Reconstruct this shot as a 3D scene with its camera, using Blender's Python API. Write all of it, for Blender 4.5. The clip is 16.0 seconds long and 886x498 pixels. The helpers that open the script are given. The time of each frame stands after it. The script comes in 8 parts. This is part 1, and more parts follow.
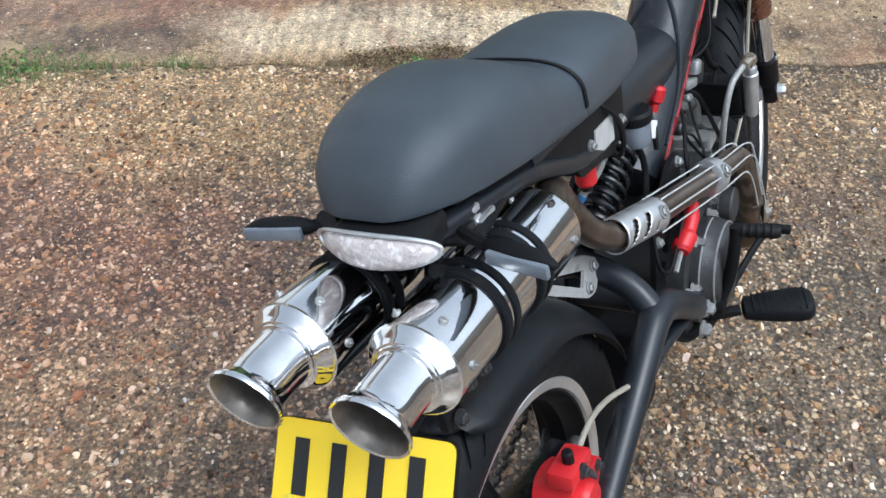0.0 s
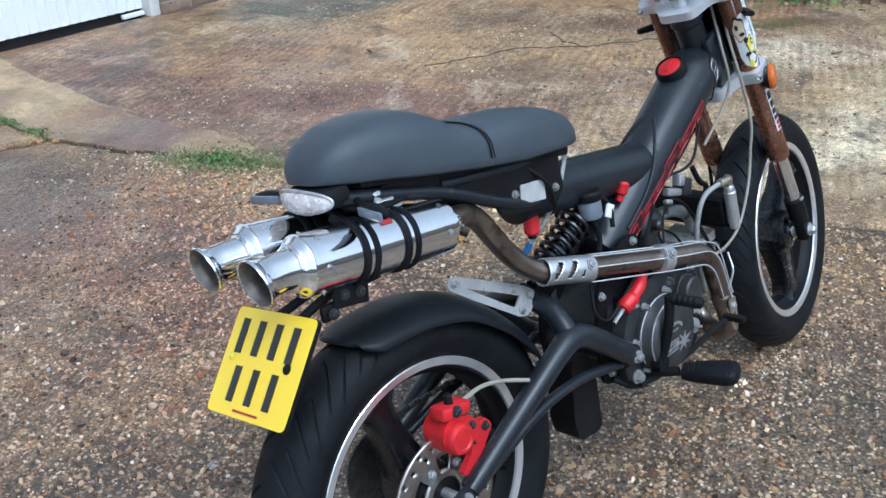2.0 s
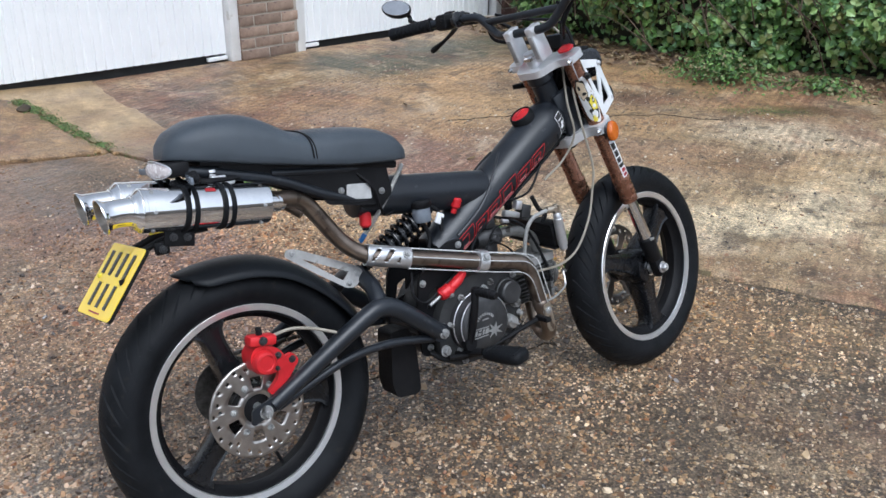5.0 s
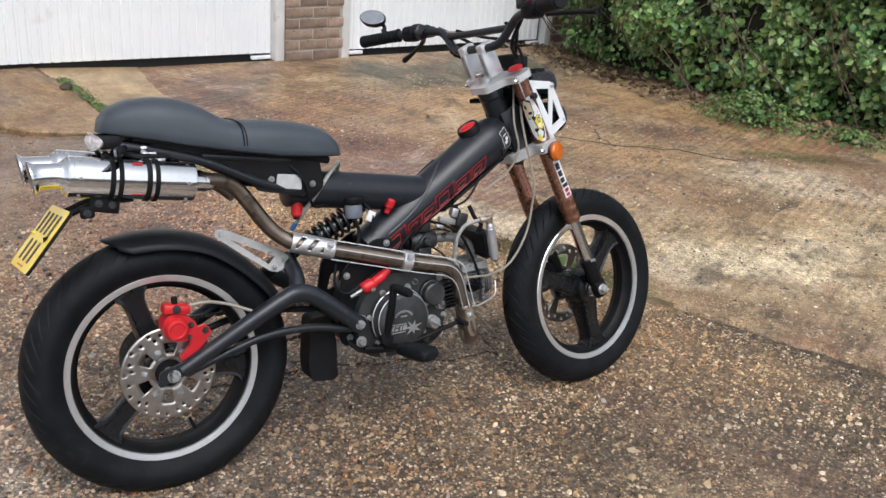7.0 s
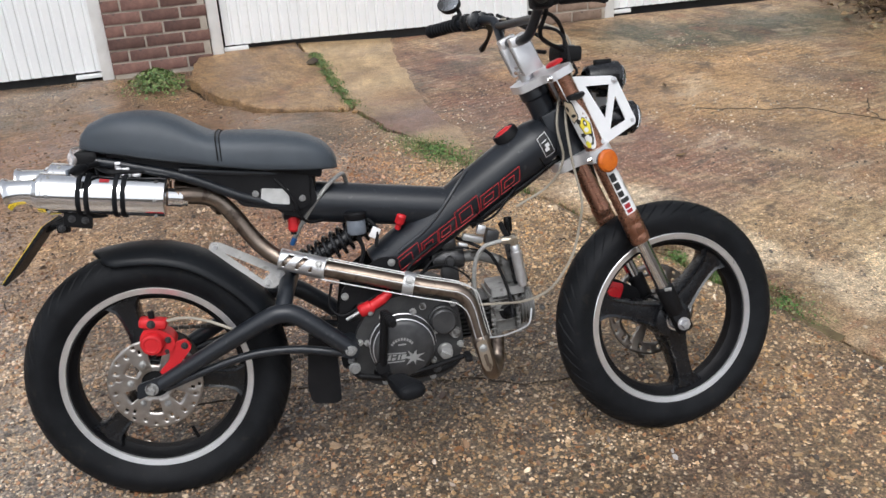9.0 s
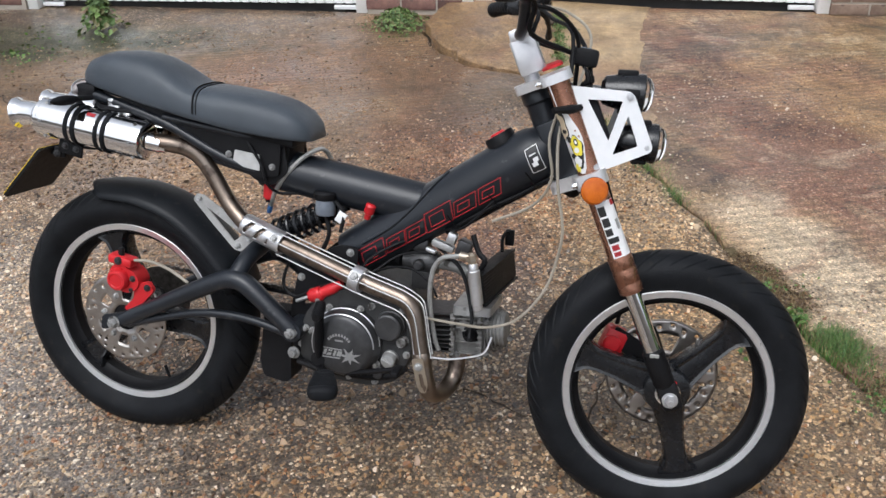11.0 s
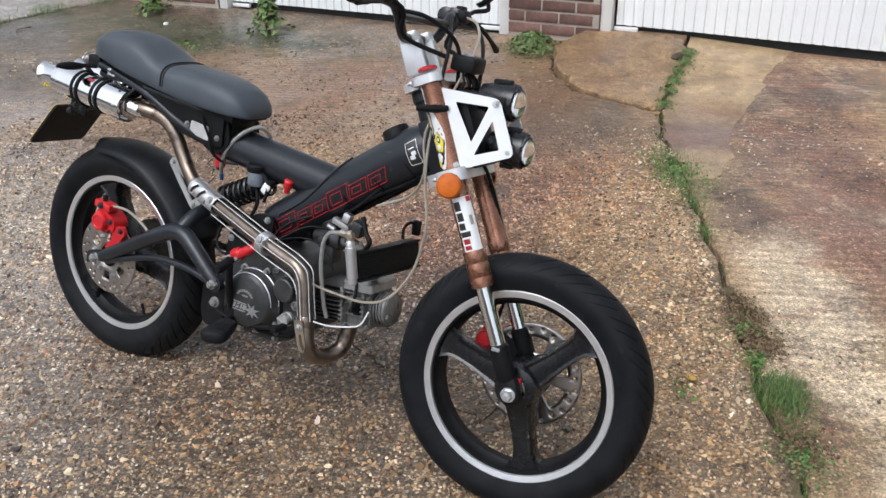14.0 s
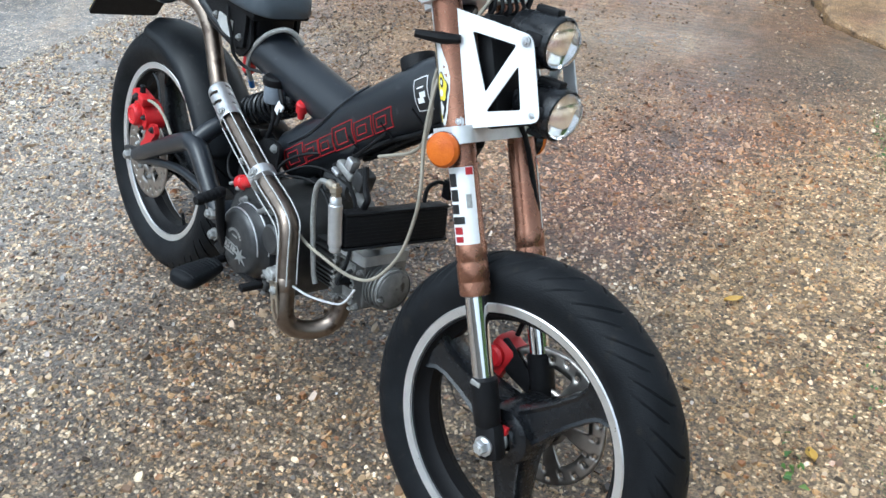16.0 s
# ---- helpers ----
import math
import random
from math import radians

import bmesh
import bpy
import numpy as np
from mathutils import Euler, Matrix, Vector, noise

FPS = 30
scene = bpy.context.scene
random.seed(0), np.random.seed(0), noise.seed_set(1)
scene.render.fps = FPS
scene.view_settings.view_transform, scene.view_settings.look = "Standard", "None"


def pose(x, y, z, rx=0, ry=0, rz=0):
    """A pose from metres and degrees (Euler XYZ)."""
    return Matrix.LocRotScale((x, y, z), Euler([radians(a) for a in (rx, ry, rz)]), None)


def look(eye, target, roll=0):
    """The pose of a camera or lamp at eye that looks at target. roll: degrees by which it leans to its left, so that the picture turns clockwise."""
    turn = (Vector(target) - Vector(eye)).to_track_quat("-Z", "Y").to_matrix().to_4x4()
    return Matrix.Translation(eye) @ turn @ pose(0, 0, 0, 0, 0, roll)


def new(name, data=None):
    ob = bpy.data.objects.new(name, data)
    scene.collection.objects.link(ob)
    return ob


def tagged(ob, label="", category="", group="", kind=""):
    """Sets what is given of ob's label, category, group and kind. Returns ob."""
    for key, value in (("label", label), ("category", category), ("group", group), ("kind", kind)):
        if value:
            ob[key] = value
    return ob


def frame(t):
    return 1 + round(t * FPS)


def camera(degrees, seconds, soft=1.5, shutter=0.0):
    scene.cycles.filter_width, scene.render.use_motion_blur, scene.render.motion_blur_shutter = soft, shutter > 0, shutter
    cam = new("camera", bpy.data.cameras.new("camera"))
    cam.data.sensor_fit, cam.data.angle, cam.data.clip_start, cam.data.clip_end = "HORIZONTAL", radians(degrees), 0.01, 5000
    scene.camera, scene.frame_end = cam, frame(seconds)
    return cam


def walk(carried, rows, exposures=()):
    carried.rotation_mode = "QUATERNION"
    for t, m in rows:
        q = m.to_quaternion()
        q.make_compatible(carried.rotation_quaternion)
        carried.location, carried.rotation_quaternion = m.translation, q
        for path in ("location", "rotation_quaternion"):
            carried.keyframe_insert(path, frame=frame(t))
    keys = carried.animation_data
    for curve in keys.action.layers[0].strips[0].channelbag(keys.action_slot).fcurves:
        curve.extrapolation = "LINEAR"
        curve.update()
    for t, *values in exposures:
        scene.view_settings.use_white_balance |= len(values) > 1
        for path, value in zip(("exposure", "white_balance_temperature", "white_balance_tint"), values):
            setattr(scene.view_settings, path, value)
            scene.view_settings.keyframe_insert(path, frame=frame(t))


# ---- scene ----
cam = camera(51.5, 16.0, soft=1.5)
PATH = [
    (0, (0.125, 0.102, 1.27), (0.062, 1.644, -0.003), -1.0),
    (0.5, (0.18, -0.094, 1.304), (0.072, 1.514, 0.12), 2.6),
    (1, (0.261, -0.197, 1.317), (0.095, 1.465, 0.217), 1.5),
    (1.5, (0.454, -0.268, 1.303), (0.032, 1.403, 0.288), -1.1),
    (2, (0.625, -0.321, 1.318), (0.008, 1.332, 0.376), -2.1),
    (2.5, (0.775, -0.38, 1.317), (0.13, 1.278, 0.403), 0.5),
    (3, (0.924, -0.46, 1.359), (0.22, 1.188, 0.471), 1.4),
    (3.5, (1.111, -0.447, 1.362), (0.343, 1.201, 0.527), 1.4),
    (3.7, (1.193, -0.431, 1.364), (0.382, 1.209, 0.556), 1.7),
    (5.8, (1.393, -0.622, 1.372), (0.505, 0.979, 0.566), 0.8),
    (6, (1.418, -0.629, 1.372), (0.518, 0.974, 0.587), 1.3),
    (6.5, (1.501, -0.619, 1.383), (0.571, 0.968, 0.598), 2.5),
    (7, (1.695, -0.465, 1.386), (0.693, 1.084, 0.615), 4.7),
    (7.5, (1.81, -0.307, 1.432), (0.634, 1.104, 0.642), 0.5),
    (8, (1.861, -0.089, 1.445), (0.572, 1.199, 0.619), -0.6),
    (8.5, (1.936, 0.105, 1.452), (0.545, 1.259, 0.594), -2.0),
    (9, (2.074, 0.351, 1.455), (0.552, 1.298, 0.569), -3.1),
    (9.2, (2.105, 0.432, 1.461), (0.547, 1.316, 0.571), -3.7),
    (11.3, (2.172, 1.248, 1.425), (0.42, 1.445, 0.479), -0.8),
    (11.5, (2.206, 1.29, 1.418), (0.445, 1.448, 0.483), -0.6),
    (12, (2.327, 1.408, 1.43), (0.553, 1.486, 0.51), -0.6),
    (12.5, (2.443, 1.595, 1.439), (0.647, 1.569, 0.561), -0.5),
    (13, (2.545, 1.776, 1.448), (0.75, 1.622, 0.578), -1.6),
    (13.5, (2.51, 1.844, 1.445), (0.717, 1.664, 0.577), -2.2),
    (14, (2.367, 1.89, 1.422), (0.589, 1.679, 0.531), -0.5),
    (14.5, (2.215, 1.962, 1.409), (0.465, 1.594, 0.513), -1.5),
    (15, (2.041, 2.086, 1.384), (0.387, 1.514, 0.417), -1.5),
    (15.5, (1.914, 2.171, 1.361), (0.336, 1.501, 0.33), -2.0),
    (16, (1.716, 2.222, 1.301), (0.201, 1.49, 0.218), 0.3),
]
walk(cam, [(t, look(eye, target, roll)) for t, eye, target, roll in PATH], ((0, 0.65, 5600, 5), (0.5, 0.3, 5200, 0), (1.5, 0.53, 5050, 3), (3.5, 0.4, 5200, 4), (6, 0.4, 5900, 10), (9, 0.35, 6200, 10), (12.5, 0.4, 5950, 10), (14.5, 0.47, 6000, 9), (15, 0.62, 5750, 6), (15.5, 0.68, 5500, 3), (16, 0.82, 5400, 1)))

# ---- daylight: a bright overcast sky after rain ----
world = bpy.data.worlds.new("overcast_sky")
scene.world = world
world.use_nodes = True
wn, wl = world.node_tree.nodes, world.node_tree.links
wn.clear()
sky = wn.new("ShaderNodeTexSky")
sky.sky_type, sky.sun_disc = "NISHITA", False
sky.sun_elevation, sky.sun_rotation, sky.air_density, sky.dust_density = radians(59), radians(126), 1.0, 4.0
pale = wn.new("ShaderNodeHueSaturation")
pale.inputs["Saturation"].default_value = 0.22
back = wn.new("ShaderNodeBackground")
back.inputs["Strength"].default_value = 0.15
wout = wn.new("ShaderNodeOutputWorld")
wl.new(sky.outputs[0], pale.inputs["Color"])
wl.new(pale.outputs[0], back.inputs["Color"])
wl.new(back.outputs[0], wout.inputs["Surface"])
sun = new("sun", bpy.data.lights.new("sun", "SUN"))
sun.data.energy, sun.data.angle, sun.data.color = 0.8, radians(34), (1.0, 0.96, 0.9)
sun.matrix_world = look((0, 0, 0), (-0.42, 0.3, -0.86))


# ---- materials ----
def surface(name, a, b, rough=0.5, metal=0.0, scale=12.0, bump=0.0, fine=300.0, spread=0.1, coat=0.0, spots=None, island=0.0, shine=0.5):
    """Two tones mixed by a coarse noise, roughness that wanders, and fine relief. spots: (colour, scale, amount)."""
    m = bpy.data.materials.new(name)
    m.use_nodes = True
    n, l = m.node_tree.nodes, m.node_tree.links
    sh = n["Principled BSDF"]
    co = n.new("ShaderNodeTexCoord")
    big = n.new("ShaderNodeTexNoise")
    big.inputs["Scale"].default_value, big.inputs["Detail"].default_value, big.inputs["Roughness"].default_value = scale, 6, 0.6
    l.new(co.outputs["Object"], big.inputs["Vector"])
    ramp = n.new("ShaderNodeValToRGB")
    ramp.color_ramp.elements[0].color, ramp.color_ramp.elements[1].color = (*a, 1), (*b, 1)
    ramp.color_ramp.elements[0].position, ramp.color_ramp.elements[1].position = 0.36, 0.64
    l.new(big.outputs["Fac"], ramp.inputs["Fac"])
    col = ramp.outputs["Color"]
    if spots:
        sn = n.new("ShaderNodeTexNoise")
        sn.inputs["Scale"].default_value, sn.inputs["Detail"].default_value = spots[1], 5
        l.new(co.outputs["Object"], sn.inputs["Vector"])
        sr = n.new("ShaderNodeMapRange")
        sr.inputs["From Min"].default_value, sr.inputs["From Max"].default_value = 0.62 - spots[2], 0.68 - spots[2] * 0.8
        l.new(sn.outputs["Fac"], sr.inputs["Value"])
        mx = n.new("ShaderNodeMix")
        mx.data_type = "RGBA"
        mx.inputs["B"].default_value = (*spots[0], 1)
        l.new(sr.outputs[0], mx.inputs["Factor"])
        l.new(col, mx.inputs["A"])
        col = mx.outputs["Result"]
    if island:
        geo = n.new("ShaderNodeObjectInfo") if island < 0 else n.new("ShaderNodeNewGeometry")
        hs = n.new("ShaderNodeHueSaturation")
        vr = n.new("ShaderNodeMapRange")
        vr.inputs["To Min"].default_value, vr.inputs["To Max"].default_value = 1 - abs(island), 1 + abs(island)
        l.new(geo.outputs["Random" if island < 0 else "Random Per Island"], vr.inputs["Value"])
        l.new(vr.outputs[0], hs.inputs["Value"])
        l.new(col, hs.inputs["Color"])
        col = hs.outputs["Color"]
    l.new(col, sh.inputs["Base Color"])
    rr = n.new("ShaderNodeMapRange")
    rr.inputs["To Min"].default_value, rr.inputs["To Max"].default_value = max(0.02, rough - spread), min(1, rough + spread)
    rn = n.new("ShaderNodeTexNoise")
    rn.inputs["Scale"].default_value, rn.inputs["Detail"].default_value = scale * 3.1, 5
    l.new(co.outputs["Object"], rn.inputs["Vector"])
    l.new(rn.outputs["Fac"], rr.inputs["Value"])
    l.new(rr.outputs[0], sh.inputs["Roughness"])
    sh.inputs["Metallic"].default_value = metal
    sh.inputs["Coat Weight"].default_value = coat
    sh.inputs["Specular IOR Level"].default_value = shine
    if bump:
        fn = n.new("ShaderNodeTexNoise")
        fn.inputs["Scale"].default_value, fn.inputs["Detail"].default_value = fine, 4
        l.new(co.outputs["Object"], fn.inputs["Vector"])
        bp = n.new("ShaderNodeBump")
        bp.inputs["Strength"].default_value, bp.inputs["Distance"].default_value = bump, 0.002
        l.new(fn.outputs["Fac"], bp.inputs["Height"])
        l.new(bp.outputs["Normal"], sh.inputs["Normal"])
    return m


def concrete(name, tones, layers, pebble, wet, worn, ribs=0.0, patches=(), puddles=(), grit=1.0, sheen=0.75, fines=1.0, trowelled=()):
    """Weathered exposed-aggregate concrete. tones: patches of the cement; layers: stain masks as (colour, scale, where
    it starts, softness, stretch along x, strength); pebble: grains to the metre; worn: least and most of them laid
    bare; wet: roughness of damp and dry areas;
    patches: local tones, with some shade and sheen painted in, as (x, y, half length, half width, turn, colour,
    strength); puddles: wet films as (x, y, half length, half width, turn); trowelled: where cement still covers the
    stones."""
    m = bpy.data.materials.new(name)
    m.use_nodes = True
    n, l = m.node_tree.nodes, m.node_tree.links
    sh = n["Principled BSDF"]
    co = n.new("ShaderNodeTexCoord")

    def cloud(scale, detail=6, rough=0.62, stretch=1.0, shift=0.0, warp=0.0):
        mp = n.new("ShaderNodeMapping")
        mp.inputs["Scale"].default_value = (stretch, 1, 1)
        mp.inputs["Location"].default_value = (shift, shift * 0.7, shift * 1.3)
        l.new(co.outputs["Object"], mp.inputs["Vector"])
        t = n.new("ShaderNodeTexNoise")
        t.inputs["Scale"].default_value, t.inputs["Detail"].default_value, t.inputs["Roughness"].default_value, t.inputs["Distortion"].default_value = scale, detail, rough, warp
        l.new(mp.outputs["Vector"], t.inputs["Vector"])
        return t.outputs["Fac"]

    def span(value, a, b, c, d):
        r = n.new("ShaderNodeMapRange")
        for key, v in zip(("From Min", "From Max", "To Min", "To Max"), (a, b, c, d)):
            r.inputs[key].default_value = v
        l.new(value, r.inputs["Value"])
        return r.outputs[0]

    def blend(fac, a, b, mode="MIX"):
        x = n.new("ShaderNodeMix")
        x.data_type, x.blend_type = "RGBA", mode
        for key, v in (("Factor", fac), ("A", a), ("B", b)):
            if isinstance(v, (int, float)):
                x.inputs[key].default_value = v
            elif isinstance(v, tuple):
                x.inputs[key].default_value = (*v, 1)
            else:
                l.new(v, x.inputs[key])
        return x.outputs["Result"]

    ragged = cloud(2.3, 9, 0.7, 1.0, 21.0, 0.6)

    def spot(x, y, rx, ry, turn):
        mp = n.new("ShaderNodeMapping")
        mp.vector_type = "TEXTURE"
        mp.inputs["Location"].default_value, mp.inputs["Rotation"].default_value, mp.inputs["Scale"].default_value = (x, y, 0), (0, 0, radians(turn)), (rx, ry, 1)
        l.new(co.outputs["Object"], mp.inputs["Vector"])
        ln = n.new("ShaderNodeVectorMath")
        ln.operation = "LENGTH"
        l.new(mp.outputs["Vector"], ln.inputs[0])
        ad = n.new("ShaderNodeMath")
        ad.operation = "MULTIPLY_ADD"
        ad.inputs[1].default_value = 2.6
        l.new(ragged, ad.inputs[0])
        l.new(ln.outputs["Value"], ad.inputs[2])
        return ad.outputs[0]

    ramp = n.new("ShaderNodeValToRGB")
    el = ramp.color_ramp.elements
    el[0].position, el[0].color = 0.34, (*tones[0], 1)
    el[1].position, el[1].color = 0.68, (*tones[-1], 1)
    for i, t in enumerate(tones[1:-1]):
        el.new(0.34 + 0.34 * (i + 1) / (len(tones) - 1)).color = (*t, 1)
    l.new(cloud(1.1, 8, 0.66, 1.0, 0.0, 0.4), ramp.inputs["Fac"])
    col = ramp.outputs["Color"]
    for x, y, rx, ry, turn, tone, strength in patches:
        col = blend(span(spot(x, y, rx, ry, turn), 1.85, 2.55, strength, 0), col, tone)
    stained = col
    # embedded grains of many tones, laid bare here and there
    cells = n.new("ShaderNodeTexVoronoi")
    cells.inputs["Scale"].default_value = pebble
    l.new(co.outputs["Object"], cells.inputs["Vector"])
    grain = n.new("ShaderNodeValToRGB")
    ge = grain.color_ramp.elements
    grain.color_ramp.interpolation = "CONSTANT"
    palette = [(0, (0.075, 0.056, 0.048)), (0.16, (0.27, 0.19, 0.125)), (0.34, (0.45, 0.345, 0.24)), (0.5, (0.15, 0.115, 0.095)), (0.64, (0.54, 0.44, 0.32)), (0.78, (0.055, 0.046, 0.046)), (0.9, (0.7, 0.63, 0.52))]
    ge[0].position, ge[0].color = palette[0][0], (*palette[0][1], 1)
    ge[1].position, ge[1].color = palette[1][0], (*palette[1][1], 1)
    for p, c in palette[2:]:
        ge.new(p).color = (*c, 1)
    sep = n.new("ShaderNodeSeparateColor")
    l.new(cells.outputs["Color"], sep.inputs["Color"])
    l.new(sep.outputs[0], grain.inputs["Fac"])
    bare = span(cloud(2.7, 5, 0.7, 1.0, 3.0), 0.38, 0.62, worn[0], worn[1])
    for x, y, rx, ry, turn in trowelled:
        cover = n.new("ShaderNodeMath")
        cover.operation = "MULTIPLY"
        l.new(bare, cover.inputs[0])
        l.new(span(spot(x, y, rx, ry, turn), 1.85, 2.6, 0.12, 1.0), cover.inputs[1])
        bare = cover.outputs[0]
    dot = span(cells.outputs["Distance"], 0.4, 0.5, 1, 0)
    both = n.new("ShaderNodeMath")
    both.operation = "MULTIPLY"
    l.new(bare, both.inputs[0])
    l.new(dot, both.inputs[1])
    # stones take on part of the patch tone around them
    tinted = blend(0.55, grain.outputs["Color"], blend(1.0, grain.outputs["Color"], blend(1.0, stained, (4.2, 4.6, 4.8), "MULTIPLY"), "MULTIPLY"))
    if fines != 1.0:
        col = blend(1.0, col, (fines, fines, fines), "MULTIPLY")
    col = blend(both.outputs[0], col, tinted)
    for k, (tone, scale, start, soft, stretch, strength) in enumerate(layers):
        mask = span(cloud(scale, 8, 0.68, stretch, 11.0 + 7.3 * k, 0.5), start, start + soft, 0, strength)
        col = blend(mask, col, tone)
    fine = cloud(150, 4, 0.7)
    col = blend(1.0, col, span(fine, 0.3, 0.7, 1 - 0.62 * grit, 1 + 0.62 * grit), "MULTIPLY")
    col = blend(1.0, col, span(cloud(24, 5, 0.7, 1.0, 5.0), 0.3, 0.7, 1 - 0.4 * grit, 1 + 0.4 * grit), "MULTIPLY")
    specks = n.new("ShaderNodeTexVoronoi")
    specks.inputs["Scale"].default_value = pebble * 2.7
    l.new(co.outputs["Object"], specks.inputs["Vector"])
    sep2 = n.new("ShaderNodeSeparateColor")
    l.new(specks.outputs["Color"], sep2.inputs["Color"])
    col = blend(1.0, col, span(sep2.outputs[1], 0.0, 1.0, 1 - 0.5 * grit, 1 + 0.5 * grit), "MULTIPLY")
    col = blend(1.0, col, span(cloud(6.5, 6, 0.7, 1.0, 15.0), 0.32, 0.68, 0.7, 1.3), "MULTIPLY")
    if ribs:
        # drawn by a coarse broom while wet: ridges along y that come and go
        wv = n.new("ShaderNodeTexWave")
        wv.bands_direction = "X"
        wv.inputs["Scale"].default_value, wv.inputs["Distortion"].default_value, wv.inputs["Detail"].default_value, wv.inputs["Detail Scale"].default_value = 7.0, 2.6, 4, 1.3
        l.new(co.outputs["Object"], wv.inputs["Vector"])
        worn_off = span(cloud(1.3, 5, 0.6, 1.0, 33.0), 0.4, 0.62, 0.15, 1.0)
        cm = n.new("ShaderNodeMath")
        cm.operation = "MULTIPLY"
        l.new(wv.outputs["Fac"], cm.inputs[0])
        l.new(worn_off, cm.inputs[1])
        comb = cm.outputs[0]
        col = blend(1.0, col, span(comb, 0.0, 1.0, 0.92, 1.28), "MULTIPLY")
    l.new(col, sh.inputs["Base Color"])
    damp = cloud(1.9, 7, 0.65, 1.0, 9.0)
    l.new(span(damp, 0.38, 0.62, wet[0], wet[1]), sh.inputs["Roughness"])
    film = span(damp, 0.36, 0.64, sheen, 0.1 * sheen)
    for x, y, rx, ry, turn in puddles:
        mxm = n.new("ShaderNodeMath")
        mxm.operation = "MAXIMUM"
        l.new(film, mxm.inputs[0])
        l.new(span(spot(x, y, rx, ry, turn), 1.9, 2.5, 1.0, 0), mxm.inputs[1])
        film = mxm.outputs[0]
    l.new(film, sh.inputs["Coat Weight"])
    sh.inputs["Coat Roughness"].default_value = 0.2
    b1 = n.new("ShaderNodeBump")
    b1.inputs["Strength"].default_value, b1.inputs["Distance"].default_value = 0.7, 0.004
    b1.invert = True
    l.new(cells.outputs["Distance"], b1.inputs["Height"])
    b1.inputs["Distance"].default_value = 0.006
    b2 = n.new("ShaderNodeBump")
    b2.inputs["Strength"].default_value, b2.inputs["Distance"].default_value = 0.7, 0.004
    l.new(fine, b2.inputs["Height"])
    l.new(b1.outputs["Normal"], b2.inputs["Normal"])
    last = b2
    if ribs:
        b3 = n.new("ShaderNodeBump")
        b3.inputs["Strength"].default_value, b3.inputs["Distance"].default_value = ribs, 0.005
        l.new(comb, b3.inputs["Height"])
        l.new(b2.outputs["Normal"], b3.inputs["Normal"])
        last = b3
    l.new(last.outputs["Normal"], sh.inputs["Normal"])
    return m


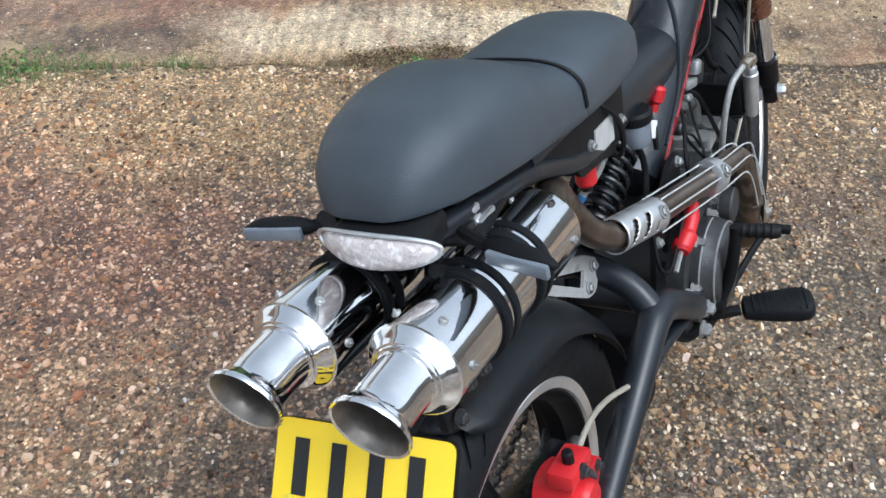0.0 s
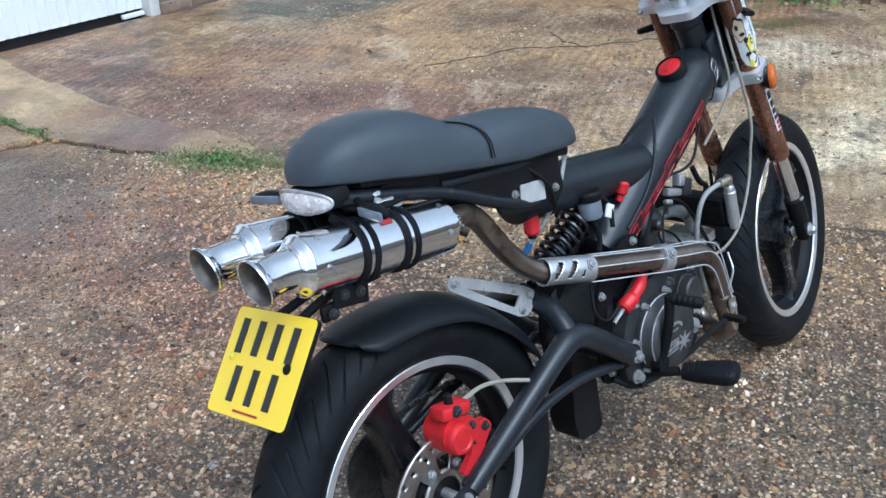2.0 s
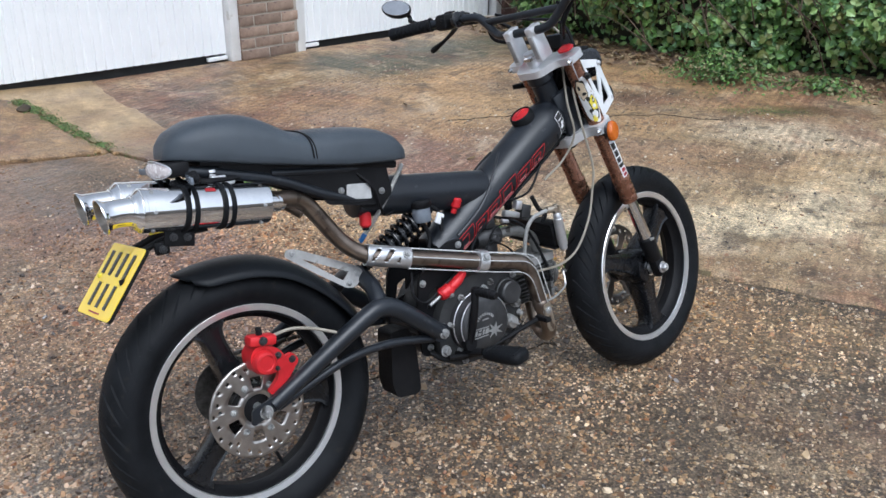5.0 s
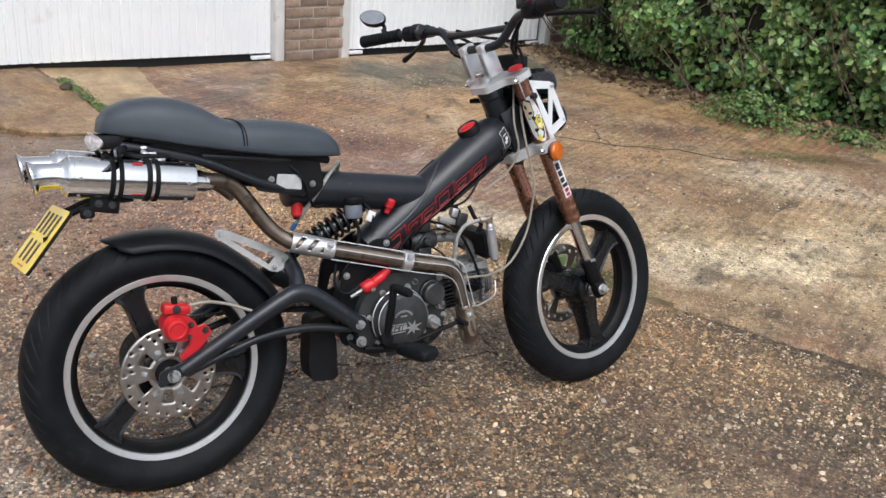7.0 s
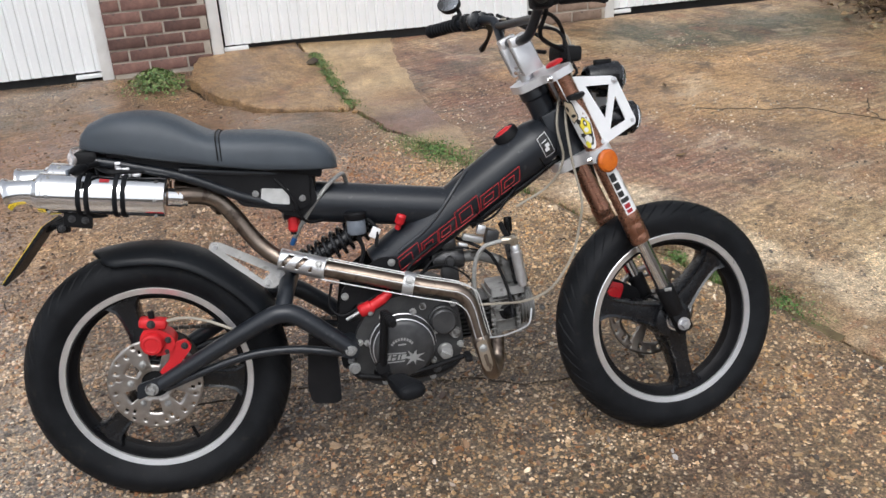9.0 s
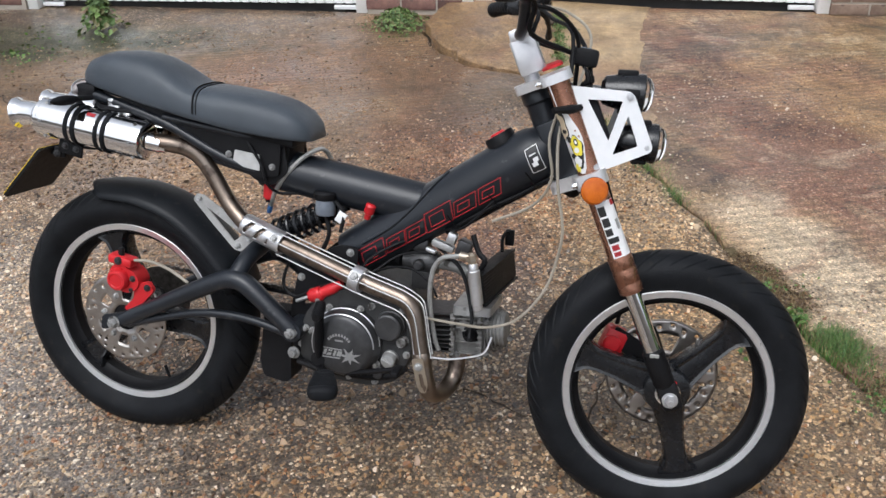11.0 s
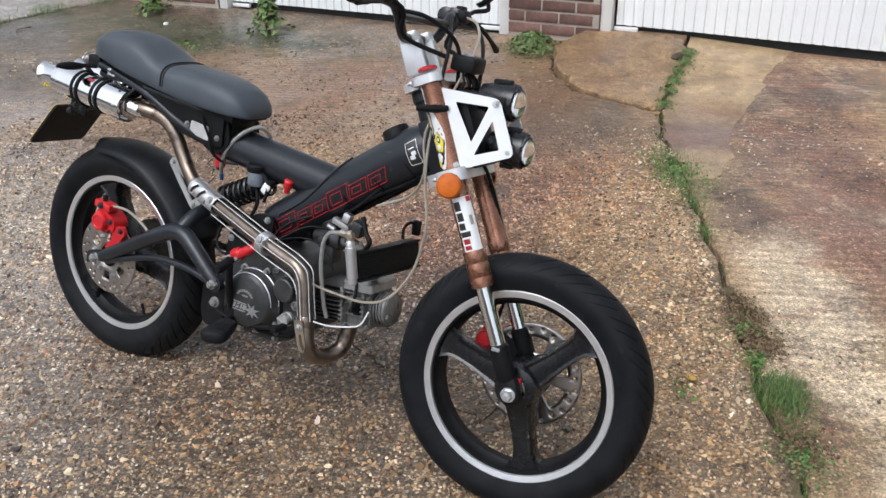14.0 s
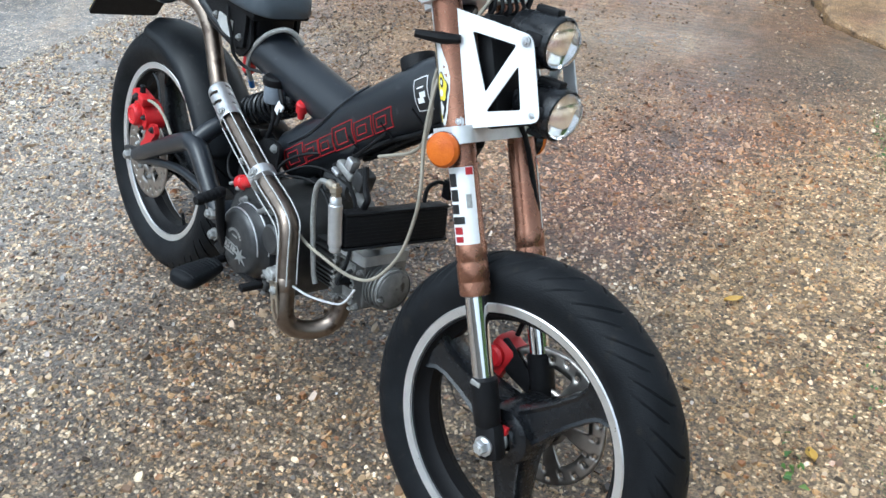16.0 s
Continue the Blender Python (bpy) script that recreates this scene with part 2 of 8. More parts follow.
def scattered(name, palette, rough, stains_and_light=(), wet=0.0):
    """One colour of the palette for each separate piece of a mesh, tinted by local patches, some of them painted shade
    and sheen (x, y, half length, half width, turn, tint, strength).
    """
    m = bpy.data.materials.new(name)
    m.use_nodes = True
    n, l = m.node_tree.nodes, m.node_tree.links
    sh = n["Principled BSDF"]
    geo = n.new("ShaderNodeNewGeometry")
    ramp = n.new("ShaderNodeValToRGB")
    ramp.color_ramp.interpolation = "CONSTANT"
    el = ramp.color_ramp.elements
    el[0].position, el[0].color = 0, (*palette[0], 1)
    el[1].position, el[1].color = 1 / len(palette), (*palette[1], 1)
    for i, c in enumerate(palette[2:]):
        e = el.new((i + 2) / len(palette))
        e.color = (*c, 1)
    l.new(geo.outputs["Random Per Island"], ramp.inputs["Fac"])
    co = n.new("ShaderNodeTexCoord")
    no = n.new("ShaderNodeTexNoise")
    no.inputs["Scale"].default_value = 160
    l.new(co.outputs["Object"], no.inputs["Vector"])
    mr = n.new("ShaderNodeMapRange")
    mr.inputs["To Min"].default_value, mr.inputs["To Max"].default_value = 0.78, 1.22
    l.new(no.outputs["Fac"], mr.inputs["Value"])
    mul = n.new("ShaderNodeMix")
    mul.data_type, mul.blend_type = "RGBA", "MULTIPLY"
    mul.inputs["Factor"].default_value = 1
    l.new(ramp.outputs["Color"], mul.inputs["A"])
    l.new(mr.outputs[0], mul.inputs["B"])
    col = mul.outputs["Result"]
    if stains_and_light:
        for scale, lo, hi in ((2.2, 0.62, 1.35), (8.0, 0.65, 1.3)):
            big = n.new("ShaderNodeTexNoise")
            big.inputs["Scale"].default_value, big.inputs["Detail"].default_value, big.inputs["Roughness"].default_value = scale, 7, 0.68
            l.new(co.outputs["Object"], big.inputs["Vector"])
            br = n.new("ShaderNodeMapRange")
            for key, v in zip(("From Min", "From Max", "To Min", "To Max"), (0.35, 0.65, lo, hi)):
                br.inputs[key].default_value = v
            l.new(big.outputs["Fac"], br.inputs["Value"])
            mm = n.new("ShaderNodeMix")
            mm.data_type, mm.blend_type = "RGBA", "MULTIPLY"
            mm.inputs["Factor"].default_value = 1
            l.new(col, mm.inputs["A"])
            l.new(br.outputs[0], mm.inputs["B"])
            col = mm.outputs["Result"]
    for x, y, rx, ry, turn, tint, strength in stains_and_light:
        mp = n.new("ShaderNodeMapping")
        mp.vector_type = "TEXTURE"
        mp.inputs["Location"].default_value, mp.inputs["Rotation"].default_value, mp.inputs["Scale"].default_value = (x, y, 0), (0, 0, radians(turn)), (rx, ry, 1)
        l.new(co.outputs["Object"], mp.inputs["Vector"])
        ln = n.new("ShaderNodeVectorMath")
        ln.operation = "LENGTH"
        l.new(mp.outputs["Vector"], ln.inputs[0])
        ad = n.new("ShaderNodeMath")
        ad.operation = "MULTIPLY_ADD"
        ad.inputs[1].default_value = 1.8
        l.new(big.outputs["Fac"], ad.inputs[0])
        l.new(ln.outputs["Value"], ad.inputs[2])
        sr = n.new("ShaderNodeMapRange")
        for key, v in zip(("From Min", "From Max", "To Min", "To Max"), (1.4, 2.1, strength, 0)):
            sr.inputs[key].default_value = v
        l.new(ad.outputs[0], sr.inputs["Value"])
        mm = n.new("ShaderNodeMix")
        mm.data_type, mm.blend_type = "RGBA", "MULTIPLY"
        l.new(sr.outputs[0], mm.inputs["Factor"])
        l.new(col, mm.inputs["A"])
        mm.inputs["B"].default_value = (*tint, 1)
        col = mm.outputs["Result"]
    l.new(col, sh.inputs["Base Color"])
    sh.inputs["Roughness"].default_value = rough
    sh.inputs["Coat Weight"].default_value, sh.inputs["Coat Roughness"].default_value = wet, 0.14
    return m


RUST, OCHRE, PALE, DARK, CREAM = (0.19, 0.075, 0.045), (0.44, 0.265, 0.115), (0.58, 0.47, 0.33), (0.05, 0.036, 0.03), (0.42, 0.31, 0.19)
TAN, UMBER = (0.4, 0.27, 0.145), (0.12, 0.075, 0.055)
CONCRETE_A = concrete("aggregate_concrete", [(0.07, 0.049, 0.033), (0.145, 0.1, 0.063), (0.09, 0.064, 0.045), (0.18, 0.126, 0.079)],
                      [(RUST, 0.5, 0.52, 0.14, 1.0, 0.35), (OCHRE, 0.85, 0.54, 0.12, 1.0, 0.4), (DARK, 1.3, 0.57, 0.12, 1.8, 0.4), (CREAM, 2.6, 0.56, 0.1, 0.6, 0.4), (DARK, 7.5, 0.56, 0.07, 1.0, 0.45)], 92, (0.27, 0.6), (0.45, 1.0), 0.55,
                      # (-0.2, 0.1), (0.55, 0.35): grey concrete, lightened to paint in the sky's sheen
                      # (0.46, 1.17): damp plus the motorcycle's contact shade, darkened into the colour
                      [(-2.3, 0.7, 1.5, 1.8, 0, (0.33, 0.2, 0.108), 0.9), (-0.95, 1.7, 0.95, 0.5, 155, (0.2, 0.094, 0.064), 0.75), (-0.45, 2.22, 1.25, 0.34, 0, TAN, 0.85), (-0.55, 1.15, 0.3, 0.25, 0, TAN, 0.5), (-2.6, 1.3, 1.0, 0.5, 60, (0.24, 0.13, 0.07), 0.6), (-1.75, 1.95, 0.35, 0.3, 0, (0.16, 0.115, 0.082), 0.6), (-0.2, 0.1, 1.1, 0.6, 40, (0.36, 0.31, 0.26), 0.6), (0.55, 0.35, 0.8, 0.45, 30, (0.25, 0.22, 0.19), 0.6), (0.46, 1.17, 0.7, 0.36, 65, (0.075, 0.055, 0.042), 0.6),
                       # (-0.5, -0.5): paler still, the sheen of the sky as colour
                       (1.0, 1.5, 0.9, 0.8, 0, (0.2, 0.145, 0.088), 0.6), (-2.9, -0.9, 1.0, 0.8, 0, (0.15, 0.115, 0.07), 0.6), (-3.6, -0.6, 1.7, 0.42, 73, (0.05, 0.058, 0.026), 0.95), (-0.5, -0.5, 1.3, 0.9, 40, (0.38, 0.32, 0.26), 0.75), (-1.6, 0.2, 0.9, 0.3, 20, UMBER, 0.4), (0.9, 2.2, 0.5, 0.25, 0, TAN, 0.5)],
                      [(-0.7, -0.4, 1.7, 1.2, 20)], sheen=0.5, fines=0.7, trowelled=[(-2.3, 1.5, 1.0, 1.1, 0), (-2.7, 0.0, 0.9, 1.6, 0)])
CONCRETE_B = concrete("rusty_worn_concrete", [(0.13, 0.074, 0.047), (0.27, 0.17, 0.092), (0.34, 0.235, 0.13), (0.21, 0.132, 0.085), (0.31, 0.22, 0.137)],
                      [(RUST, 0.65, 0.52, 0.1, 0.7, 0.55), (OCHRE, 0.75, 0.53, 0.1, 0.6, 0.55), (CREAM, 3.4, 0.55, 0.09, 0.45, 0.5), (DARK, 1.0, 0.54, 0.12, 2.4, 0.6), (PALE, 1.7, 0.58, 0.06, 1.6, 0.35), (DARK, 4.5, 0.55, 0.07, 1.6, 0.6), (PALE, 9.0, 0.6, 0.05, 1.5, 0.3), (DARK, 16.0, 0.6, 0.05, 1.2, 0.5), (RUST, 3.2, 0.56, 0.07, 1.4, 0.45), (UMBER, 26.0, 0.58, 0.05, 1.2, 0.5)], 86, (0.48, 0.75), (0.1, 0.6), 0.7,
                      [(-1.35, 4.0, 1.3, 1.3, 0, (0.17, 0.103, 0.067), 0.65), (1.15, 3.6, 1.3, 0.9, 0, (0.43, 0.315, 0.18), 0.75), (-2.2, 3.7, 0.95, 0.75, 30, (0.13, 0.064, 0.048), 0.9), (-0.9, 3.15, 0.85, 0.42, 0, (0.19, 0.095, 0.064), 0.9), (-0.92, 2.66, 0.22, 0.14, 0, UMBER, 0.8), (-1.7, 3.2, 0.55, 0.5, 0, (0.15, 0.078, 0.05), 0.8), (-2.4, 4.1, 0.6, 0.4, 73, (0.14, 0.09, 0.055), 0.7), (-0.2, 2.72, 0.5, 0.17, 0, PALE, 0.8),
                       (0.85, 3.1, 0.4, 0.22, 10, (0.66, 0.54, 0.36), 0.95), (1.1, 3.6, 0.4, 0.22, 60, (0.66, 0.54, 0.36), 0.85), (0.75, 4.45, 0.6, 0.3, 20, PALE, 0.85), (0.64, 2.8, 0.3, 0.12, 0, PALE, 0.7), (-1.6, 4.7, 0.6, 0.35, 40, OCHRE, 0.75), (-0.85, 4.15, 0.5, 0.35, 0, TAN, 0.6), (0.25, 3.75, 0.6, 0.3, 10, (0.26, 0.155, 0.1), 0.7), (-0.2, 5.3, 0.9, 0.35, 0, OCHRE, 0.6),
                       (-1.95, 4.95, 1.5, 0.42, 73, (0.06, 0.064, 0.036), 0.9), (0.55, 4.88, 0.3, 0.1, 30, (0.06, 0.07, 0.025), 0.9)],
                      [], 0.75, 0.22)
CONCRETE_C = concrete("ochre_concrete", [(0.17, 0.1, 0.048), (0.27, 0.168, 0.082), (0.21, 0.125, 0.062), (0.14, 0.09, 0.054)],
                      [(RUST, 1.4, 0.52, 0.12, 1.0, 0.55), (OCHRE, 2.6, 0.54, 0.1, 0.5, 0.6), (DARK, 2.2, 0.55, 0.1, 1.0, 0.55), (UMBER, 6.0, 0.54, 0.08, 0.5, 0.6), (DARK, 11.0, 0.58, 0.06, 1.0, 0.5)], 120, (0.4, 0.65), (0.05, 0.35), grit=0.75, sheen=0.25)
CONCRETE_E = concrete("smooth_ochre_repair", [(0.29, 0.19, 0.1), (0.4, 0.28, 0.15), (0.33, 0.225, 0.122), (0.25, 0.17, 0.1)],
                      [(RUST, 1.0, 0.56, 0.14, 2.0, 0.35), (DARK, 1.8, 0.58, 0.12, 2.0, 0.35)], 120, (0.42, 0.66), (0.02, 0.2), 0.0,
                      [(-1.74, 2.6, 0.2, 0.4, 0, (0.15, 0.09, 0.075), 0.9), (-2.05, 2.7, 0.13, 0.3, 0, (0.2, 0.13, 0.085), 0.6), (-1.42, 2.62, 0.13, 0.3, 0, (0.4, 0.3, 0.18), 0.7)], grit=0.5, sheen=0.3)
CONCRETE_D = concrete("grey_concrete", [(0.24, 0.21, 0.185), (0.33, 0.29, 0.26), (0.22, 0.18, 0.15)],
                      [(DARK, 1.2, 0.56, 0.1, 1.0, 0.4)], 110, (0.35, 0.6), (0.1, 0.45))
SOIL = surface("damp_soil", (0.03, 0.022, 0.015), (0.075, 0.055, 0.035), 0.85, 0, 6, 0.9, 60)
STONES = scattered("flint_pebbles", [(0.5, 0.39, 0.26), (0.29, 0.195, 0.12), (0.085, 0.066, 0.053), (0.56, 0.46, 0.34), (0.38, 0.3, 0.21), (0.24, 0.175, 0.115), (0.15, 0.1, 0.07), (0.06, 0.052, 0.048), (0.46, 0.325, 0.19), (0.31, 0.175, 0.1), (0.5, 0.41, 0.3), (0.42, 0.31, 0.2), (0.2, 0.152, 0.115), (0.66, 0.59, 0.48)], 0.3,
                   # (0.46, 1.17) darkens the stones for damp and the motorcycle's contact shade
                   # (0.55, 0.35) and (-0.3, -0.3) brighten the stones with the same painted sheen
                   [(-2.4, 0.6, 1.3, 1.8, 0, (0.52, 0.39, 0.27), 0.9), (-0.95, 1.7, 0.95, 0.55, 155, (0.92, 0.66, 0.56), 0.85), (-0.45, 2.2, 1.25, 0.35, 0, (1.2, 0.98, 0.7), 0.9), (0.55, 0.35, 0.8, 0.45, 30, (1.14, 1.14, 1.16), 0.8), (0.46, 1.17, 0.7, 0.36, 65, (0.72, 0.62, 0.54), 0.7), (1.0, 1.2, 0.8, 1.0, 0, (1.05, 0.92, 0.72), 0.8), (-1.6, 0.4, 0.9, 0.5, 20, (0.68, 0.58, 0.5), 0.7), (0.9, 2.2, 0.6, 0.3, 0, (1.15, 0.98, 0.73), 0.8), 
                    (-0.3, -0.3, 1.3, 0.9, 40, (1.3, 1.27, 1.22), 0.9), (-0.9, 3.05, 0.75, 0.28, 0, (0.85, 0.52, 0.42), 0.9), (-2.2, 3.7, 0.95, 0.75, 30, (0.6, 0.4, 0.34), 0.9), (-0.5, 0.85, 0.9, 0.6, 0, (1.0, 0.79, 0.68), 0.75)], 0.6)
BRICK = surface("red_brown_brick", (0.115, 0.06, 0.052), (0.21, 0.115, 0.092), 0.82, 0, 14, 0.8, 180, island=-0.35, spots=((0.1, 0.066, 0.058), 30, 0.02))
TAN_BRICK = surface("tan_brown_brick", (0.22, 0.15, 0.112), (0.34, 0.245, 0.185), 0.82, 0, 14, 0.8, 180, island=-0.3, spots=((0.15, 0.105, 0.085), 30, 0.02))
MORTAR = surface("old_mortar", (0.34, 0.3, 0.25), (0.45, 0.4, 0.34), 0.9, 0, 10, 0.8, 120)
WHITE_METAL = surface("white_enamelled_door", (0.83, 0.845, 0.85), (0.88, 0.89, 0.89), 0.36, 0, 2.5, 0.05, 40, spots=((0.79, 0.79, 0.775), 4, -0.04))
WHITE_WOOD = surface("white_painted_timber", (0.7, 0.7, 0.68), (0.8, 0.8, 0.79), 0.5, 0, 7, 0.25, 70, spots=((0.58, 0.56, 0.52), 12, -0.03))
BLACK_GAP = surface("black_rubber_strip", (0.012, 0.012, 0.012), (0.02, 0.02, 0.02), 0.7)
LEAF = scattered("bramble_and_ivy_leaves", [(0.11, 0.22, 0.05), (0.16, 0.31, 0.075), (0.075, 0.16, 0.042), (0.25, 0.4, 0.12), (0.13, 0.25, 0.1), (0.34, 0.47, 0.18), (0.08, 0.15, 0.045), (0.19, 0.22, 0.065)], 0.34)
DRY_LEAF = scattered("dead_leaves", [(0.12, 0.07, 0.035), (0.2, 0.13, 0.06), (0.08, 0.05, 0.03), (0.26, 0.2, 0.11)], 0.7)
TWIG = surface("brown_twigs", (0.06, 0.04, 0.025), (0.13, 0.09, 0.06), 0.8, 0, 30, 0.5, 90)
GRASS = scattered("fresh_grass", [(0.085, 0.17, 0.035), (0.12, 0.23, 0.045), (0.055, 0.12, 0.028), (0.17, 0.26, 0.075), (0.2, 0.18, 0.085), (0.07, 0.14, 0.04)], 0.5)
WEED = scattered("yellow_green_weed", [(0.1, 0.17, 0.045), (0.14, 0.22, 0.06), (0.07, 0.12, 0.035), (0.18, 0.24, 0.08), (0.16, 0.15, 0.06)], 0.55)
MOSS = surface("moss", (0.085, 0.06, 0.03), (0.16, 0.125, 0.06), 0.95, 0, 18, 1.0, 150)


# ---- mesh helpers ----
def finish(name, bm, material, m=None, sharp=38):
    me = bpy.data.meshes.new(name)
    bmesh.ops.recalc_face_normals(bm, faces=bm.faces)
    bm.to_mesh(me)
    bm.free()
    if m is not None:
        me.transform(m)
    me.materials.append(material)
    me.shade_smooth()
    me.set_sharp_from_angle(angle=radians(sharp))
    return me


def thing(name, bm, material, label, category="", group="", kind="", sharp=38):
    return tagged(new(name, finish(name, bm, material, None, sharp)), label, category, group, kind)


def soup(name, verts, faces, material, label="", category="", kind="stuff", smooth=False):
    me = bpy.data.meshes.new(name)
    me.from_pydata(verts, [], faces)
    me.materials.append(material)
    if smooth:
        me.shade_smooth()
    return tagged(new(name, me), label, category, "", kind)


def frames(pts):
    """Tangent, side and up along a polyline, carried along without twist."""
    out, up = [], None
    for i, p in enumerate(pts):
        t = (pts[min(i + 1, len(pts) - 1)] - pts[max(i - 1, 0)]).normalized()
        if up is None:
            up = Vector((0, 0, 1)) if abs(t.z) < 0.9 else Vector((1, 0, 0))
        side = t.cross(up).normalized()
        up = side.cross(t).normalized()
        out.append((p, side, up))
    return out


def smooth_path(pts, n=6):
    pts = [Vector(p) for p in pts]
    if len(pts) < 3:
        return pts
    ext = [pts[0] * 2 - pts[1], *pts, pts[-1] * 2 - pts[-2]]
    out = []
    for i in range(1, len(ext) - 2):
        a, b, c, d = ext[i - 1:i + 3]
        for k in range(n):
            t = k / n
            out.append(0.5 * ((2 * b) + (c - a) * t + (2 * a - 5 * b + 4 * c - d) * t * t + (3 * b - a - 3 * c + d) * t ** 3))
    return out + [pts[-1]]


def bridge(bm, rings, closed=True, caps=True):
    for r0, r1 in zip(rings, rings[1:]):
        n = len(r0)
        for i in range(n if closed else n - 1):
            bm.faces.new((r0[i], r0[(i + 1) % n], r1[(i + 1) % n], r1[i]))
    if caps and closed:
        bm.faces.new(rings[0][::-1])
        bm.faces.new(rings[-1])


def tube(bm, pts, r, seg=12, n=6, flat=1.0, caps=True):
    """A round bar along a smooth path; r is one radius or one for each point given; flat squeezes it along its side."""
    path = smooth_path(pts, n)
    rad = [r] * len(path)
    if isinstance(r, (list, tuple)):
        step = len(path) - 1
        rad = [np.interp(i / step * (len(r) - 1), range(len(r)), r) for i in range(len(path))]
    rings = []
    for (p, s, u), q in zip(frames(path), rad):
        rings.append([bm.verts.new(p + s * (math.cos(a) * q * flat) + u * (math.sin(a) * q)) for a in (2 * math.pi * k / seg for k in range(seg))])
    bridge(bm, rings, True, caps)
    return bm


def turned(bm, profile, a, b, seg=32, caps=True):
    """A turned body: profile of (distance along a to b as given in metres, radius)."""
    a, b = Vector(a), Vector(b)
    ax = (b - a).normalized()
    s = ax.cross(Vector((0, 0, 1)) if abs(ax.z) < 0.9 else Vector((1, 0, 0))).normalized()
    u = ax.cross(s)
    rings = [[bm.verts.new(a + ax * d + (s * math.cos(2 * math.pi * k / seg) + u * math.sin(2 * math.pi * k / seg)) * r) for k in range(seg)] for d, r in profile]
    bridge(bm, rings, True, caps)
    return bm


def block(bm, centre, size, m=None, bevel=0.0, taper=1.0):
    """A box with rounded edges; m turns it about its centre; taper narrows its top."""
    c, (x, y, z) = Vector(centre), (v / 2 for v in size)
    vs = []
    for k in (-1, 1):
        f = taper if k > 0 else 1.0
        for sx, sy in ((-1, -1), (1, -1), (1, 1), (-1, 1)):
            v = Vector((sx * x * f, sy * y * f, k * z))
            vs.append(bm.verts.new(c + (m @ v if m is not None else v)))
    fs = [bm.faces.new([vs[i] for i in q]) for q in ((3, 2, 1, 0), (4, 5, 6, 7), (0, 1, 5, 4), (1, 2, 6, 5), (2, 3, 7, 6), (3, 0, 4, 7))]
    if bevel:
        es = list({e for f in fs for e in f.edges})
        bmesh.ops.bevel(bm, geom=es, offset=bevel, segments=2, profile=0.5, affect="EDGES")
    return bm


def plate(bm, outline, holes, place, thick, bevel=0.0):
    """A flat plate with holes cut through it. place(u, v, w) gives the point of the plate's own coordinates."""
    loops = [outline, *holes]
    edges = []
    for lp in loops:
        vs = [bm.verts.new((u, v, 0)) for u, v in lp]
        edges += [bm.edges.new((vs[i], vs[(i + 1) % len(vs)])) for i in range(len(vs))]
    got = bmesh.ops.triangle_fill(bm, edges=edges, use_beauty=True, use_dissolve=False)
    faces = [g for g in got["geom"] if isinstance(g, bmesh.types.BMFace)]
    ext = bmesh.ops.extrude_face_region(bm, geom=faces)
    top = [g for g in ext["geom"] if isinstance(g, bmesh.types.BMVert)]
    for v in top:
        v.co.z = thick
    for v in {v for lp in (bm.verts,) for v in lp}:
        v.co = place(v.co.x, v.co.y, v.co.z)
    return bm


def rounded(pts, r, n=4):
    """The outline with its corners rounded."""
    out = []
    k = len(pts)
    for i in range(k):
        p, a, b = Vector(pts[i]), Vector(pts[i - 1]), Vector(pts[(i + 1) % k])
        da, db = (a - p), (b - p)
        q = min(r, da.length * 0.45, db.length * 0.45)
        s, e = p + da.normalized() * q, p + db.normalized() * q
        for j in range(n + 1):
            t = j / n
            v = s * (1 - t) ** 2 + p * 2 * t * (1 - t) + e * t * t
            out.append((v.x, v.y))
    return out


# ---- ground ----
GROUND = -0.005
soil = bmesh.new()
soil_outer = [(-160, -160), (160, -160), (160, 160), (-160, 160)]
soil.faces.new([soil.verts.new((x, y, GROUND - 0.03)) for x, y in soil_outer])
thing("ground", soil, SOIL, "dark damp soil under and around the concrete yard", "ground", kind="structure")


def wander(line, seed, amp=0.012, step=0.05):
    """The polyline broken up like the edge of old cast concrete."""
    out = []
    for (x0, y0), (x1, y1) in zip(line, line[1:]):
        d = math.hypot(x1 - x0, y1 - y0)
        k = max(1, int(min(d, 12) / step))
        for i in range(k):
            t = i / k
            x, y = x0 + (x1 - x0) * t, y0 + (y1 - y0) * t
            w = amp * (noise.noise((x * 9 + seed, y * 9, 0)) * 1.2 + noise.noise((x * 30, y * 30 + seed, 3)) * 0.6)
            out.append((x - (y1 - y0) / d * w, y + (x1 - x0) / d * w))
    return out + [line[-1]]


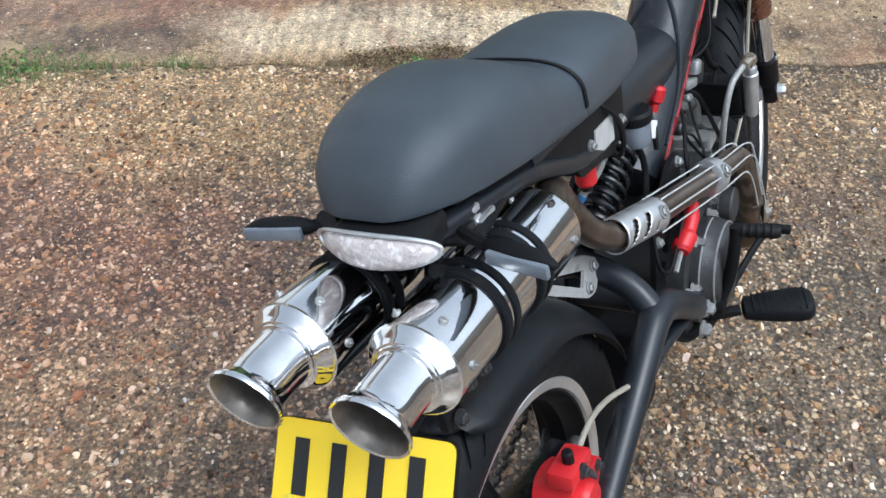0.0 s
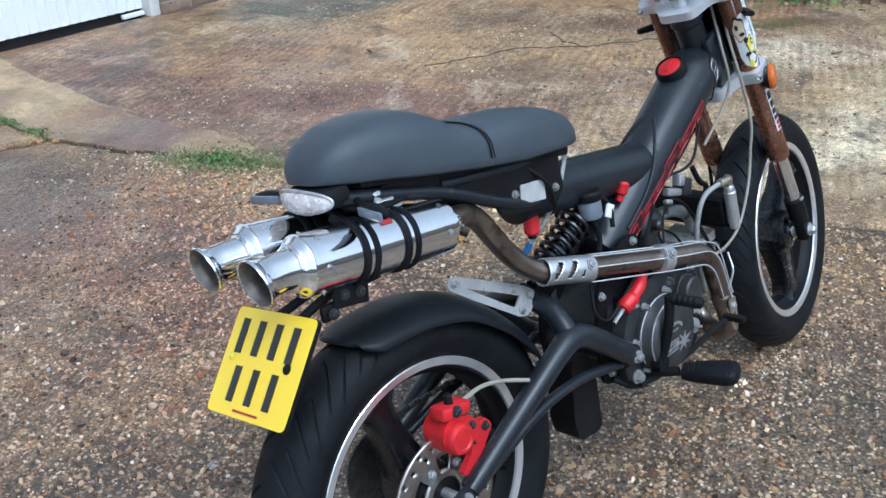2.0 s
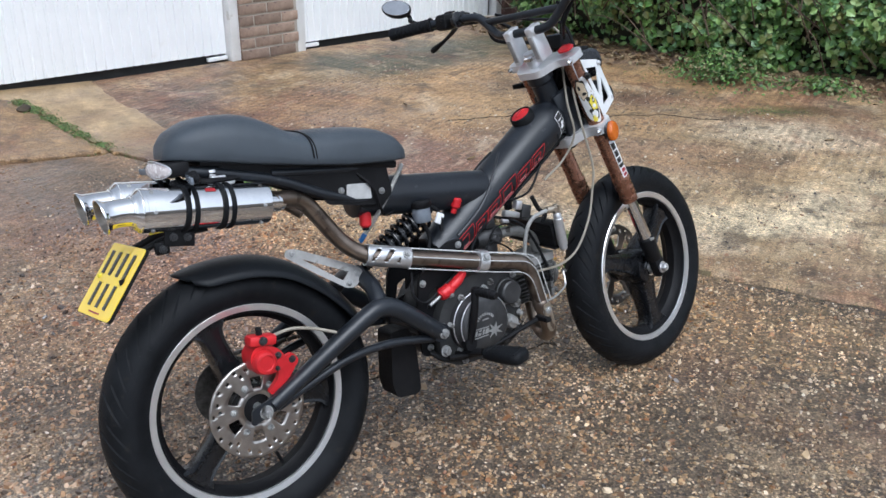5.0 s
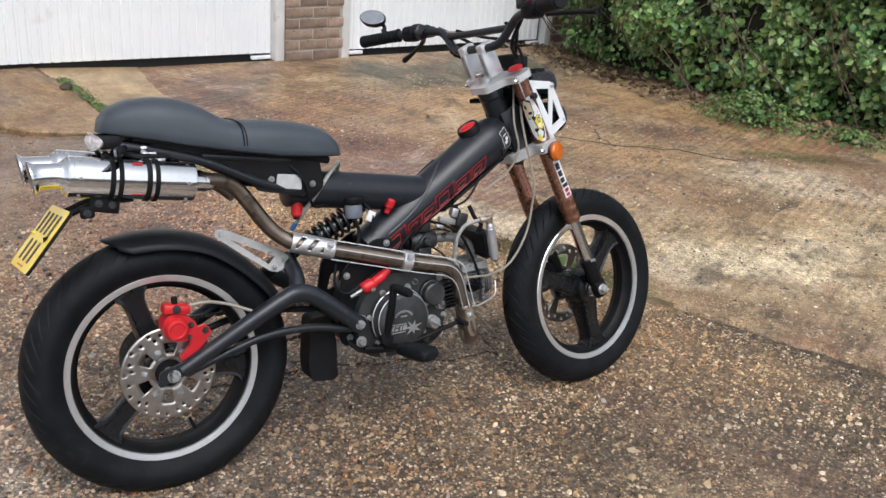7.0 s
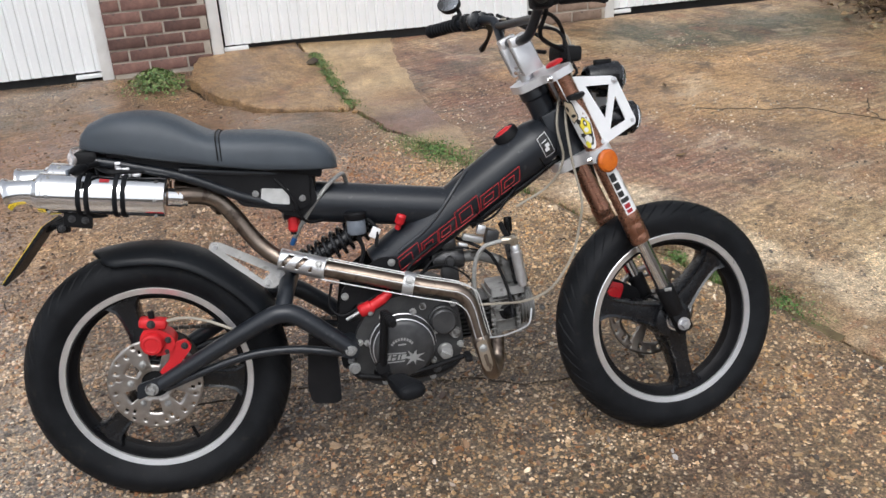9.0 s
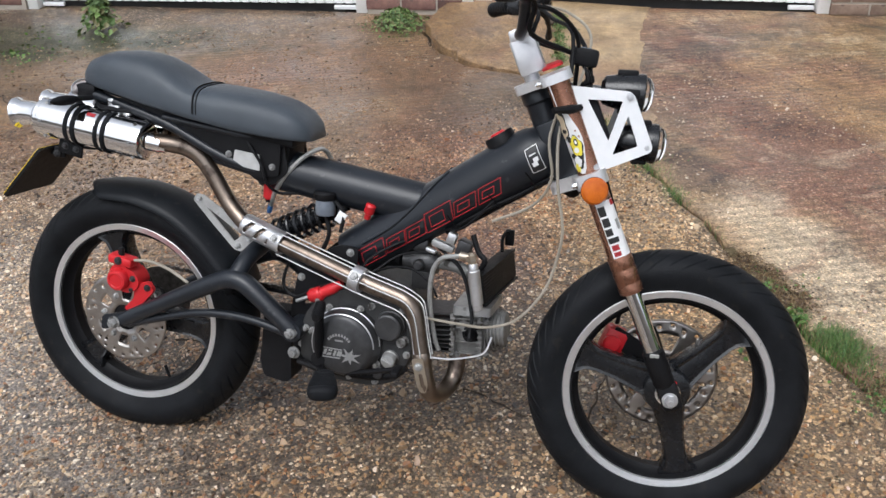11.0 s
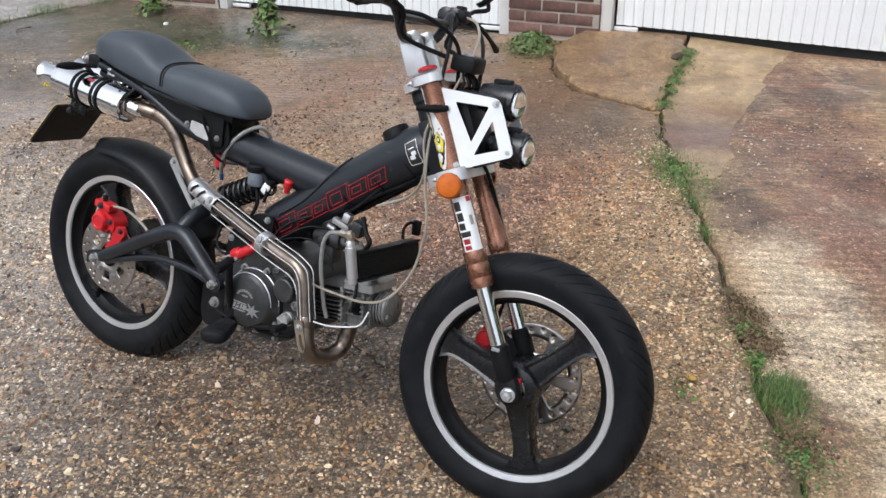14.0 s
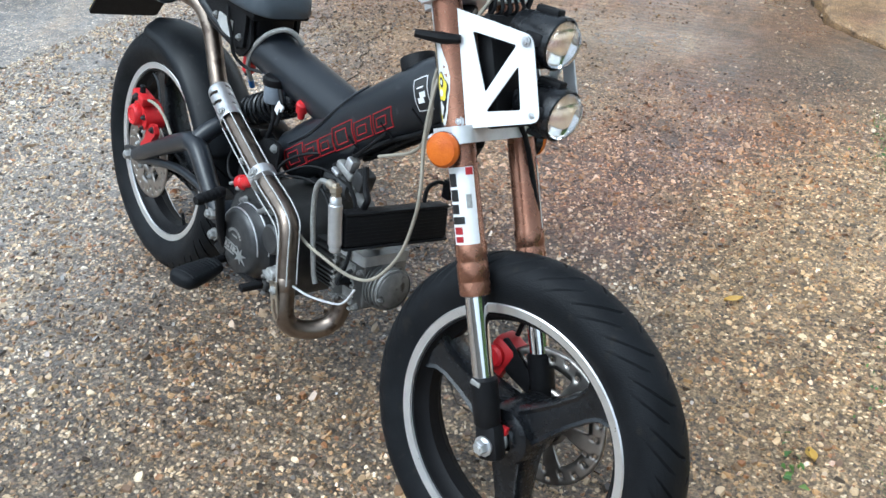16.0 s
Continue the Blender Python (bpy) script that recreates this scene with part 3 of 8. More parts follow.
def slab(name, outline, material, label, rise=lambda x, y: 0.0, depth=0.07, edge=1.0):
    """A cast slab with a crumbled edge."""
    bm = bmesh.new()
    cx, cy = sum(p[0] for p in outline) / len(outline), sum(p[1] for p in outline) / len(outline)
    n = len(outline)
    area = sum(outline[i][0] * outline[(i + 1) % n][1] - outline[(i + 1) % n][0] * outline[i][1] for i in range(n))
    sgn = 1 if area > 0 else -1
    rings = []
    for inset, z in ((0.0, -depth), (0.0, -0.012 * edge), (0.006 * edge, -0.003 * edge), (0.018 * edge, 0.0)):
        ring = []
        for i, (x, y) in enumerate(outline):
            (xa, ya), (xb, yb) = outline[i - 1], outline[(i + 1) % n]
            tx, ty = xb - xa, yb - ya
            d = math.hypot(tx, ty) or 1
            ring.append(bm.verts.new((x - sgn * ty / d * inset, y + sgn * tx / d * inset, GROUND + z + rise(x, y))))
        rings.append(ring)
    bridge(bm, rings, True, False)
    rim = rings[-1]
    edges = [bm.edges.get((rim[i], rim[(i + 1) % n])) for i in range(n)]
    bmesh.ops.triangle_fill(bm, edges=edges, use_beauty=True, use_dissolve=False)
    return thing(name, bm, material, label, "slab", kind="structure", sharp=2)


JOINT = [(9, 2.50), (1.0, 2.505), (0.35, 2.50), (-0.1, 2.49), (-0.45, 2.50), (-0.8, 2.48), (-1.2, 2.465), (-1.7, 2.43), (-2.12, 2.45)]
RAMP_JOINT = [(-2.12, 2.45), (-2.5, 2.54), (-2.95, 2.68), (-3.3, 2.72), (-3.42, 2.74)]
CRACK = [(-2.12, 2.42), (-2.29, 2.2), (-2.45, 2.04), (-2.75, 1.93), (-3.12, 1.91), (-3.3, 2.0), (-3.52, 2.1)]
gap = 0.009
wj, wr, wc = wander(JOINT, 1, 0.02), wander(RAMP_JOINT, 2, 0.03), wander(CRACK, 3, 0.025)
FAR = [(-3.0, -1.95), (-3.6, -2.0), (-4.2, -1.75), (-4.9, -1.2)]
wf = wander([(9, -3.2), (-1.5, -2.2), *FAR], 5, 0.03)


def door_rise(x, y):
    """The ramp climbs to the garage threshold."""
    return 0.065 * max(0.0, min(1.0, (-2.2 - x) / 1.2)) * max(0.0, min(1.0, (4.6 - y) / 1.8))


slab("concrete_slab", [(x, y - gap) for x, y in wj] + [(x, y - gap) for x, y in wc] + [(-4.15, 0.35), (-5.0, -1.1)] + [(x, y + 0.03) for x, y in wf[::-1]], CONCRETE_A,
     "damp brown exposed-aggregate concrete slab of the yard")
REPAIR = [(-1.17, 2.49), (-1.27, 2.62), (-1.55, 2.71), (-1.8, 2.75), (-2.08, 2.83), (-2.28, 2.92), (-2.6, 3.05), (-2.85, 3.14), (-3.2, 3.32)]
we = wander(REPAIR, 6, 0.035)
slab("concrete_slab", [(x, y + gap) for x, y in wj if x > -1.15] + [(x - 0.02, y - 0.04) for x, y in we[1:]] + [(-2.0, 7.0), (2.0, 8.0), (9, 8)], CONCRETE_B,
     "worn rust-stained concrete slab with smooth ochre patches", door_rise)
slab("concrete_slab", [(x, y + gap) for x, y in wj if x < -1.2] + [(x, y + gap) for x, y in wr] + we[::-1], CONCRETE_E,
     "smooth ochre repair cast beside the ramp, stained purple-brown", lambda x, y: door_rise(x, y) + 0.004, edge=0.3)
slab("concrete_slab", [(x, y - gap) for x, y in wr] + [(-3.62, 2.1)] + [(x, y + gap) for x, y in wc[::-1]][1:], CONCRETE_C,
     "cracked ochre concrete ramp below the garage door", lambda x, y: door_rise(x, y) + 0.014)
slab("concrete_slab", [(x, y - 0.05) for x, y in wf] + [(-9, 1), (-9, -9), (9, -9)], CONCRETE_D, "light grey concrete slab beyond a grassy joint")


def strip(name, line, width, material, label, seed, z=0.004):
    """A crack filled with dirt: a narrow ridge of uneven width."""
    w = wander(line, seed, 0.03, 0.03)
    bm = bmesh.new()
    rows = []
    for i, (x, y) in enumerate(w):
        (xa, ya), (xb, yb) = w[max(i - 1, 0)], w[min(i + 1, len(w) - 1)]
        d = math.hypot(xb - xa, yb - ya) or 1
        nx, ny = -(yb - ya) / d, (xb - xa) / d
        q = width * (0.35 + abs(noise.noise((x * 7, y * 7, seed))) * 1.6)
        zz = GROUND + door_rise(x, y) * (1 if y > 2.5 else 0)
        rows.append([bm.verts.new((x + nx * q * s, y + ny * q * s, zz + (z if s == 0 else -0.004))) for s in (-1, 0, 1)])
    bridge(bm, rows, False, False)
    return thing(name, bm, material, label, "crack", kind="structure")


strip("crack", [(-0.95, 3.75), (-0.6, 4.15), (-0.27, 4.27), (0.0, 4.47), (0.35, 4.54)], 0.012, SOIL, "thin dirt-filled crack across the worn slab", 11)
strip("crack", [(-0.52, 4.5), (-0.4, 4.35), (-0.26, 4.26)], 0.01, SOIL, "short branching crack in the worn slab", 12)
strip("crack", [(0.25, 1.9), (0.5, 1.75), (0.1, 1.3), (-0.1, 0.75)], 0.006, SOIL, "hairline crack under the motorcycle", 13)
strip("crack", [(-2.6, -0.4), (-1.6, 0.35), (-0.9, 0.55)], 0.007, SOIL, "hairline crack in the damp slab", 14)


for k, (x0, x1) in enumerate(((-0.3, 0.0), (0.5, 0.78))):
    strip("moss_strip", [(x0, 2.5), ((x0 + x1) / 2, 2.505), (x1, 2.5)], 0.018, MOSS, "brown moss and dirt filling the joint", 20 + k, 0.003)


def pebbles(name, count, box, size, seed, keep, label):
    """Small rounded stones set flush in the surface: a low dome each."""
    rng = np.random.default_rng(seed)
    x = rng.uniform(box[0], box[1], count)
    y = rng.uniform(box[2], box[3], count)
    ok = keep(x, y)
    x, y = x[ok], y[ok]
    k = len(x)
    r = np.clip(size[0] * np.exp(rng.normal(0, 0.42, k)), 0.0022, size[1])
    turn = rng.uniform(0, 6.28, k)
    el = rng.uniform(0.42, 1, k)
    h = r * rng.uniform(0.16, 0.5, k)
    a = np.arange(6) * math.pi / 3
    jit = rng.uniform(0.6, 1.25, (k, 6))
    ux, uy = np.cos(a)[None] * jit, np.sin(a)[None] * jit * el[:, None]
    ct, st = np.cos(turn)[:, None], np.sin(turn)[:, None]
    px_, py_ = (ux * ct - uy * st) * r[:, None], (ux * st + uy * ct) * r[:, None]
    v = np.zeros((k, 12, 3))
    v[:, :6, 0], v[:, :6, 1], v[:, :6, 2] = x[:, None] + px_, y[:, None] + py_, GROUND - 0.002
    # the tops lie a little askew
    sx, sy = rng.normal(0, 0.25, k)[:, None], rng.normal(0, 0.25, k)[:, None]
    v[:, 6:, 0], v[:, 6:, 1], v[:, 6:, 2] = x[:, None] + px_ * 0.7, y[:, None] + py_ * 0.7, (GROUND + h)[:, None] + px_ * sx + py_ * sy
    quads = [(i, (i + 1) % 6, 6 + (i + 1) % 6, 6 + i) for i in range(6)] + [(6, 7, 8, 9), (6, 9, 10, 11)]
    f = (np.array(quads)[None] + (np.arange(k) * 12)[:, None, None]).reshape(-1, 4)
    me = bpy.data.meshes.new(name)
    me.vertices.add(k * 12)
    me.vertices.foreach_set("co", v.reshape(-1))
    me.loops.add(len(f) * 4)
    me.loops.foreach_set("vertex_index", f.reshape(-1))
    me.polygons.add(len(f))
    me.polygons.foreach_set("loop_start", np.arange(len(f)) * 4)
    me.update(calc_edges=True)
    me.shade_flat()
    me.materials.append(STONES)
    return tagged(new(name, me), label, "pebbles", "", "stuff")


def laid_bare(x, y):
    """False mostly where cement still covers the stones on the garage side."""
    rng = np.random.default_rng(77)
    keep = np.clip((x + 2.15) / 0.9 + 0.35 * np.sin(3.1 * x + 2.3 * y), 0.1, 1.0)
    return rng.uniform(0, 1, len(x)) < keep


def patchy(x, y, s, cut):
    return np.array([noise.noise((a * s, b * s, 4.2)) > cut for a, b in zip(x, y)])


def ridged(x, y):
    """False in the furrows that a coarse broom left along y on the open side of the slab."""
    out = []
    for a, b in zip(x, y):
        weight = min(1, max(0, (a - 0.75) / 0.25)) * min(1, max(0, (b - 0.7) / 0.3)) * min(1, max(0, 0.6 + 1.6 * noise.noise((a * 1.2, b * 0.9, 8))))
        out.append(math.sin(a * 2 * math.pi / 0.052 + 2.2 * noise.noise((a * 1.3, b * 0.7, 2)) + 0.5 * noise.noise((a * 30, b * 6, 5))) > -1.05 + 0.95 * weight)
    return np.array(out)


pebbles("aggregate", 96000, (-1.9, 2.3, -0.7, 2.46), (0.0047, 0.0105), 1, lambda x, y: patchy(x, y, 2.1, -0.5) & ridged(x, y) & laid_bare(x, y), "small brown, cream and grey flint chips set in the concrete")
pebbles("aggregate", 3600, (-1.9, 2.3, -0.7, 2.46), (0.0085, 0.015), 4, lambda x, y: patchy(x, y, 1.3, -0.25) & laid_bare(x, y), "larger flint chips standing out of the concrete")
pebbles("aggregate", 6500, (-3.5, -1.9, -1.5, 2.0), (0.0052, 0.011), 3, lambda x, y: patchy(x, y, 2.1, -0.2) & (x + y * 0.28 > -3.35), "small brown pebbles showing in the concrete near the garages")
pebbles("aggregate", 15000, (-2.6, 1.9, 2.56, 5.0), (0.0045, 0.01), 2, lambda x, y: patchy(x, y, 1.4, -0.05) & (y > 2.95 - 0.42 * (x + 2.3)) | (x > -1.1) & patchy(x, y, 1.9, -0.1), "scattered pebbles showing through the worn concrete")

# ---- garages ----
WALL_O, WALL_A = Vector((-3.63, 1.62, GROUND)), 73.0
WALL = Matrix.Translation(WALL_O) @ Matrix.Rotation(radians(WALL_A), 4, "Z")


def wall_part(name, bm, material, parent, label=""):
    ob = new(name, finish(name, bm, material))
    ob.parent = parent
    if label:
        tagged(ob, label)
    return ob


BRICK_L, BRICK_H, BED = 0.213, 0.063, 0.012
brick_mesh = {}


def brick_piece(length, material):
    key = (round(length, 3), material.name)
    if key not in brick_mesh:
        bm = bmesh.new()
        block(bm, (0, 0, 0), (length, 0.1, BRICK_H), None, 0.004)
        brick_mesh[key] = finish("brick", bm, material)
    return brick_mesh[key]


def pier(index, s0, s1, base):
    """A brick pier between two doors, courses of stretchers and halves. Local x runs along the wall, y into the garage."""
    root = tagged(new("wall_%d" % index, None), "", "", "", "structure")
    bm = bmesh.new()
    block(bm, ((s0 + s1) / 2, 0.1225, 1.16 + base), (s1 - s0 - 0.012, 0.24, 2.34))
    me = finish("wall_%d" % index, bm, MORTAR)
    scene.collection.objects.unlink(root)
    bpy.data.objects.remove(root)
    root = tagged(new("wall_%d" % index, me), "red-brown brick garage pier with pale mortar joints", "wall", "", "structure")
    root.matrix_world = WALL
    z, course = base + 0.03, 0
    while z < 2.3:
        x = s0 + (0 if course % 2 == 0 else -0.11)
        while x < s1 - 0.02:
            a, b = max(x, s0), min(x + BRICK_L, s1)
            if b - a > 0.04:
                ob = new("brick", brick_piece(b - a, TAN_BRICK if index == 2 else BRICK))
                ob.parent = root
                ob.location = ((a + b) / 2, 0.046 + random.uniform(-0.003, 0.002), z + BRICK_H / 2)
                ob.rotation_euler = (0, random.uniform(-0.006, 0.006), 0)
            x += BRICK_L + BED
        z += BRICK_H + BED
        course += 1
    return root


def garage_door(index, s0, s1, z0, z1):
    """A white up-and-over door of vertical ribs in a timber frame. z0, z1: threshold at its two ends."""
    low = min(z0, z1)
    bm = bmesh.new()
    x, pitch = s0 + 0.085, 0.062
    prof = []
    while x < s1 - 0.085:
        prof += [(x, 0.0), (x + pitch * 0.62, 0.0), (x + pitch * 0.72, 0.012), (x + pitch * 0.9, 0.012)]
        x += pitch
    rows = []
    for z, d in ((-0.001, 0.02), (0.0, 0.0), (2.03, 0.0)):
        rows.append([bm.verts.new((px, 0.085 + dy + d, (z0 + (z1 - z0) * (px - s0) / (s1 - s0)) * (1 if z < 1 else 0) + 0.045 + z)) for px, dy in prof])
    bridge(bm, rows, False, False)
    root = tagged(new("door_%d" % index, finish("door_%d" % index, bm, WHITE_METAL, None, 25)), "white ribbed metal up-and-over garage door, closed", "garage door", "", "structure")
    root.matrix_world = WALL
    for a, z in ((s0 + 0.035, z0), (s1 - 0.035, z1)):
        bm = bmesh.new()
        block(bm, (a, 0.06, (2.16 + z) / 2), (0.07, 0.09, 2.16 - z), None, 0.004)
        wall_part("door_frame", bm, WHITE_WOOD, root, "white painted timber jamb, chipped at the foot")
    bm = bmesh.new()
    block(bm, ((s0 + s1) / 2, 0.06, 2.2), (s1 - s0, 0.09, 0.08), None, 0.004)
    wall_part("head_frame", bm, WHITE_WOOD, root)
    bm = bmesh.new()
    for a, b, ya, yb, w in ((s0 + 0.07, s1 - 0.07, 0.118, 0.128, 0.1),):
        vs = [bm.verts.new(p) for p in ((a, ya, z0 - 0.02), (b, ya, z1 - 0.02), (b, ya, z1 + w), (a, ya, z0 + w))]
        bm.faces.new(vs)
    wall_part("rubber_seal", bm, BLACK_GAP, root, "black rubber strip in the gap under the door")
    for a, z in ((s0 + 0.15, z0), (s1 - 0.15, z1)):
        bm = bmesh.new()
        block(bm, (a, 0.08, z + 0.022), (0.15, 0.025, 0.024), None, 0.003)
        wall_part("corner_foot", bm, WHITE_METAL, root)
    return root


DOORS = [(1, -2.28, 0.0, 0.0, 0.0), (2, 0.6, 2.78, 0.068, 0.03), (3, 3.25, 5.4, 0.02, 0.0)]
for args in DOORS:
    garage_door(*args)
bm = bmesh.new()
block(bm, (1.2, 0.15, 2.62), (8.6, 0.3, 0.72), None, 0.005)
lintel = thing("wall_top", bm, MORTAR, "rendered band over the garage doors", "wall", kind="structure")
lintel.matrix_world = WALL
bm = bmesh.new()
block(bm, (1.2, 2.6, 3.04), (8.9, 5.4, 0.12), None, 0.01)
roof = thing("roof", bm, BLACK_GAP, "flat felt roof over the garages", "roof", kind="structure")
roof.matrix_world = WALL
for name, box in (("wall_rear", ((1.2, 5.1, 1.45), (8.6, 0.2, 3.05))), ("wall_side", ((5.5, 2.6, 1.45), (0.2, 4.9, 3.05))), ("wall_side_2", ((-3.1, 2.6, 1.45), (0.2, 4.9, 3.05)))):
    bm = bmesh.new()
    block(bm, *box)
    o = thing(name, bm, MORTAR, "plain closing wall of the garage block", "wall", kind="structure")
    o.matrix_world = WALL


# ---- plants ----
def leaf_soup(name, places, material, label, category, size, seed, droop=0.3, kind="stuff"):
    """Folded pointed leaves, each of two bent halves."""
    rng = random.Random(seed)
    verts, faces = [], []
    for p, nrm in places:
        s = rng.uniform(*size)
        t = Vector((rng.gauss(0, 1), rng.gauss(0, 1), rng.gauss(-droop, 0.7)))
        nn = (Vector(nrm) + Vector((rng.gauss(0, 0.5), rng.gauss(0, 0.5), rng.gauss(0.25, 0.45)))).normalized()
        t = (t - nn * t.dot(nn))
        if t.length < 0.05:
            continue
        t.normalize()
        b = nn.cross(t)
        p = Vector(p)
        i = len(verts)
        w = s * rng.uniform(0.3, 0.46)
        verts += [p, p + t * s * 0.38 + b * w + nn * s * 0.1, p + t * s * 0.45 - nn * s * 0.02, p + t * s * 0.38 - b * w + nn * s * 0.1, p + t * s - nn * s * 0.16, p + t * s * 0.75 + b * w * 0.6, p + t * s * 0.75 - b * w * 0.6]
        faces += [(i, i + 2, i + 1), (i, i + 3, i + 2), (i + 1, i + 2, i + 4, i + 5), (i + 2, i + 3, i + 6, i + 4)]
    return soup(name, verts, faces, material, label, category, kind)


HEDGE = [(-2.05, 6.75), (-1.6, 6.25), (-0.95, 6.0), (-0.2, 5.85), (0.6, 5.72), (1.4, 5.8), (2.6, 6.0), (4.6, 6.2)]


def hedge_at(u):
    k = u * (len(HEDGE) - 1)
    i = min(int(k), len(HEDGE) - 2)
    f = k - i
    (x0, y0), (x1, y1) = HEDGE[i], HEDGE[i + 1]
    d = math.hypot(x1 - x0, y1 - y0)
    return Vector((x0 + (x1 - x0) * f, y0 + (y1 - y0) * f, 0)), Vector(((y1 - y0) / d, -(x1 - x0) / d, 0))


# near-black sheet behind the leaves: the hedge's inner shade given as colour
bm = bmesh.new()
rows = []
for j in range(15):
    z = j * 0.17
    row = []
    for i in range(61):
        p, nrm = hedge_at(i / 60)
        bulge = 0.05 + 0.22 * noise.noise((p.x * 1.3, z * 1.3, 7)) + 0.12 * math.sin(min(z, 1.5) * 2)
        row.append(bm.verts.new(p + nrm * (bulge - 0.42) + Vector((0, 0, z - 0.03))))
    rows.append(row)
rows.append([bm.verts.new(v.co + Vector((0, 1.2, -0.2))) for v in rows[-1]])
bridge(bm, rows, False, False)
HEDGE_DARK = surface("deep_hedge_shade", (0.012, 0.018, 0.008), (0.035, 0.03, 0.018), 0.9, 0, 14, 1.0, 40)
thing("hedge_shade_sheet", bm, HEDGE_DARK, "dark sheet inside the hedge, standing in for its deep shade", "hedge", kind="structure")
rng = random.Random(5)
places, dead = [], []
for _ in range(64000):
    p, nrm = hedge_at(rng.random())
    z = rng.uniform(0.0, 2.3)
    clump = noise.noise((p.x * 1.7, z * 2.2, 3.1)) + 0.5 * noise.noise((p.x * 4.5, z * 5, 9))
    if clump < rng.uniform(-0.72, 0.16) or (z < 0.35 and rng.random() < 0.35):
        continue
    out = -0.28 + 0.26 * clump + 0.22 * noise.noise((p.x * 1.3, z * 1.3, 7)) + 0.16 * math.sin(min(z, 1.5) * 2) + rng.uniform(-0.12, 0.1)
    places.append((p + nrm * out + Vector((0, 0, z + GROUND)), nrm))
leaf_soup("hedge_leaves", places, LEAF, "dense green bramble and ivy hedge along the yard", "hedge", (0.028, 0.07), 8)
for _ in range(1500):
    p, nrm = hedge_at(rng.random())
    dead.append((p + nrm * rng.gauss(0.02, 0.16) + Vector((0, 0, GROUND + rng.uniform(0.003, 0.03))), (0, 0, 1)))
leaf_soup("leaf_litter", dead, DRY_LEAF, "brown dead leaves along the foot of the hedge", "leaf litter", (0.025, 0.06), 9, 0)
bm = bmesh.new()
for _ in range(80):
    p, nrm = hedge_at(rng.random())
    z = rng.uniform(0, 0.4)
    d = Vector((rng.gauss(0, 0.5), rng.gauss(0, 0.15), rng.uniform(0.3, 1)))
    q = p + nrm * rng.uniform(-0.3, 0.08) + Vector((0, 0, z))
    tube(bm, [q, q + d * 0.5 + nrm * rng.uniform(0, 0.12), q + d * rng.uniform(0.8, 1.3) + nrm * rng.uniform(-0.1, 0.18) - Vector((0, 0, 0.15))], [0.006, 0.004, 0.002], 5, 4)
thing("hedge_stems", bm, TWIG, "thin brown bramble stems in the hedge", "hedge", kind="stuff")


def blades(name, spots, material, label, category, seed, across=0.6):
    """Tufts of bent, tapering blades. spots: x, y, spread, count, height."""
    rng = random.Random(seed)
    verts, faces = [], []
    for x, y, spread, count, height in spots:
        for _ in range(count):
            bx, by = rng.gauss(x, spread), rng.gauss(y, spread * across)
            a, h = rng.uniform(0, 6.28), height * rng.uniform(0.4, 1.15)
            lean, w = rng.uniform(0.2, 1.0) * h, rng.uniform(0.0007, 0.0017)
            dx, dy = math.cos(a), math.sin(a)
            z0 = GROUND - 0.02 + door_rise(bx, by) * (1 if by > 2.2 else 0)
            i = len(verts)
            for f in (0, 0.45, 0.8, 1):
                k = w * (1 - f * f)
                cx, cy, cz = bx + dx * lean * f * f, by + dy * lean * f * f, z0 + (h + 0.02) * (f - 0.25 * f * f)
                verts += [(cx - dy * k, cy + dx * k, cz), (cx + dy * k, cy - dx * k, cz)]
            for k in range(3):
                faces.append((i + 2 * k, i + 2 * k + 1, i + 2 * k + 3, i + 2 * k + 2))
    return soup(name, verts, faces, material, label, category)


def weed(name, x, y, spread, count, size, height, seed, label, material=None):
    rng = random.Random(seed)
    pl = []
    for _ in range(count):
        r, a = abs(rng.gauss(0, spread)), rng.uniform(0, 6.28)
        z = height * max(0.05, 1 - (r / (spread * 2.2)) ** 2) * rng.uniform(0.2, 1)
        px, py = x + r * math.cos(a), y + r * math.sin(a) * 0.75
        pl.append(((px, py, GROUND + door_rise(px, py) * (1 if py > 2.2 else 0) + z), (math.cos(a) * 0.6, math.sin(a) * 0.6, 0.8)))
    return leaf_soup(name, pl, material or WEED, label, "weed", size, seed + 50, 0)


blades("grass_tuft", [(0.14, 2.5, 0.025, 240, 0.02), (0.26, 2.54, 0.034, 1700, 0.034), (0.33, 2.545, 0.032, 1200, 0.032), (0.44, 2.55, 0.035, 420, 0.024), (0.52, 2.53, 0.03, 380, 0.022), (0.6, 2.54, 0.03, 300, 0.02), (0.68, 2.52, 0.035, 160, 0.018)], GRASS, "bright green grass tuft growing in the concrete joint", "grass", 1, 0.95)
weed("moss_clump", -0.2, 2.5, 0.05, 900, (0.004, 0.01), 0.014, 41, "brown moss and dead leaf crumbs in the joint", DRY_LEAF)
weed("moss_clump", -0.09, 2.515, 0.055, 1200, (0.004, 0.01), 0.016, 44, "brown moss and dead leaf crumbs in the joint", DRY_LEAF)
weed("moss_clump", 0.04, 2.53, 0.055, 1400, (0.004, 0.01), 0.016, 42, "brown moss and dead leaf crumbs in the joint", DRY_LEAF)
weed("weed", -0.05, 2.5, 0.1, 150, (0.007, 0.014), 0.014, 43, "small weeds growing in the mossy joint", GRASS)
weed("moss_clump", 0.5, 2.54, 0.07, 900, (0.004, 0.01), 0.012, 45, "brown moss and dead leaf crumbs in the joint", DRY_LEAF)
weed("weed", 0.55, 2.53, 0.06, 260, (0.006, 0.013), 0.018, 46, "small leafy weeds among the grass in the joint", GRASS)
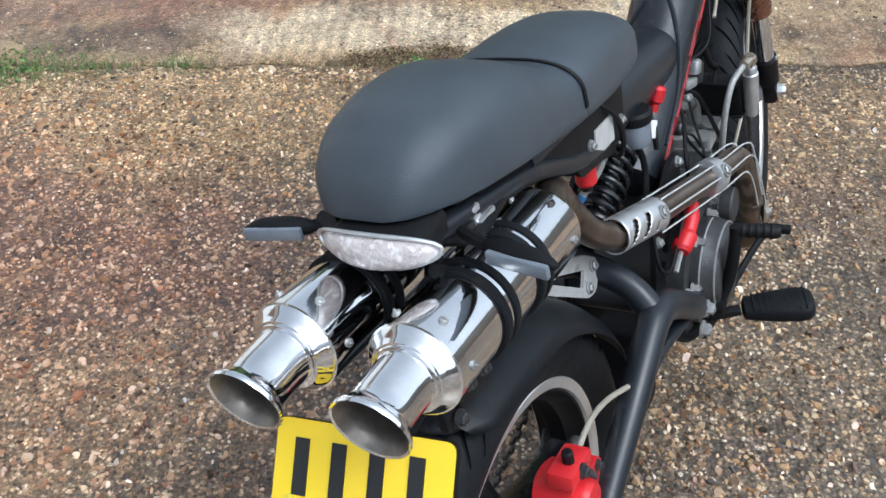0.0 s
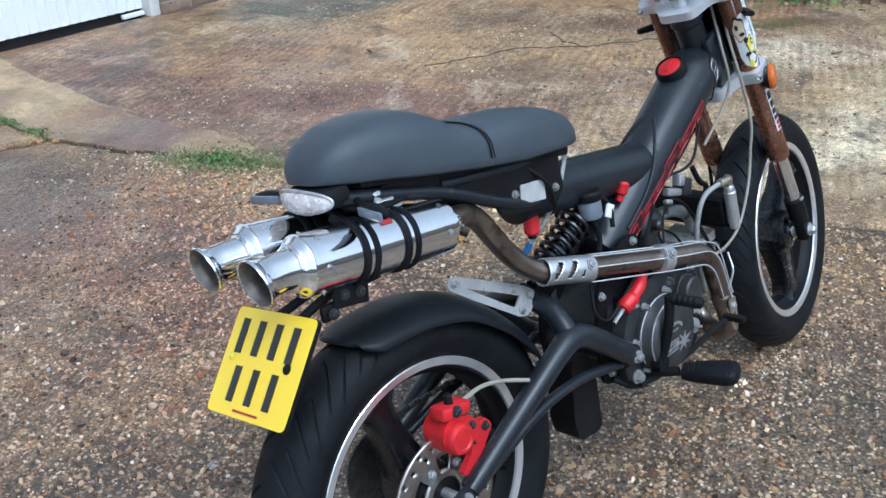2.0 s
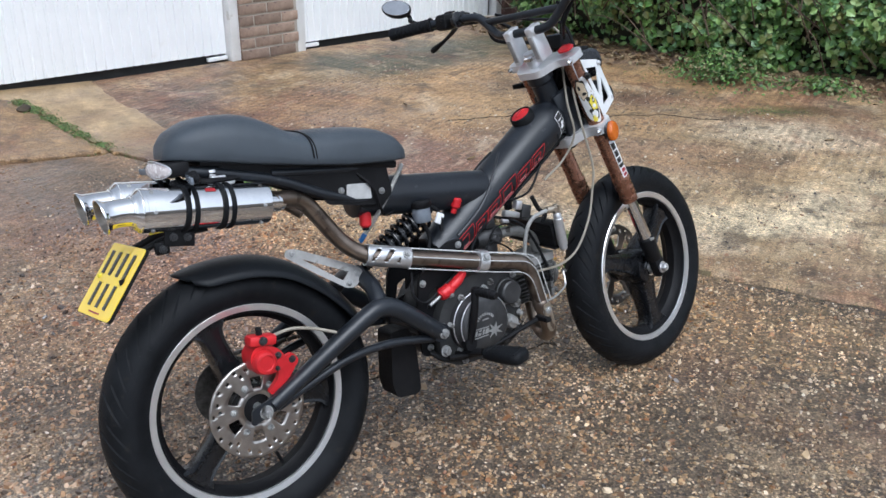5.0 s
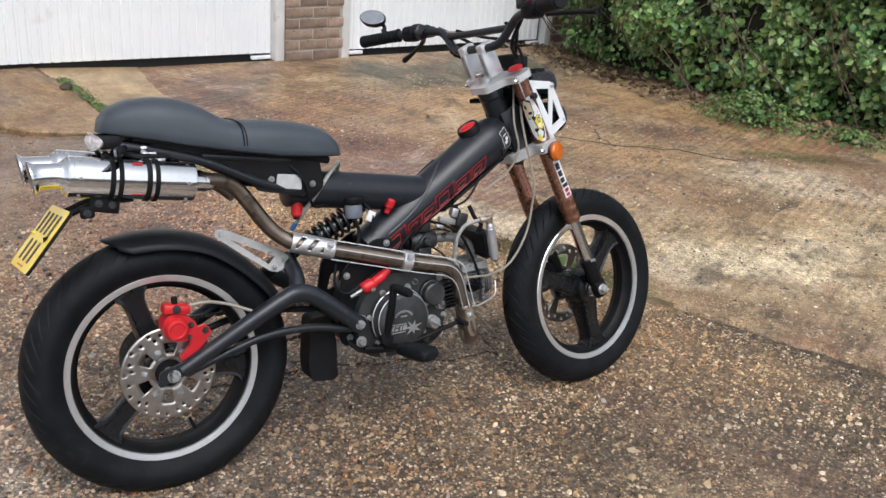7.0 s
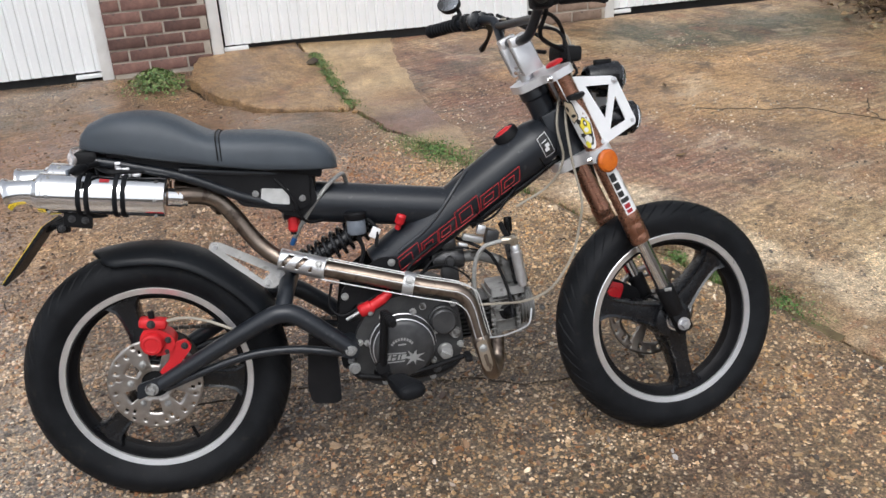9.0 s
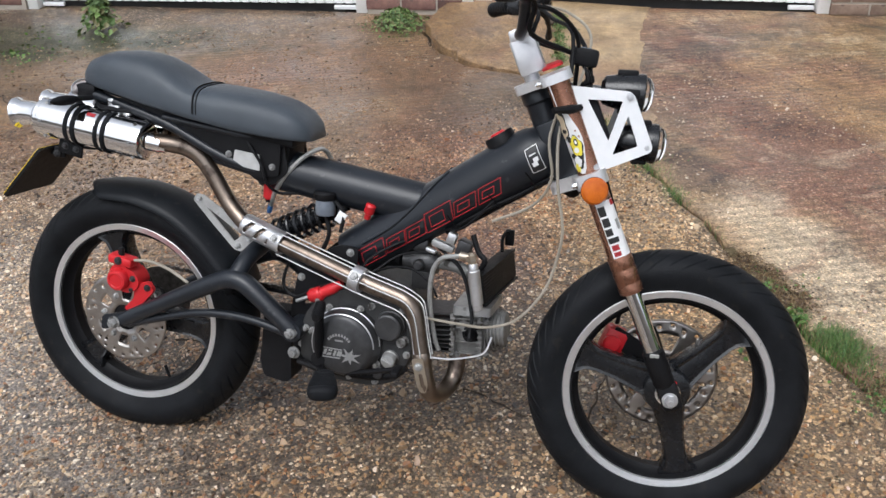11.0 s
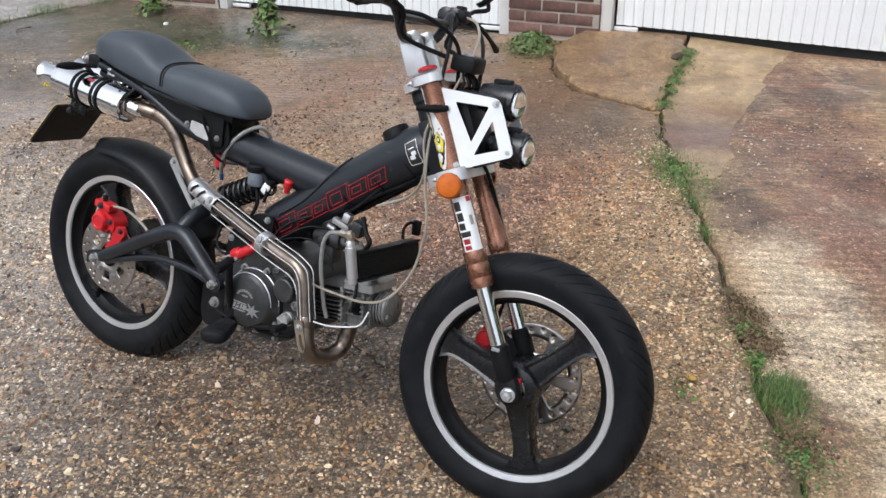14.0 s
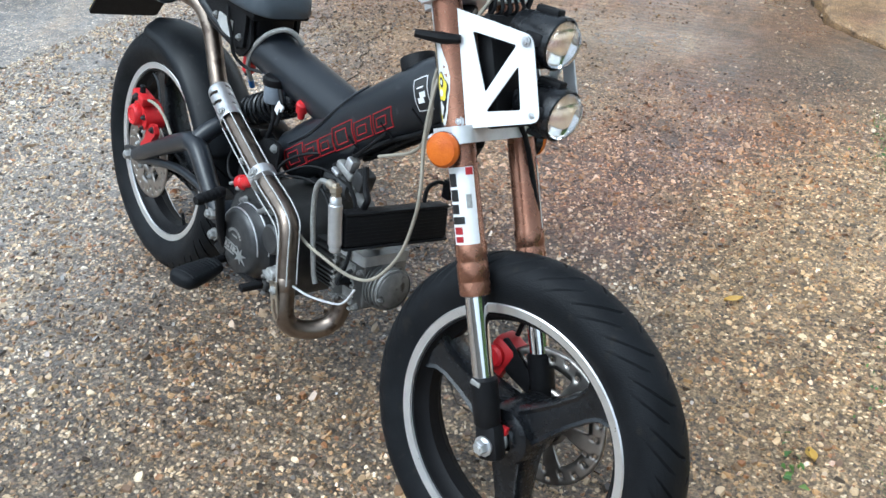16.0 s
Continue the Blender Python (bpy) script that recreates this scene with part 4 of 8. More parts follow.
weed("weed", 0.13, 2.5, 0.035, 200, (0.006, 0.013), 0.02, 31, "small leafy weeds among the grass in the joint", GRASS)
weed("weed", -2.2, 2.47, 0.05, 420, (0.006, 0.013), 0.025, 33, "small weed in the ramp joint")
weed("weed", -2.9, 2.65, 0.055, 620, (0.006, 0.014), 0.034, 34, "small weed in the ramp joint")
weed("weed", -2.55, 2.56, 0.045, 520, (0.006, 0.014), 0.034, 35, "small weed in the ramp joint")
weed("weed", -1.3, 2.44, 0.11, 700, (0.007, 0.015), 0.026, 36, "small leafy weeds along the joint", GRASS)
blades("grass_tuft", [(-1.15, 2.45, 0.1, 900, 0.036), (-1.42, 2.42, 0.09, 900, 0.038), (-0.95, 2.47, 0.06, 300, 0.028), (-0.72, 2.47, 0.04, 220, 0.035), (-2.3, 2.5, 0.06, 240, 0.03), (-2.65, 2.58, 0.06, 240, 0.03), (-2.95, 2.67, 0.06, 240, 0.03)], GRASS, "low grass growing along the concrete joint", "grass", 2)
blades("grass_tuft", [(-1.75, 2.43, 0.05, 90, 0.025), (-2.0, 2.45, 0.05, 80, 0.025), (-0.4, 2.49, 0.05, 30, 0.025), (1.3, 2.5, 0.2, 50, 0.018), (2.2, 2.5, 0.3, 30, 0.02)], GRASS, "sparse grass in the joint between slabs", "grass", 3)
blades("grass_tuft", [(0.42, 4.8, 0.1, 700, 0.02), (0.58, 4.9, 0.1, 700, 0.02), (0.1, 4.7, 0.08, 120, 0.02)], GRASS, "small mossy grass patch in a crack", "grass", 4)
blades("grass_tuft", [(-3.1, -1.95, 0.15, 320, 0.07), (-3.6, -1.98, 0.15, 300, 0.07), (-4.1, -1.8, 0.12, 260, 0.09), (-4.5, -1.5, 0.15, 260, 0.08)], GRASS, "grass along the far joint of the yard", "grass", 5)
weed("weed", 0.12, 5.5, 0.2, 2600, (0.014, 0.032), 0.2, 21, "fresh green leafy clump at the foot of the hedge", GRASS)
weed("weed", 0.75, 5.5, 0.14, 500, (0.014, 0.034), 0.1, 22, "low leafy weed at the foot of the hedge", GRASS)
weed("weed", -3.3, 1.78, 0.12, 1900, (0.011, 0.026), 0.1, 1, "low leafy green weed at the foot of the brick pier")
weed("weed", -3.62, 0.02, 0.08, 420, (0.025, 0.055), 0.24, 2, "tall grey-green weed against the garage door")
weed("weed", -3.05, 2.69, 0.05, 520, (0.006, 0.014), 0.036, 3, "small weed in the ramp joint")
weed("weed", -2.72, 2.6, 0.045, 460, (0.006, 0.014), 0.034, 4, "small weed in the ramp joint")
weed("weed", -2.4, 2.52, 0.045, 460, (0.006, 0.014), 0.032, 5, "small weed in the ramp joint")
weed("weed", -4.15, -1.0, 0.1, 160, (0.03, 0.06), 0.12, 6, "leafy weed by the end pier")
weed("weed", 0.275, 2.275, 0.05, 16, (0.012, 0.024), 0.012, 7, "few small weed leaves on the concrete", GRASS)
weed("weed", -3.2, -0.4, 0.35, 260, (0.012, 0.025), 0.012, 8, "moss and tiny weeds on the damp concrete", GRASS)


# ---- small things lying about ----
def clod(name, x, y, r, material, label, category):
    """A rough lump resting on the concrete."""
    bm = bmesh.new()
    bmesh.ops.create_icosphere(bm, subdivisions=2, radius=r)
    for v in bm.verts:
        v.co *= 1 + 0.35 * noise.noise(v.co * (1.6 / r) + Vector((x, y, 0)))
        v.co.z *= 0.6
    low = min(v.co.z for v in bm.verts)
    ob = thing(name, bm, material, label, category)
    ob.location = (x, y, GROUND + door_rise(x, y) * (1 if y > 2.3 else 0) - low - 0.003)
    return ob


clod("clod", -2.93, 2.62, 0.04, SOIL, "dark clod of earth beside the ramp joint", "earth")
clod("stone", -0.385, 0.93, 0.013, CONCRETE_D, "pale grey stone chip on the concrete", "stone")
clod("stone", -3.75, -0.75, 0.02, WHITE_WOOD, "white stone on the mossy concrete", "stone")
clod("stone", -2.15, 2.4, 0.022, CONCRETE_C, "broken ochre concrete crumb at the joint", "stone")
clod("stone", -2.06, 2.43, 0.016, CONCRETE_C, "broken ochre concrete crumb at the joint", "stone")
YELLOW_LEAF = surface("yellow_leaf", (0.45, 0.26, 0.04), (0.55, 0.36, 0.08), 0.5)
for k, (x, y, a) in enumerate(((0.226, 2.3, 0.4), (-0.2, 2.05, 2.0), (-0.55, 3.2, 1.0), (-1.3, 3.9, 2.6), (0.9, 4.4, 0.2))):
    bm = bmesh.new()
    rows = []
    for i in range(7):
        t = i / 6
        w = 0.011 * math.sin(math.pi * min(1, t * 0.96 + 0.04)) + 0.0005
        rows.append([bm.verts.new((0.045 * t, w * q, 0.004 + 0.006 * abs(q) + 0.008 * t * t)) for q in (-1, 0, 1)])
    bridge(bm, rows, False, False)
    lf = thing("fallen_leaf", bm, YELLOW_LEAF if k < 2 else DRY_LEAF, "curled yellow fallen leaf on the concrete" if k < 2 else "curled brown fallen leaf on the concrete", "leaf")
    lf.matrix_world = pose(x, y, GROUND - 0.001, 0, 0, math.degrees(a))
bm = bmesh.new()
tube(bm, [(-3.6, -1.66, GROUND + 0.004), (-3.48, -1.69, GROUND + 0.01), (-3.36, -1.62, GROUND + 0.004)], [0.004, 0.003, 0.002], 6, 4)
thing("twig", bm, TWIG, "thin bare twig lying on the concrete", "twig")

# ---- plain unseen walls added behind the camera to block low sky light ----
UNSEEN_WALL = surface("pale_unseen_wall", (0.32, 0.3, 0.27), (0.42, 0.39, 0.35), 0.85, 0, 1.5, 0.6, 30)
for name, at_, size_ in (("wall_east", (7.6, 1.0, 0.9), (0.25, 17.0, 1.85)), ("wall_south", (0.5, -7.2, 0.9), (14.2, 0.25, 1.85))):
    bm = bmesh.new()
    block(bm, at_, size_, None, 0.01)
    thing(name, bm, UNSEEN_WALL, "plain pale unseen wall, added to hold back low light", "wall", kind="structure")

for index, s0, s1, base in ((1, 0.0, 0.6, 0.0), (2, 2.78, 3.25, 0.0), (3, -2.75, -2.28, 0.0), (4, 5.4, 5.62, 0.0)):
    pier(index, s0, s1, base)
bm = bmesh.new()
block(bm, (-3.3, 0.1, 1.2), (1.1, 0.2, 2.4), None, 0.004)
o = thing("wall_end", bm, MORTAR, "plain end wall of the garage block", "wall", kind="structure")
o.matrix_world = WALL

# ---- motorcycle: materials ----
SATIN_BLACK = surface("satin_black_paint", (0.010, 0.012, 0.0155), (0.016, 0.019, 0.0245), 0.32, 0, 6, 0.12, 500, 0.07, spots=((0.035, 0.036, 0.04), 60, -0.02), shine=0.42)
MATT_BLACK = surface("matt_black_plastic", (0.005, 0.005, 0.006), (0.009, 0.009, 0.01), 0.52, 0, 20, 0.3, 600, shine=0.18)
GLOSS_BLACK = surface("gloss_black", (0.005, 0.0055, 0.007), (0.009, 0.0095, 0.011), 0.26, 0, 20, 0.05, 300)
VINYL = surface("black_seat_vinyl", (0.042, 0.051, 0.062), (0.055, 0.066, 0.079), 0.4, 0, 8, 0.35, 900, 0.06, shine=0.42)
RUBBER = surface("tyre_rubber", (0.006, 0.0067, 0.008), (0.011, 0.012, 0.014), 0.56, 0, 16, 0.35, 400, 0.1, spots=((0.015, 0.0145, 0.014), 40, -0.01), shine=0.14)
GUARD_BLACK = surface("mudguard_plastic", (0.006, 0.007, 0.009), (0.01, 0.012, 0.0145), 0.42, 0, 8, 0.15, 500, 0.07, spots=((0.02, 0.02, 0.021), 60, -0.02), shine=0.22)
CHROME = surface("polished_steel", (0.78, 0.78, 0.79), (0.86, 0.86, 0.86), 0.07, 1, 30, 0.02, 200, 0.04)
WARM_STEEL = surface("straw_tinted_steel", (0.4, 0.34, 0.265), (0.56, 0.5, 0.41), 0.33, 0.85, 20, 0.1, 300)
SOOT = surface("sooty_steel", (0.16, 0.14, 0.12), (0.3, 0.27, 0.235), 0.42, 0.75, 30, 0.2, 300)
HEATED = surface("heat_browned_steel", (0.165, 0.128, 0.102), (0.27, 0.222, 0.182), 0.33, 0.95, 14, 0.15, 300, 0.1, spots=((0.11, 0.085, 0.07), 26, 0.03))
RIM_ALLOY = surface("machined_rim_alloy", (0.8, 0.8, 0.81), (0.87, 0.87, 0.87), 0.3, 0.85, 40, 0.0, 500, 0.06)
DULL_ALLOY = surface("dull_sheet_alloy", (0.27, 0.265, 0.255), (0.36, 0.355, 0.345), 0.5, 0.25, 30, 0.3, 400, spots=((0.2, 0.19, 0.18), 30, 0.02))
PALE_ALLOY = surface("pale_sandblasted_alloy", (0.5, 0.5, 0.49), (0.62, 0.62, 0.61), 0.45, 0.35, 30, 0.2, 400)
BRIGHT_ALLOY = surface("bright_machined_alloy", (0.7, 0.7, 0.71), (0.8, 0.8, 0.81), 0.34, 0.5, 30, 0.1, 500, 0.08)
BRUSHED = surface("brushed_aluminium", (0.58, 0.58, 0.59), (0.7, 0.7, 0.71), 0.38, 0.85, 40, 0.15, 500, 0.1)
CASTING = surface("grey_engine_casting", (0.3, 0.3, 0.295), (0.44, 0.44, 0.43), 0.48, 0.6, 22, 0.4, 260, 0.12, spots=((0.08, 0.075, 0.07), 24, 0.02))
BLACK_CASTING = surface("black_crankcase", (0.028, 0.028, 0.029), (0.05, 0.05, 0.05), 0.5, 0.3, 22, 0.3, 300)
DIRTY_CASTING = surface("dirty_grey_casting", (0.15, 0.15, 0.145), (0.27, 0.265, 0.255), 0.52, 0.5, 26, 0.6, 240, 0.12, spots=((0.05, 0.045, 0.04), 30, 0.04))
DARK_CASTING = surface("dark_engine_cover", (0.04, 0.04, 0.042), (0.072, 0.072, 0.073), 0.42, 0.5, 22, 0.3, 300)
COPPER = surface("copper_brown_fork_tube", (0.26, 0.12, 0.075), (0.34, 0.17, 0.11), 0.27, 0.75, 18, 0.04, 300, 0.08)
RED = surface("red_anodised", (0.5, 0.012, 0.018), (0.62, 0.02, 0.025), 0.4, 0.1, 20, 0.1, 300)
WHITE = surface("white_powder_coat", (0.72, 0.73, 0.74), (0.79, 0.79, 0.8), 0.36, 0, 20, 0.1, 400)
STICKER = surface("white_sticker", (0.72, 0.72, 0.72), (0.8, 0.8, 0.8), 0.35, 0, 20)
BLACK_INK = surface("black_ink", (0.012, 0.012, 0.012), (0.02, 0.02, 0.02), 0.4)
RED_INK = surface("red_ink", (0.3, 0.014, 0.02), (0.42, 0.022, 0.026), 0.4)
CREAM_INK = surface("cream_ink", (0.62, 0.5, 0.34), (0.7, 0.58, 0.42), 0.4)
YELLOW_INK = surface("yellow_ink", (0.75, 0.62, 0.04), (0.8, 0.68, 0.06), 0.4)
PLATE_YELLOW = surface("reflective_yellow", (0.96, 0.66, 0.01), (0.98, 0.71, 0.014), 0.35, 0, 5, 0, 100, 0.05, coat=0.5)
AMBER = surface("amber_lens", (0.5, 0.1, 0.008), (0.62, 0.15, 0.012), 0.22, 0, 40, 0.6, 260)
CLEAR = surface("clear_tail_lens", (0.42, 0.36, 0.35), (0.62, 0.56, 0.54), 0.12, 0, 60, 1.0, 220, spots=((0.72, 0.68, 0.66), 110, 0.08))
DISC = surface("brake_disc_steel", (0.38, 0.35, 0.325), (0.48, 0.45, 0.42), 0.35, 1, 40, 0.1, 500)
BEIGE = surface("beige_cable_sleeve", (0.27, 0.24, 0.19), (0.36, 0.325, 0.265), 0.45)
GREY_HOSE = surface("grey_braided_hose", (0.3, 0.3, 0.29), (0.42, 0.42, 0.4), 0.4, 0.4, 200, 0.6, 800)
BLUE = surface("blue_fitting", (0.03, 0.12, 0.32), (0.05, 0.16, 0.4), 0.4)
SMOKED = surface("smoked_reservoir", (0.12, 0.14, 0.17), (0.2, 0.22, 0.25), 0.25)
CHAIN = surface("oily_chain", (0.06, 0.055, 0.05), (0.14, 0.13, 0.12), 0.45, 0.8, 60, 0.4, 300)
LAMP_GLASS = bpy.data.materials.new("headlamp_glass")
LAMP_GLASS.use_nodes = True
LAMP_GLASS.node_tree.nodes["Principled BSDF"].inputs["Transmission Weight"].default_value = 1.0
LAMP_GLASS.node_tree.nodes["Principled BSDF"].inputs["Roughness"].default_value = 0.03
LAMP_GLASS.node_tree.nodes["Principled BSDF"].inputs["Base Color"].default_value = (0.95, 0.96, 0.97, 1)

# ---- motorcycle: frame of reference ----
# x forward, y to its left, z up along the leaning wheels, from the rear axle
LEAN_BIKE, HEADING = 12.3, 65.0
BIKE = Matrix.Translation((0.167, 0.739, 0.271)) @ Matrix.Rotation(radians(HEADING), 4, "Z") @ Matrix.Rotation(radians(-LEAN_BIKE), 4, "X")
BASE = Matrix.Translation((0.6, 0, -0.28))
bike = tagged(new("motorcycle"), "satin black leaning motorcycle with twin chrome silencers and copper forks", "motorcycle")
bike.matrix_world = BIKE @ BASE
BACK = BASE.inverted()
RAKE = radians(23.8)
STEER_ANGLE = 9.0
AX = Vector((-math.sin(RAKE), 0, math.cos(RAKE)))
HEAD = Vector((0.914, 0, 0.605))
STEER = Matrix.Translation(HEAD) @ Matrix.Rotation(radians(STEER_ANGLE), 4, AX) @ Matrix.Translation(-HEAD)
FWD = Vector((math.cos(RAKE), 0, math.sin(RAKE)))


def part(name, bm, material, parent, label="", m=None, sharp=38):
    """One mesh under the motorcycle or one of its parts, given in the motorcycle's own metres."""
    ob = new(name, finish(name, bm, material, BACK @ m if m is not None else BACK, sharp))
    ob.parent = parent
    if label:
        tagged(ob, label)
    return ob


def bolt(parent, at, out, r=0.008, h=0.008, material=None, m=None, name="bolt"):
    """A hexagon head on a washer, standing off along out."""
    at, out = Vector(at), Vector(out).normalized()
    bm = bmesh.new()
    turned(bm, [(-0.002, r * 1.35), (0.0015, r * 1.35)], at, at + out, 16)
    turned(bm, [(0.0015, r), (h * 0.8, r), (h, r * 0.8)], at, at + out, 6)
    turned(bm, [(h, r * 0.45), (h + 0.002, r * 0.4)], at, at + out, 10)
    return part(name, bm, material or CASTING, parent, m=m)


# ---- wheels ----
def wheel(name, centre, radius, half, lip, spokes, disc_side, m, label, disc=1.0):
    c = Vector(centre)
    ya = Vector((0, 1, 0))

    def ring(profile, seg=72, holes=None):
        bm = bmesh.new()
        rings = []
        for r, y in profile:
            rings.append([bm.verts.new(c + Vector((math.cos(a) * r, y, math.sin(a) * r))) for a in (2 * math.pi * k / seg for k in range(seg))])
        for i in range(len(rings)):
            r0, r1 = rings[i], rings[(i + 1) % len(rings)]
            for k in range(seg):
                bm.faces.new((r0[k], r0[(k + 1) % seg], r1[(k + 1) % seg], r1[k]))
        return bm

    w = lip
    barrel = ring([(w[0] - 0.02, -0.036), (w[0] - 0.024, -0.02), (w[0] - 0.034, -0.012), (w[0] - 0.034, 0.012), (w[0] - 0.024, 0.02), (w[0] - 0.02, 0.036), (w[0] - 0.012, 0.036), (w[0] - 0.016, 0), (w[0] - 0.012, -0.036)], 96)
    root = part(name, barrel, MATT_BLACK, bike, label, m)
    for s in (-1, 1):
        part("rim_lip", ring([(w[0] - 0.0165, s * 0.0365), (w[0] - 0.015, s * 0.0405), (w[0] - 0.002, s * 0.043), (w[0], s * 0.041), (w[0], s * 0.036), (w[0] - 0.01, s * 0.034)], 96), RIM_ALLOY, root, "machined silver rim lip", m)
    # tyre with slanting tread grooves pressed into it
    seg, pn = 480, 40
    bm = bmesh.new()
    rings = []
    for k in range(seg):
        row = []
        for i in range(pn + 1):
            s = -1 + 2 * i / pn
            ang = s * 2.25
            y = half * math.sin(max(-1.57, min(1.57, ang)))
            if abs(ang) <= 1.57:
                r = radius - half * 0.82 * (1 - math.cos(ang))
            else:
                f = (abs(ang) - 1.57) / (2.25 - 1.57)
                r0 = radius - half * 0.82
                r = r0 + (w[0] - 0.004 - r0) * f
                y = math.copysign(half - (half - 0.039) * f ** 1.6, ang)
            g = abs(ang)
            a = 2 * math.pi * (k / seg + 0.03 * min(g, 1.4) ** 1.3)
            row_a, row_b = (k + (0 if s > 0 else 10)) % 20, (k + (10 if s > 0 else 0)) % 20
            if (0.1 < g < 1.05 and row_a < 1) or (0.5 < g < 1.32 and row_b < 1):
                r -= 0.005
            if 1.62 < g < 1.68:
                r -= 0.0015
            row.append(bm.verts.new(c + Vector((math.cos(a) * r, y, math.sin(a) * r))))
        rings.append(row)
    for k in range(seg):
        r0, r1 = rings[k], rings[(k + 1) % seg]
        for i in range(pn):
            bm.faces.new((r0[i], r0[i + 1], r1[i + 1], r1[i]))
    part("tyre", bm, RUBBER, root, "worn black road tyre with slanting grooves", m, 26)
    # hub and broad tapering spokes
    bm = bmesh.new()
    turned(bm, [(0, 0.03), (0.006, 0.046), (0.03, 0.052), (0.07, 0.052), (0.094, 0.046), (0.1, 0.03)], c - ya * 0.05, c + ya * 0.05, 40)
    part("hub", bm, GLOSS_BLACK, root, m=m)
    for deg in spokes:
        a = radians(deg)
        rd, tn = Vector((math.cos(a), 0, math.sin(a))), Vector((-math.sin(a), 0, math.cos(a)))
        bm = bmesh.new()
        rings = []
        for d, hw, th in ((0.03, 0.036, 0.036), (0.07, 0.029, 0.032), (0.11, 0.024, 0.028), (0.15, 0.0235, 0.026), (w[0] - 0.045, 0.028, 0.027), (w[0] - 0.03, 0.042, 0.029), (w[0] - 0.024, 0.05, 0.029)):
            p = c + rd * d
            prof = [(-hw, -th * 0.6), (-hw * 0.82, -th * 0.95), (-hw * 0.6, -th * 0.84), (0, -th * 0.9), (hw * 0.6, -th * 0.84), (hw * 0.82, -th * 0.95), (hw, -th * 0.6), (hw, th * 0.6), (hw * 0.82, th * 0.95), (hw * 0.6, th * 0.84), (0, th * 0.9), (-hw * 0.6, th * 0.84), (-hw * 0.82, th * 0.95), (-hw, th * 0.6)]
            rings.append([bm.verts.new(p + tn * u + ya * v) for u, v in prof])
        bridge(bm, rings)
        part("spoke", bm, GLOSS_BLACK, root, m=m, sharp=30)
    # drilled brake disc with its carrier bolts
    if disc_side:
        bm = bmesh.new()
        rr = [disc * q for q in (0.03, 0.044, 0.055, 0.067, 0.075, 0.083, 0.09, 0.096, 0.1015)]
        n = 144
        grid = [[bm.verts.new(c + Vector((math.cos(2 * math.pi * k / n) * r, disc_side * 0.072, math.sin(2 * math.pi * k / n) * r))) for k in range(n)] for r in rr]
        for i in range(len(rr) - 1):
            for k in range(n):
                q = k % 24
                slot = i in (1, 2) and 4 <= q <= 13
                hole = (i == 5 and q in (2, 3, 14, 15)) or (i == 6 and q in (8, 9, 20, 21)) or (i == 4 and q in (18, 19))
                if disc > 1.05:
                    slot = i in (1, 2, 3) and 3 < q < 19
                if not slot and not hole:
                    bm.faces.new((grid[i][k], grid[i][(k + 1) % n], grid[i + 1][(k + 1) % n], grid[i + 1][k]))
        d = part("brake_disc", bm, DISC, root, "drilled steel brake disc with curved slots", m, 30)
        sol = d.modifiers.new("thickness", "SOLIDIFY")
        sol.thickness, sol.offset = 0.004, 0
        bm = bmesh.new()
        turned(bm, [(0, 0.04), (0.006, 0.04), (0.012, 0.046), (0.02, 0.046)], c + ya * disc_side * 0.0695, c, 40)
        part("disc_carrier", bm, MATT_BLACK, root, m=m)
        for k in range(6):
            a = 2 * math.pi * (k + 21 / 24) / 6
            bolt(root, c + Vector((math.cos(a) * 0.052 * disc, disc_side * 0.0745, math.sin(a) * 0.052 * disc)), (0, disc_side, 0), 0.006, 0.006, m=m)
    # valve stem
    bm = bmesh.new()
    a = radians(-70)
    rd = Vector((math.cos(a), 0, math.sin(a)))
    tube(bm, [c + rd * (w[0] - 0.03), c + rd * (w[0] - 0.065)], 0.004, 8)
    part("valve", bm, MATT_BLACK, root, m=m)
    return root


R_REAR, R_FRONT = 0.303, 0.289
rear_wheel = wheel("rear_wheel", (0, 0, 0), R_REAR, 0.06, (0.219,), (107, 349, 225), -1, None, "black three-spoke rear wheel", 1.045)
wheel("front_wheel", (1.235, 0, -0.01), R_FRONT, 0.05, (0.2145,), (163, 45, 283), 1, STEER, "black three-spoke front wheel, turned slightly", 1.18)

# ---- swingarm ----
bm = bmesh.new()
tube(bm, [(0.02, -0.108, 0.01), (0.1, -0.11, 0.051), (0.2, -0.112, 0.102), (0.272, -0.112, 0.136), (0.303, -0.112, 0.144), (0.335, -0.113, 0.136), (0.382, -0.117, 0.101), (0.425, -0.12, 0.065), (0.447, -0.12, 0.046)], [0.017, 0.018, 0.02, 0.021, 0.022, 0.022, 0.021, 0.02, 0.02], 14, 5)
swing = part("swingarm", bm, SATIN_BLACK, bike, "satin black tubular swingarm")
bm = bmesh.new()
tube(bm, [(0.02, 0.108, 0.01), (0.2, 0.112, 0.102), (0.303, 0.112, 0.144), (0.382, 0.115, 0.101), (0.447, 0.118, 0.046)], [0.017, 0.02, 0.022, 0.021, 0.021], 14, 5)
part("arm_tube", bm, SATIN_BLACK, swing)
